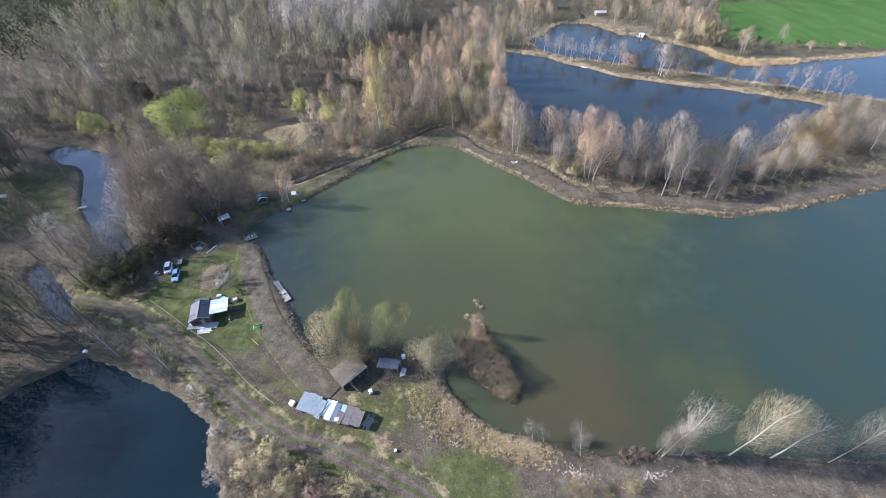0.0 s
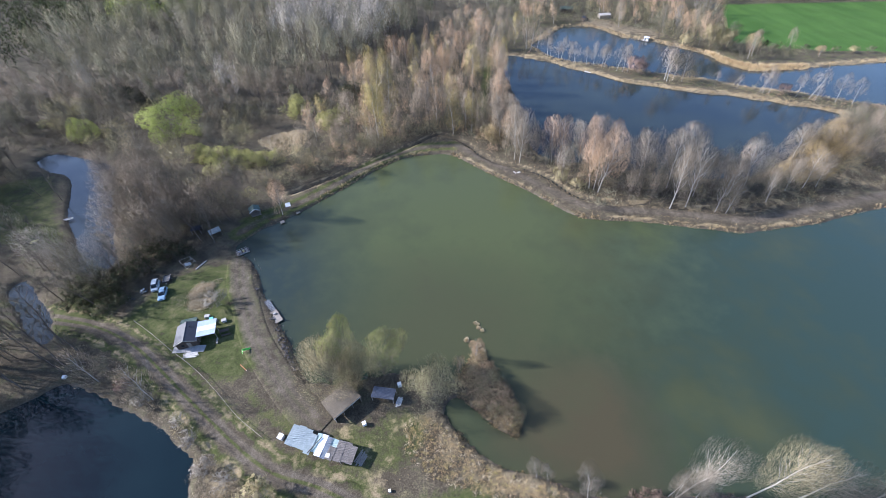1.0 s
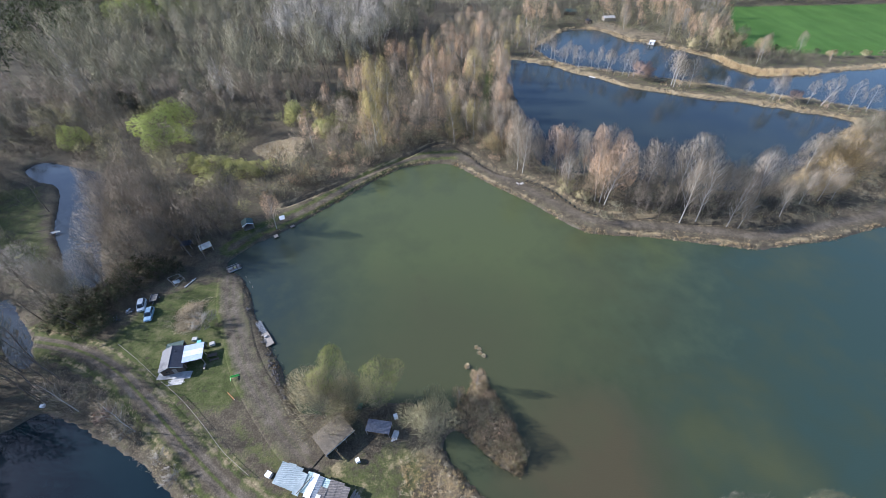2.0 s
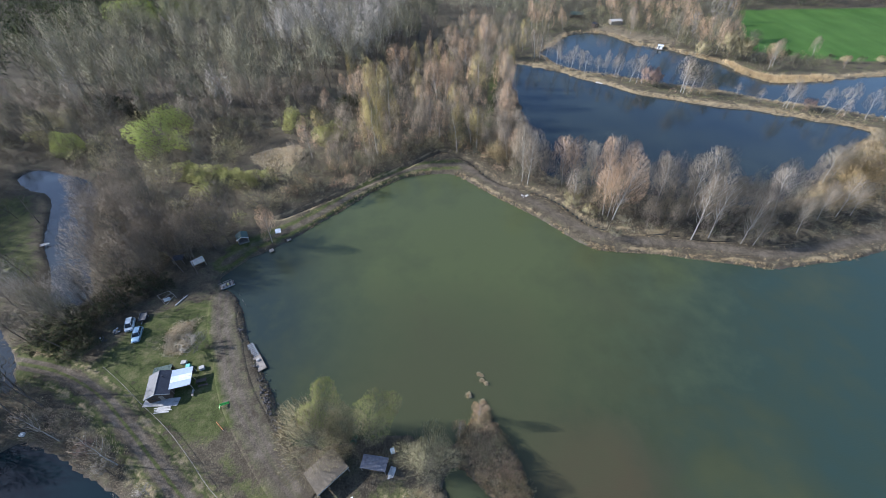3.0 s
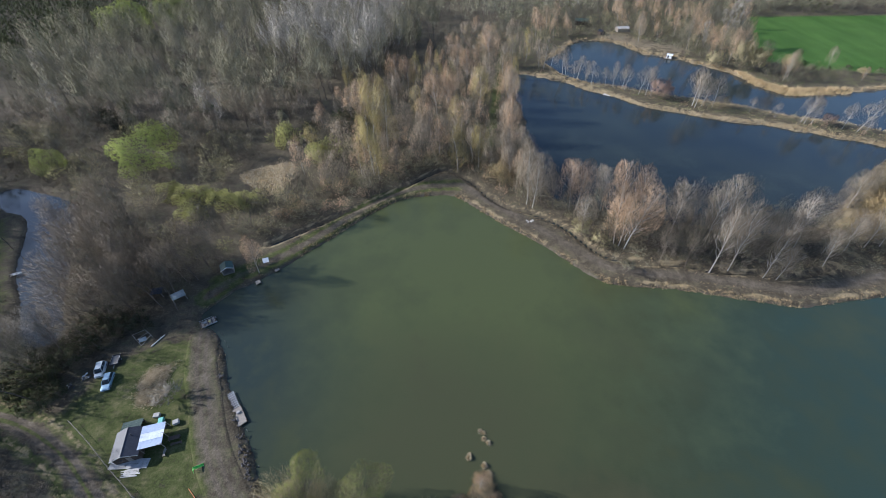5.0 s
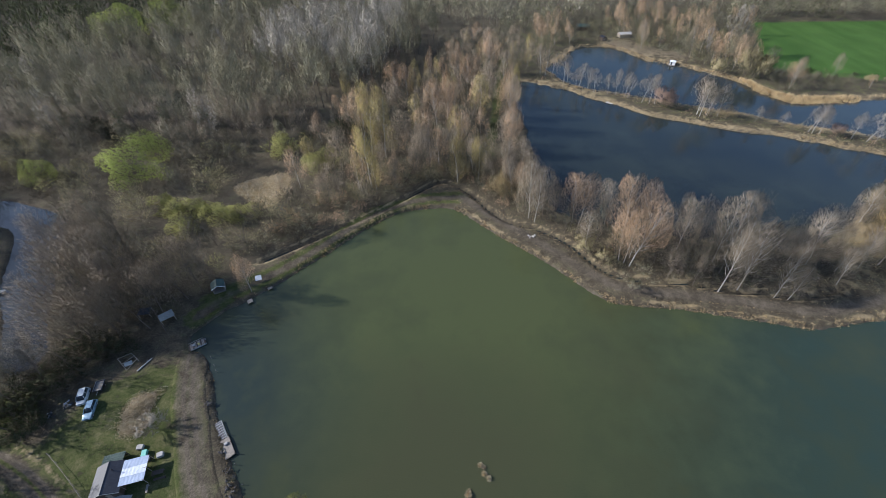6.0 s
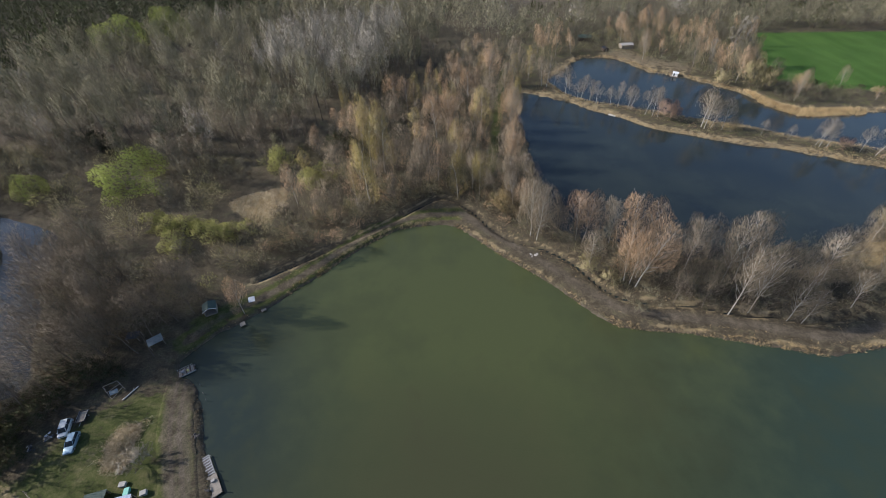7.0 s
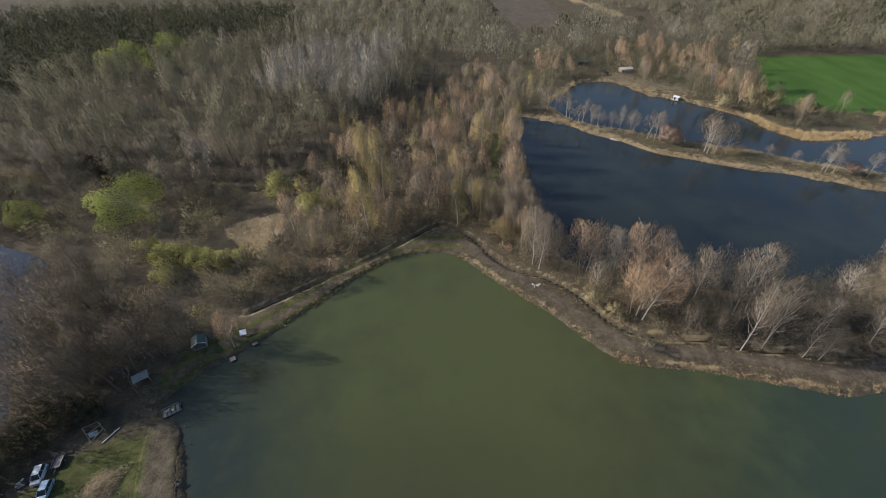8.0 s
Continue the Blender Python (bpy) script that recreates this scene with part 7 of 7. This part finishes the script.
def big_shelter():
    root = thing("open_barn", -21.7, 45.8, 45, "low open barn with a mossy brown roof", "barn")
    for k in range(9):
        m = Matrix.Translation((-3.0 + k * 0.75, 0.5, 2.1)) @ Matrix.Rotation(radians(-6), 4, "X")
        part("roof_board", moved(solid((0, 0, 0.008 * (k % 2), 0.76, 5.4, 0.06, None, 0.01)), m), MOSSY, root)
    part("fascia", solid((0, -2.2, 2.18, 6.9, 0.06, 0.2)), PLANK_PALE, root, "pale front fascia board")
    for px in (-3.2, -1.1, 1.1, 3.2):
        for py in (-2.0, 2.0):
            part("post", solid((px, py, 0, 0.12, 0.12, 2.05)), PLANK, root)
    part("back_wall", solid((0, 2.9, 0, 6.4, 0.06, 1.72)), PLANK_DARK, root)
    for s in (-1, 1):
        part("side_wall", solid((s * 3.25, 0, 0, 0.06, 4.0, 1.8)), PLANK_DARK, root)
    part("shelf", solid((1.0, 1.6, 0.8, 3.0, 0.5, 0.06)), PLANK, root)


big_shelter()
tarp = lean_shelter(-13.0, 47.6, -8, 5.0, 2.7, 2.0, -7, TARP_BLUE, "open shelter under a grey-blue sheet roof")
crate("white_hive", -16.6, 41.6, 30, 0.75, 0.75, 0.85, WHITE, "white wooden hive box on the lawn", "hive")
crate("white_hive", -9.9, 50.3, 20, 0.8, 0.8, 0.9, WHITE, "white box beside the sheet-roofed shelter", "hive")
boards("board_heap", -9.8, 46.6, 70, 5, 2.4, 1.2, PLANK_PALE, "loose pale boards beside the shelter", "boards", 9)


def boat(x, y, turn, length, mat, label, z=None, tilt=0):
    root = thing("rowing_boat", x, y, turn, label, "boat", z=z)
    bm = bmesh.new()
    rows = []
    for k in range(9):
        u = k / 8
        w = 0.62 * math.sin(math.pi * min(0.97, u * 0.72 + 0.2)) ** 0.8
        y0 = (u - 0.5) * length
        rows.append([bm.verts.new((w * s, y0, 0.45 + 0.1 * u * u - (1 - abs(s)) ** 0.8 * 0.42)) for s in (-1, -0.8, -0.4, 0, 0.4, 0.8, 1)])
    for a, b in zip(rows, rows[1:]):
        for i in range(6):
            bm.faces.new((a[i], a[i + 1], b[i + 1], b[i]))
    bm.faces.new(rows[0])
    bmesh.ops.solidify(bm, geom=bm.faces[:], thickness=0.03)
    part("hull", moved(bm, pose(0, 0, 0, 0, tilt, 0)), mat, root)
    for u in (-0.2, 0.15):
        part("thwart", moved(solid((0, u * length, 0.3, 1.0, 0.22, 0.03)), pose(0, 0, 0, 0, tilt, 0)), PLANK, root)
    return root


boat(-18.3, 52.4, -25, 2.9, GREEN_BOAT, "dark green rowing boat drawn up under the willow")
boat(-128.4, 111.6, -60, 3.4, WHITE, "white rowing boat drawn up on the creek bank")
boards("pallet_heap", -130.7, 100.2, 30, 5, 2.2, 1.6, YELLOW, "yellowish pallets beside the creek", "pallets", 13)
crate("white_chest", -160.5, 118.0, 10, 1.6, 1.1, 0.8, WHITE, "white chest on the creek meadow", "chest")
crate("white_chest", -88.6, 53.2, 10, 0.8, 0.7, 0.5, WHITE, "small white box beside the dark pond", "box")
crate("white_hive", -10.1, 29.3, 10, 0.45, 0.45, 0.5, WHITE, "small white box beside the track", "box")


# ---- fences, posts and wood along the ways ----
def fence(points, gap, label):
    line = smooth(points, 6, False)
    root = tagged(new("wire_fence"), label, "fence")
    step = np.concatenate([[0], np.cumsum(np.linalg.norm(np.diff(line, axis=0), axis=1))])
    at = np.arange(0, step[-1], gap)
    xs, ys = np.interp(at, step, line[:, 0]), np.interp(at, step, line[:, 1])
    zs = ground_height(xs, ys)
    rng = random.Random(4)
    for x, y, z in zip(xs, ys, zs):
        part("post", rod((x, y, z - 0.3), (x + rng.uniform(-0.06, 0.06), y + rng.uniform(-0.06, 0.06), z + 1.15), 0.05, 0.04, 6), PLANK, root)
    for i in range(len(xs) - 1):
        part("rail", rod((xs[i], ys[i], zs[i] + 1.02), (xs[i + 1], ys[i + 1], zs[i + 1] + 1.02), 0.038, 0.034, n=6), PLANK, root)
    for h in (0.5,):
        for i in range(len(xs) - 1):
            part("wire", rod((xs[i], ys[i], zs[i] + h), (xs[i + 1], ys[i + 1], zs[i + 1] + h), 0.012, n=4), PLANK, root)


fence([(-80, 68.2), (-74, 64.6), (-66, 59.4), (-58, 54.4), (-50, 48.3), (-44, 43.3), (-37, 38.8)], 2.6, "weathered post and rail fence along the farm track")


def stakes(name, ring_points, label):
    for x, y, lean_x, h in ring_points:
        root = thing(name, x, y, 0, label, "stake", "stakes along the lake edge", z=-1.0)
        part("shaft", rod((0, 0, 0), (lean_x, 0.05, 1.0 + h), 0.06, 0.05, 6), PLANK, root)
        part("tip", rod((lean_x, 0.05, 1.0 + h), (lean_x, 0.05, 1.06 + h), 0.045, 0.02, 6), PLANK_PALE, root)


stakes("mooring_stake", ((-54.2, 87.6, 0.2, 0.9), (-55.3, 89.2, -0.1, 0.8), (-57.2, 91.3, 0.1, 0.9), (-47.4, 75.6, 0.1, 0.7), (-41.4, 67.2, 0.0, 0.8), (-38.6, 63.6, 0.15, 0.7), (-36.4, 60.3, -0.1, 0.8), (29.4, 28.8, 0, 0.9), (45.3, 29.1, 0.1, 0.9)), "short wooden stake standing in the shallows")


def firewood(x, y, sx, sy, count, label, seed):
    rng = random.Random(seed)
    root = thing("firewood_heap", x, y, rng.uniform(-15, 15), label, "firewood")
    for k in range(count):
        px, py = rng.gauss(0, sx / 2), rng.gauss(0, sy / 2)
        a = rng.uniform(0, 3.14)
        l = rng.uniform(0.12, 0.3)
        part("billet", rod((px - l * math.cos(a), py - l * math.sin(a), 0.08), (px + l * math.cos(a), py + l * math.sin(a), rng.uniform(0.08, 0.3)), rng.uniform(0.04, 0.09), n=6), FRESH_WOOD, root)


firewood(25.3, 24.9, 3.2, 1.2, 60, "scattered pale split firewood on bare earth", 1)
firewood(39.2, 24.1, 3.4, 0.7, 50, "row of pale split firewood on bare earth", 2)


def stone_heap(x, y, label, count, size, seed, mat=None):
    rng = random.Random(seed)
    root = thing("stone_heap", x, y, 0, label, "stones")
    for k in range(count):
        bm = bmesh.new()
        bmesh.ops.create_icosphere(bm, subdivisions=2, radius=1)
        s = rng.uniform(0.5, 1) * size
        for v in bm.verts:
            v.co *= 1 + 0.25 * noise.noise(v.co * 1.3 + Vector((seed, k * 3.1, 0)))
        moved(bm, pose(rng.gauss(0, size * 1.4), rng.gauss(0, size * 1.4), s * 0.4, rng.uniform(0, 90), 0, rng.uniform(0, 180)) @ Matrix.Diagonal((s, s * 0.8, s * 0.6, 1)))
        part("stone", bm, mat or STONE, root)


stone_heap(28.2, 135.2, "heap of pale stones beside the bank path", 8, 0.42, 3)
rip = random.Random(31)
for x, y in ((-40.6, 64.6), (-39.8, 63.4), (-38.9, 62.2), (-38.2, 61.2), (-37.6, 60.2), (-36.6, 58.4), (-35.4, 56.8), (-37.1, 59.3), (-34.2, 55.4), (-41.6, 66.2), (-44.2, 69.9), (-51.6, 80.3)):
    stone_heap(x - 0.9, y - 0.5, "dark rubble and stones on the lake bank", 9, rip.uniform(0.2, 0.36), rip.randrange(99), RUBBLE)


# ---- sedge islands, far huts ----
def sedge(x, y, size, label):
    rng = np.random.default_rng(int(x * 10 + y * 7))
    root = thing("sedge_tussock", x, y, 0, label, "tussock", "sedge tussocks in the lake", z=-0.2)
    bm = bmesh.new()
    bmesh.ops.create_icosphere(bm, subdivisions=2, radius=size * 0.35, matrix=Matrix.Scale(0.9, 4, (0, 0, 1)))
    part("root_mound", bm, MOUND, root)
    n = 700
    d = rng.normal(size=(n, 3)) * 0.55 + np.array([0, 0, 0.75])
    p = unit(d) * size * 0.25
    co, tri = spikes(p, d + rng.normal(size=(n, 3)) * 0.25, size * rng.uniform(0.5, 1.0, n), 0.09, rng)
    ob = new("blades", mesh_of("blades", co, tri, [SEDGE]))
    ob.parent = root


for x, y, s in ((8.3, 67.7, 0.75), (9.0, 67.4, 0.6), (9.0, 66.2, 0.75), (9.9, 65.4, 0.75), (5.8, 62.5, 0.9), (6.0, 63.2, 0.5), (8.8, 61.0, 0.9), (9.6, 59.6, 0.9)):
    sedge(x, y, s, "straw-coloured sedge tussock standing in the lake")


def small_house(x, y, turn, w, l, eave, ridge, wall_mat, roof_mat, label, name="garden_hut"):
    root = thing(name, x, y, turn, label, "hut")
    part("walls", prism([(-w / 2, 0), (w / 2, 0), (w / 2, eave), (0, ridge - 0.1), (-w / 2, eave)], -l / 2, l / 2), wall_mat, root)
    slope = math.atan2(ridge - eave, w / 2)
    for s in (-1, 1):
        part("roof", moved(corrugated(l + 0.5, w / 2 / math.cos(slope) + 0.4), Matrix.Translation((s * w / 4, 0, (eave + ridge) / 2 + 0.05)) @ Matrix.Rotation(s * slope, 4, "Y") @ Matrix.Rotation(radians(90), 4, "Z")), roof_mat, root)
    part("door", solid((0, -l / 2 - 0.03, 0, 0.9, 0.06, 1.95)), PLANK, root)
    for px in (-w / 3, w / 3):
        window = part("window", solid((px, -l / 2 - 0.03, 1.0, 0.7, 0.05, 0.7)), GLASS, root)
        part("sill", solid((px, -l / 2 - 0.06, 0.94, 0.8, 0.12, 0.05)), WHITE, window)


small_house(120.2, 338.5, 95, 5, 8, 2.2, 3.0, PLANK, CONCRETE, "low hut with a pale grey metal roof")
small_house(96, 356, 80, 6, 9, 2.4, 3.6, PLANK_DARK, FELT_GREEN, "dark hut with a green roof among the trees")
small_house(104, 332, 20, 3, 4, 2.0, 2.6, PLANK_DARK, SLATE, "small dark hut near the far pond")
float_hut = thing("floating_hut", 132.6, 287.4, -30, "small white floating hut at the pond bank", "hut", z=0.1)
part("float", solid((0, 0, 0, 4.2, 3.0, 0.4, None, 0.05)), PLANK, float_hut)
part("cabin", solid((0.3, 0, 0.4, 2.8, 2.2, 1.7, None, 0.03)), WHITE, float_hut)
part("roof", moved(corrugated(3.3, 2.8), pose(0.3, 0, 2.15, 5, 0, 0)), PLASTIC_WHITE, float_hut)
part("door", solid((-0.2, -1.12, 0.45, 0.7, 0.04, 1.5)), GLASS, float_hut)
peg_ = thing("floating_platform", 81.6, 236.0, -32, "grey floating platform at the strip's bank", "platform", z=0.15)
for k in range(6):
    part("plank", solid((-1.5 + k * 0.6, 0, 0, 0.56, 2.0, 0.12, None, 0.01)), PLANK_PALE, peg_)
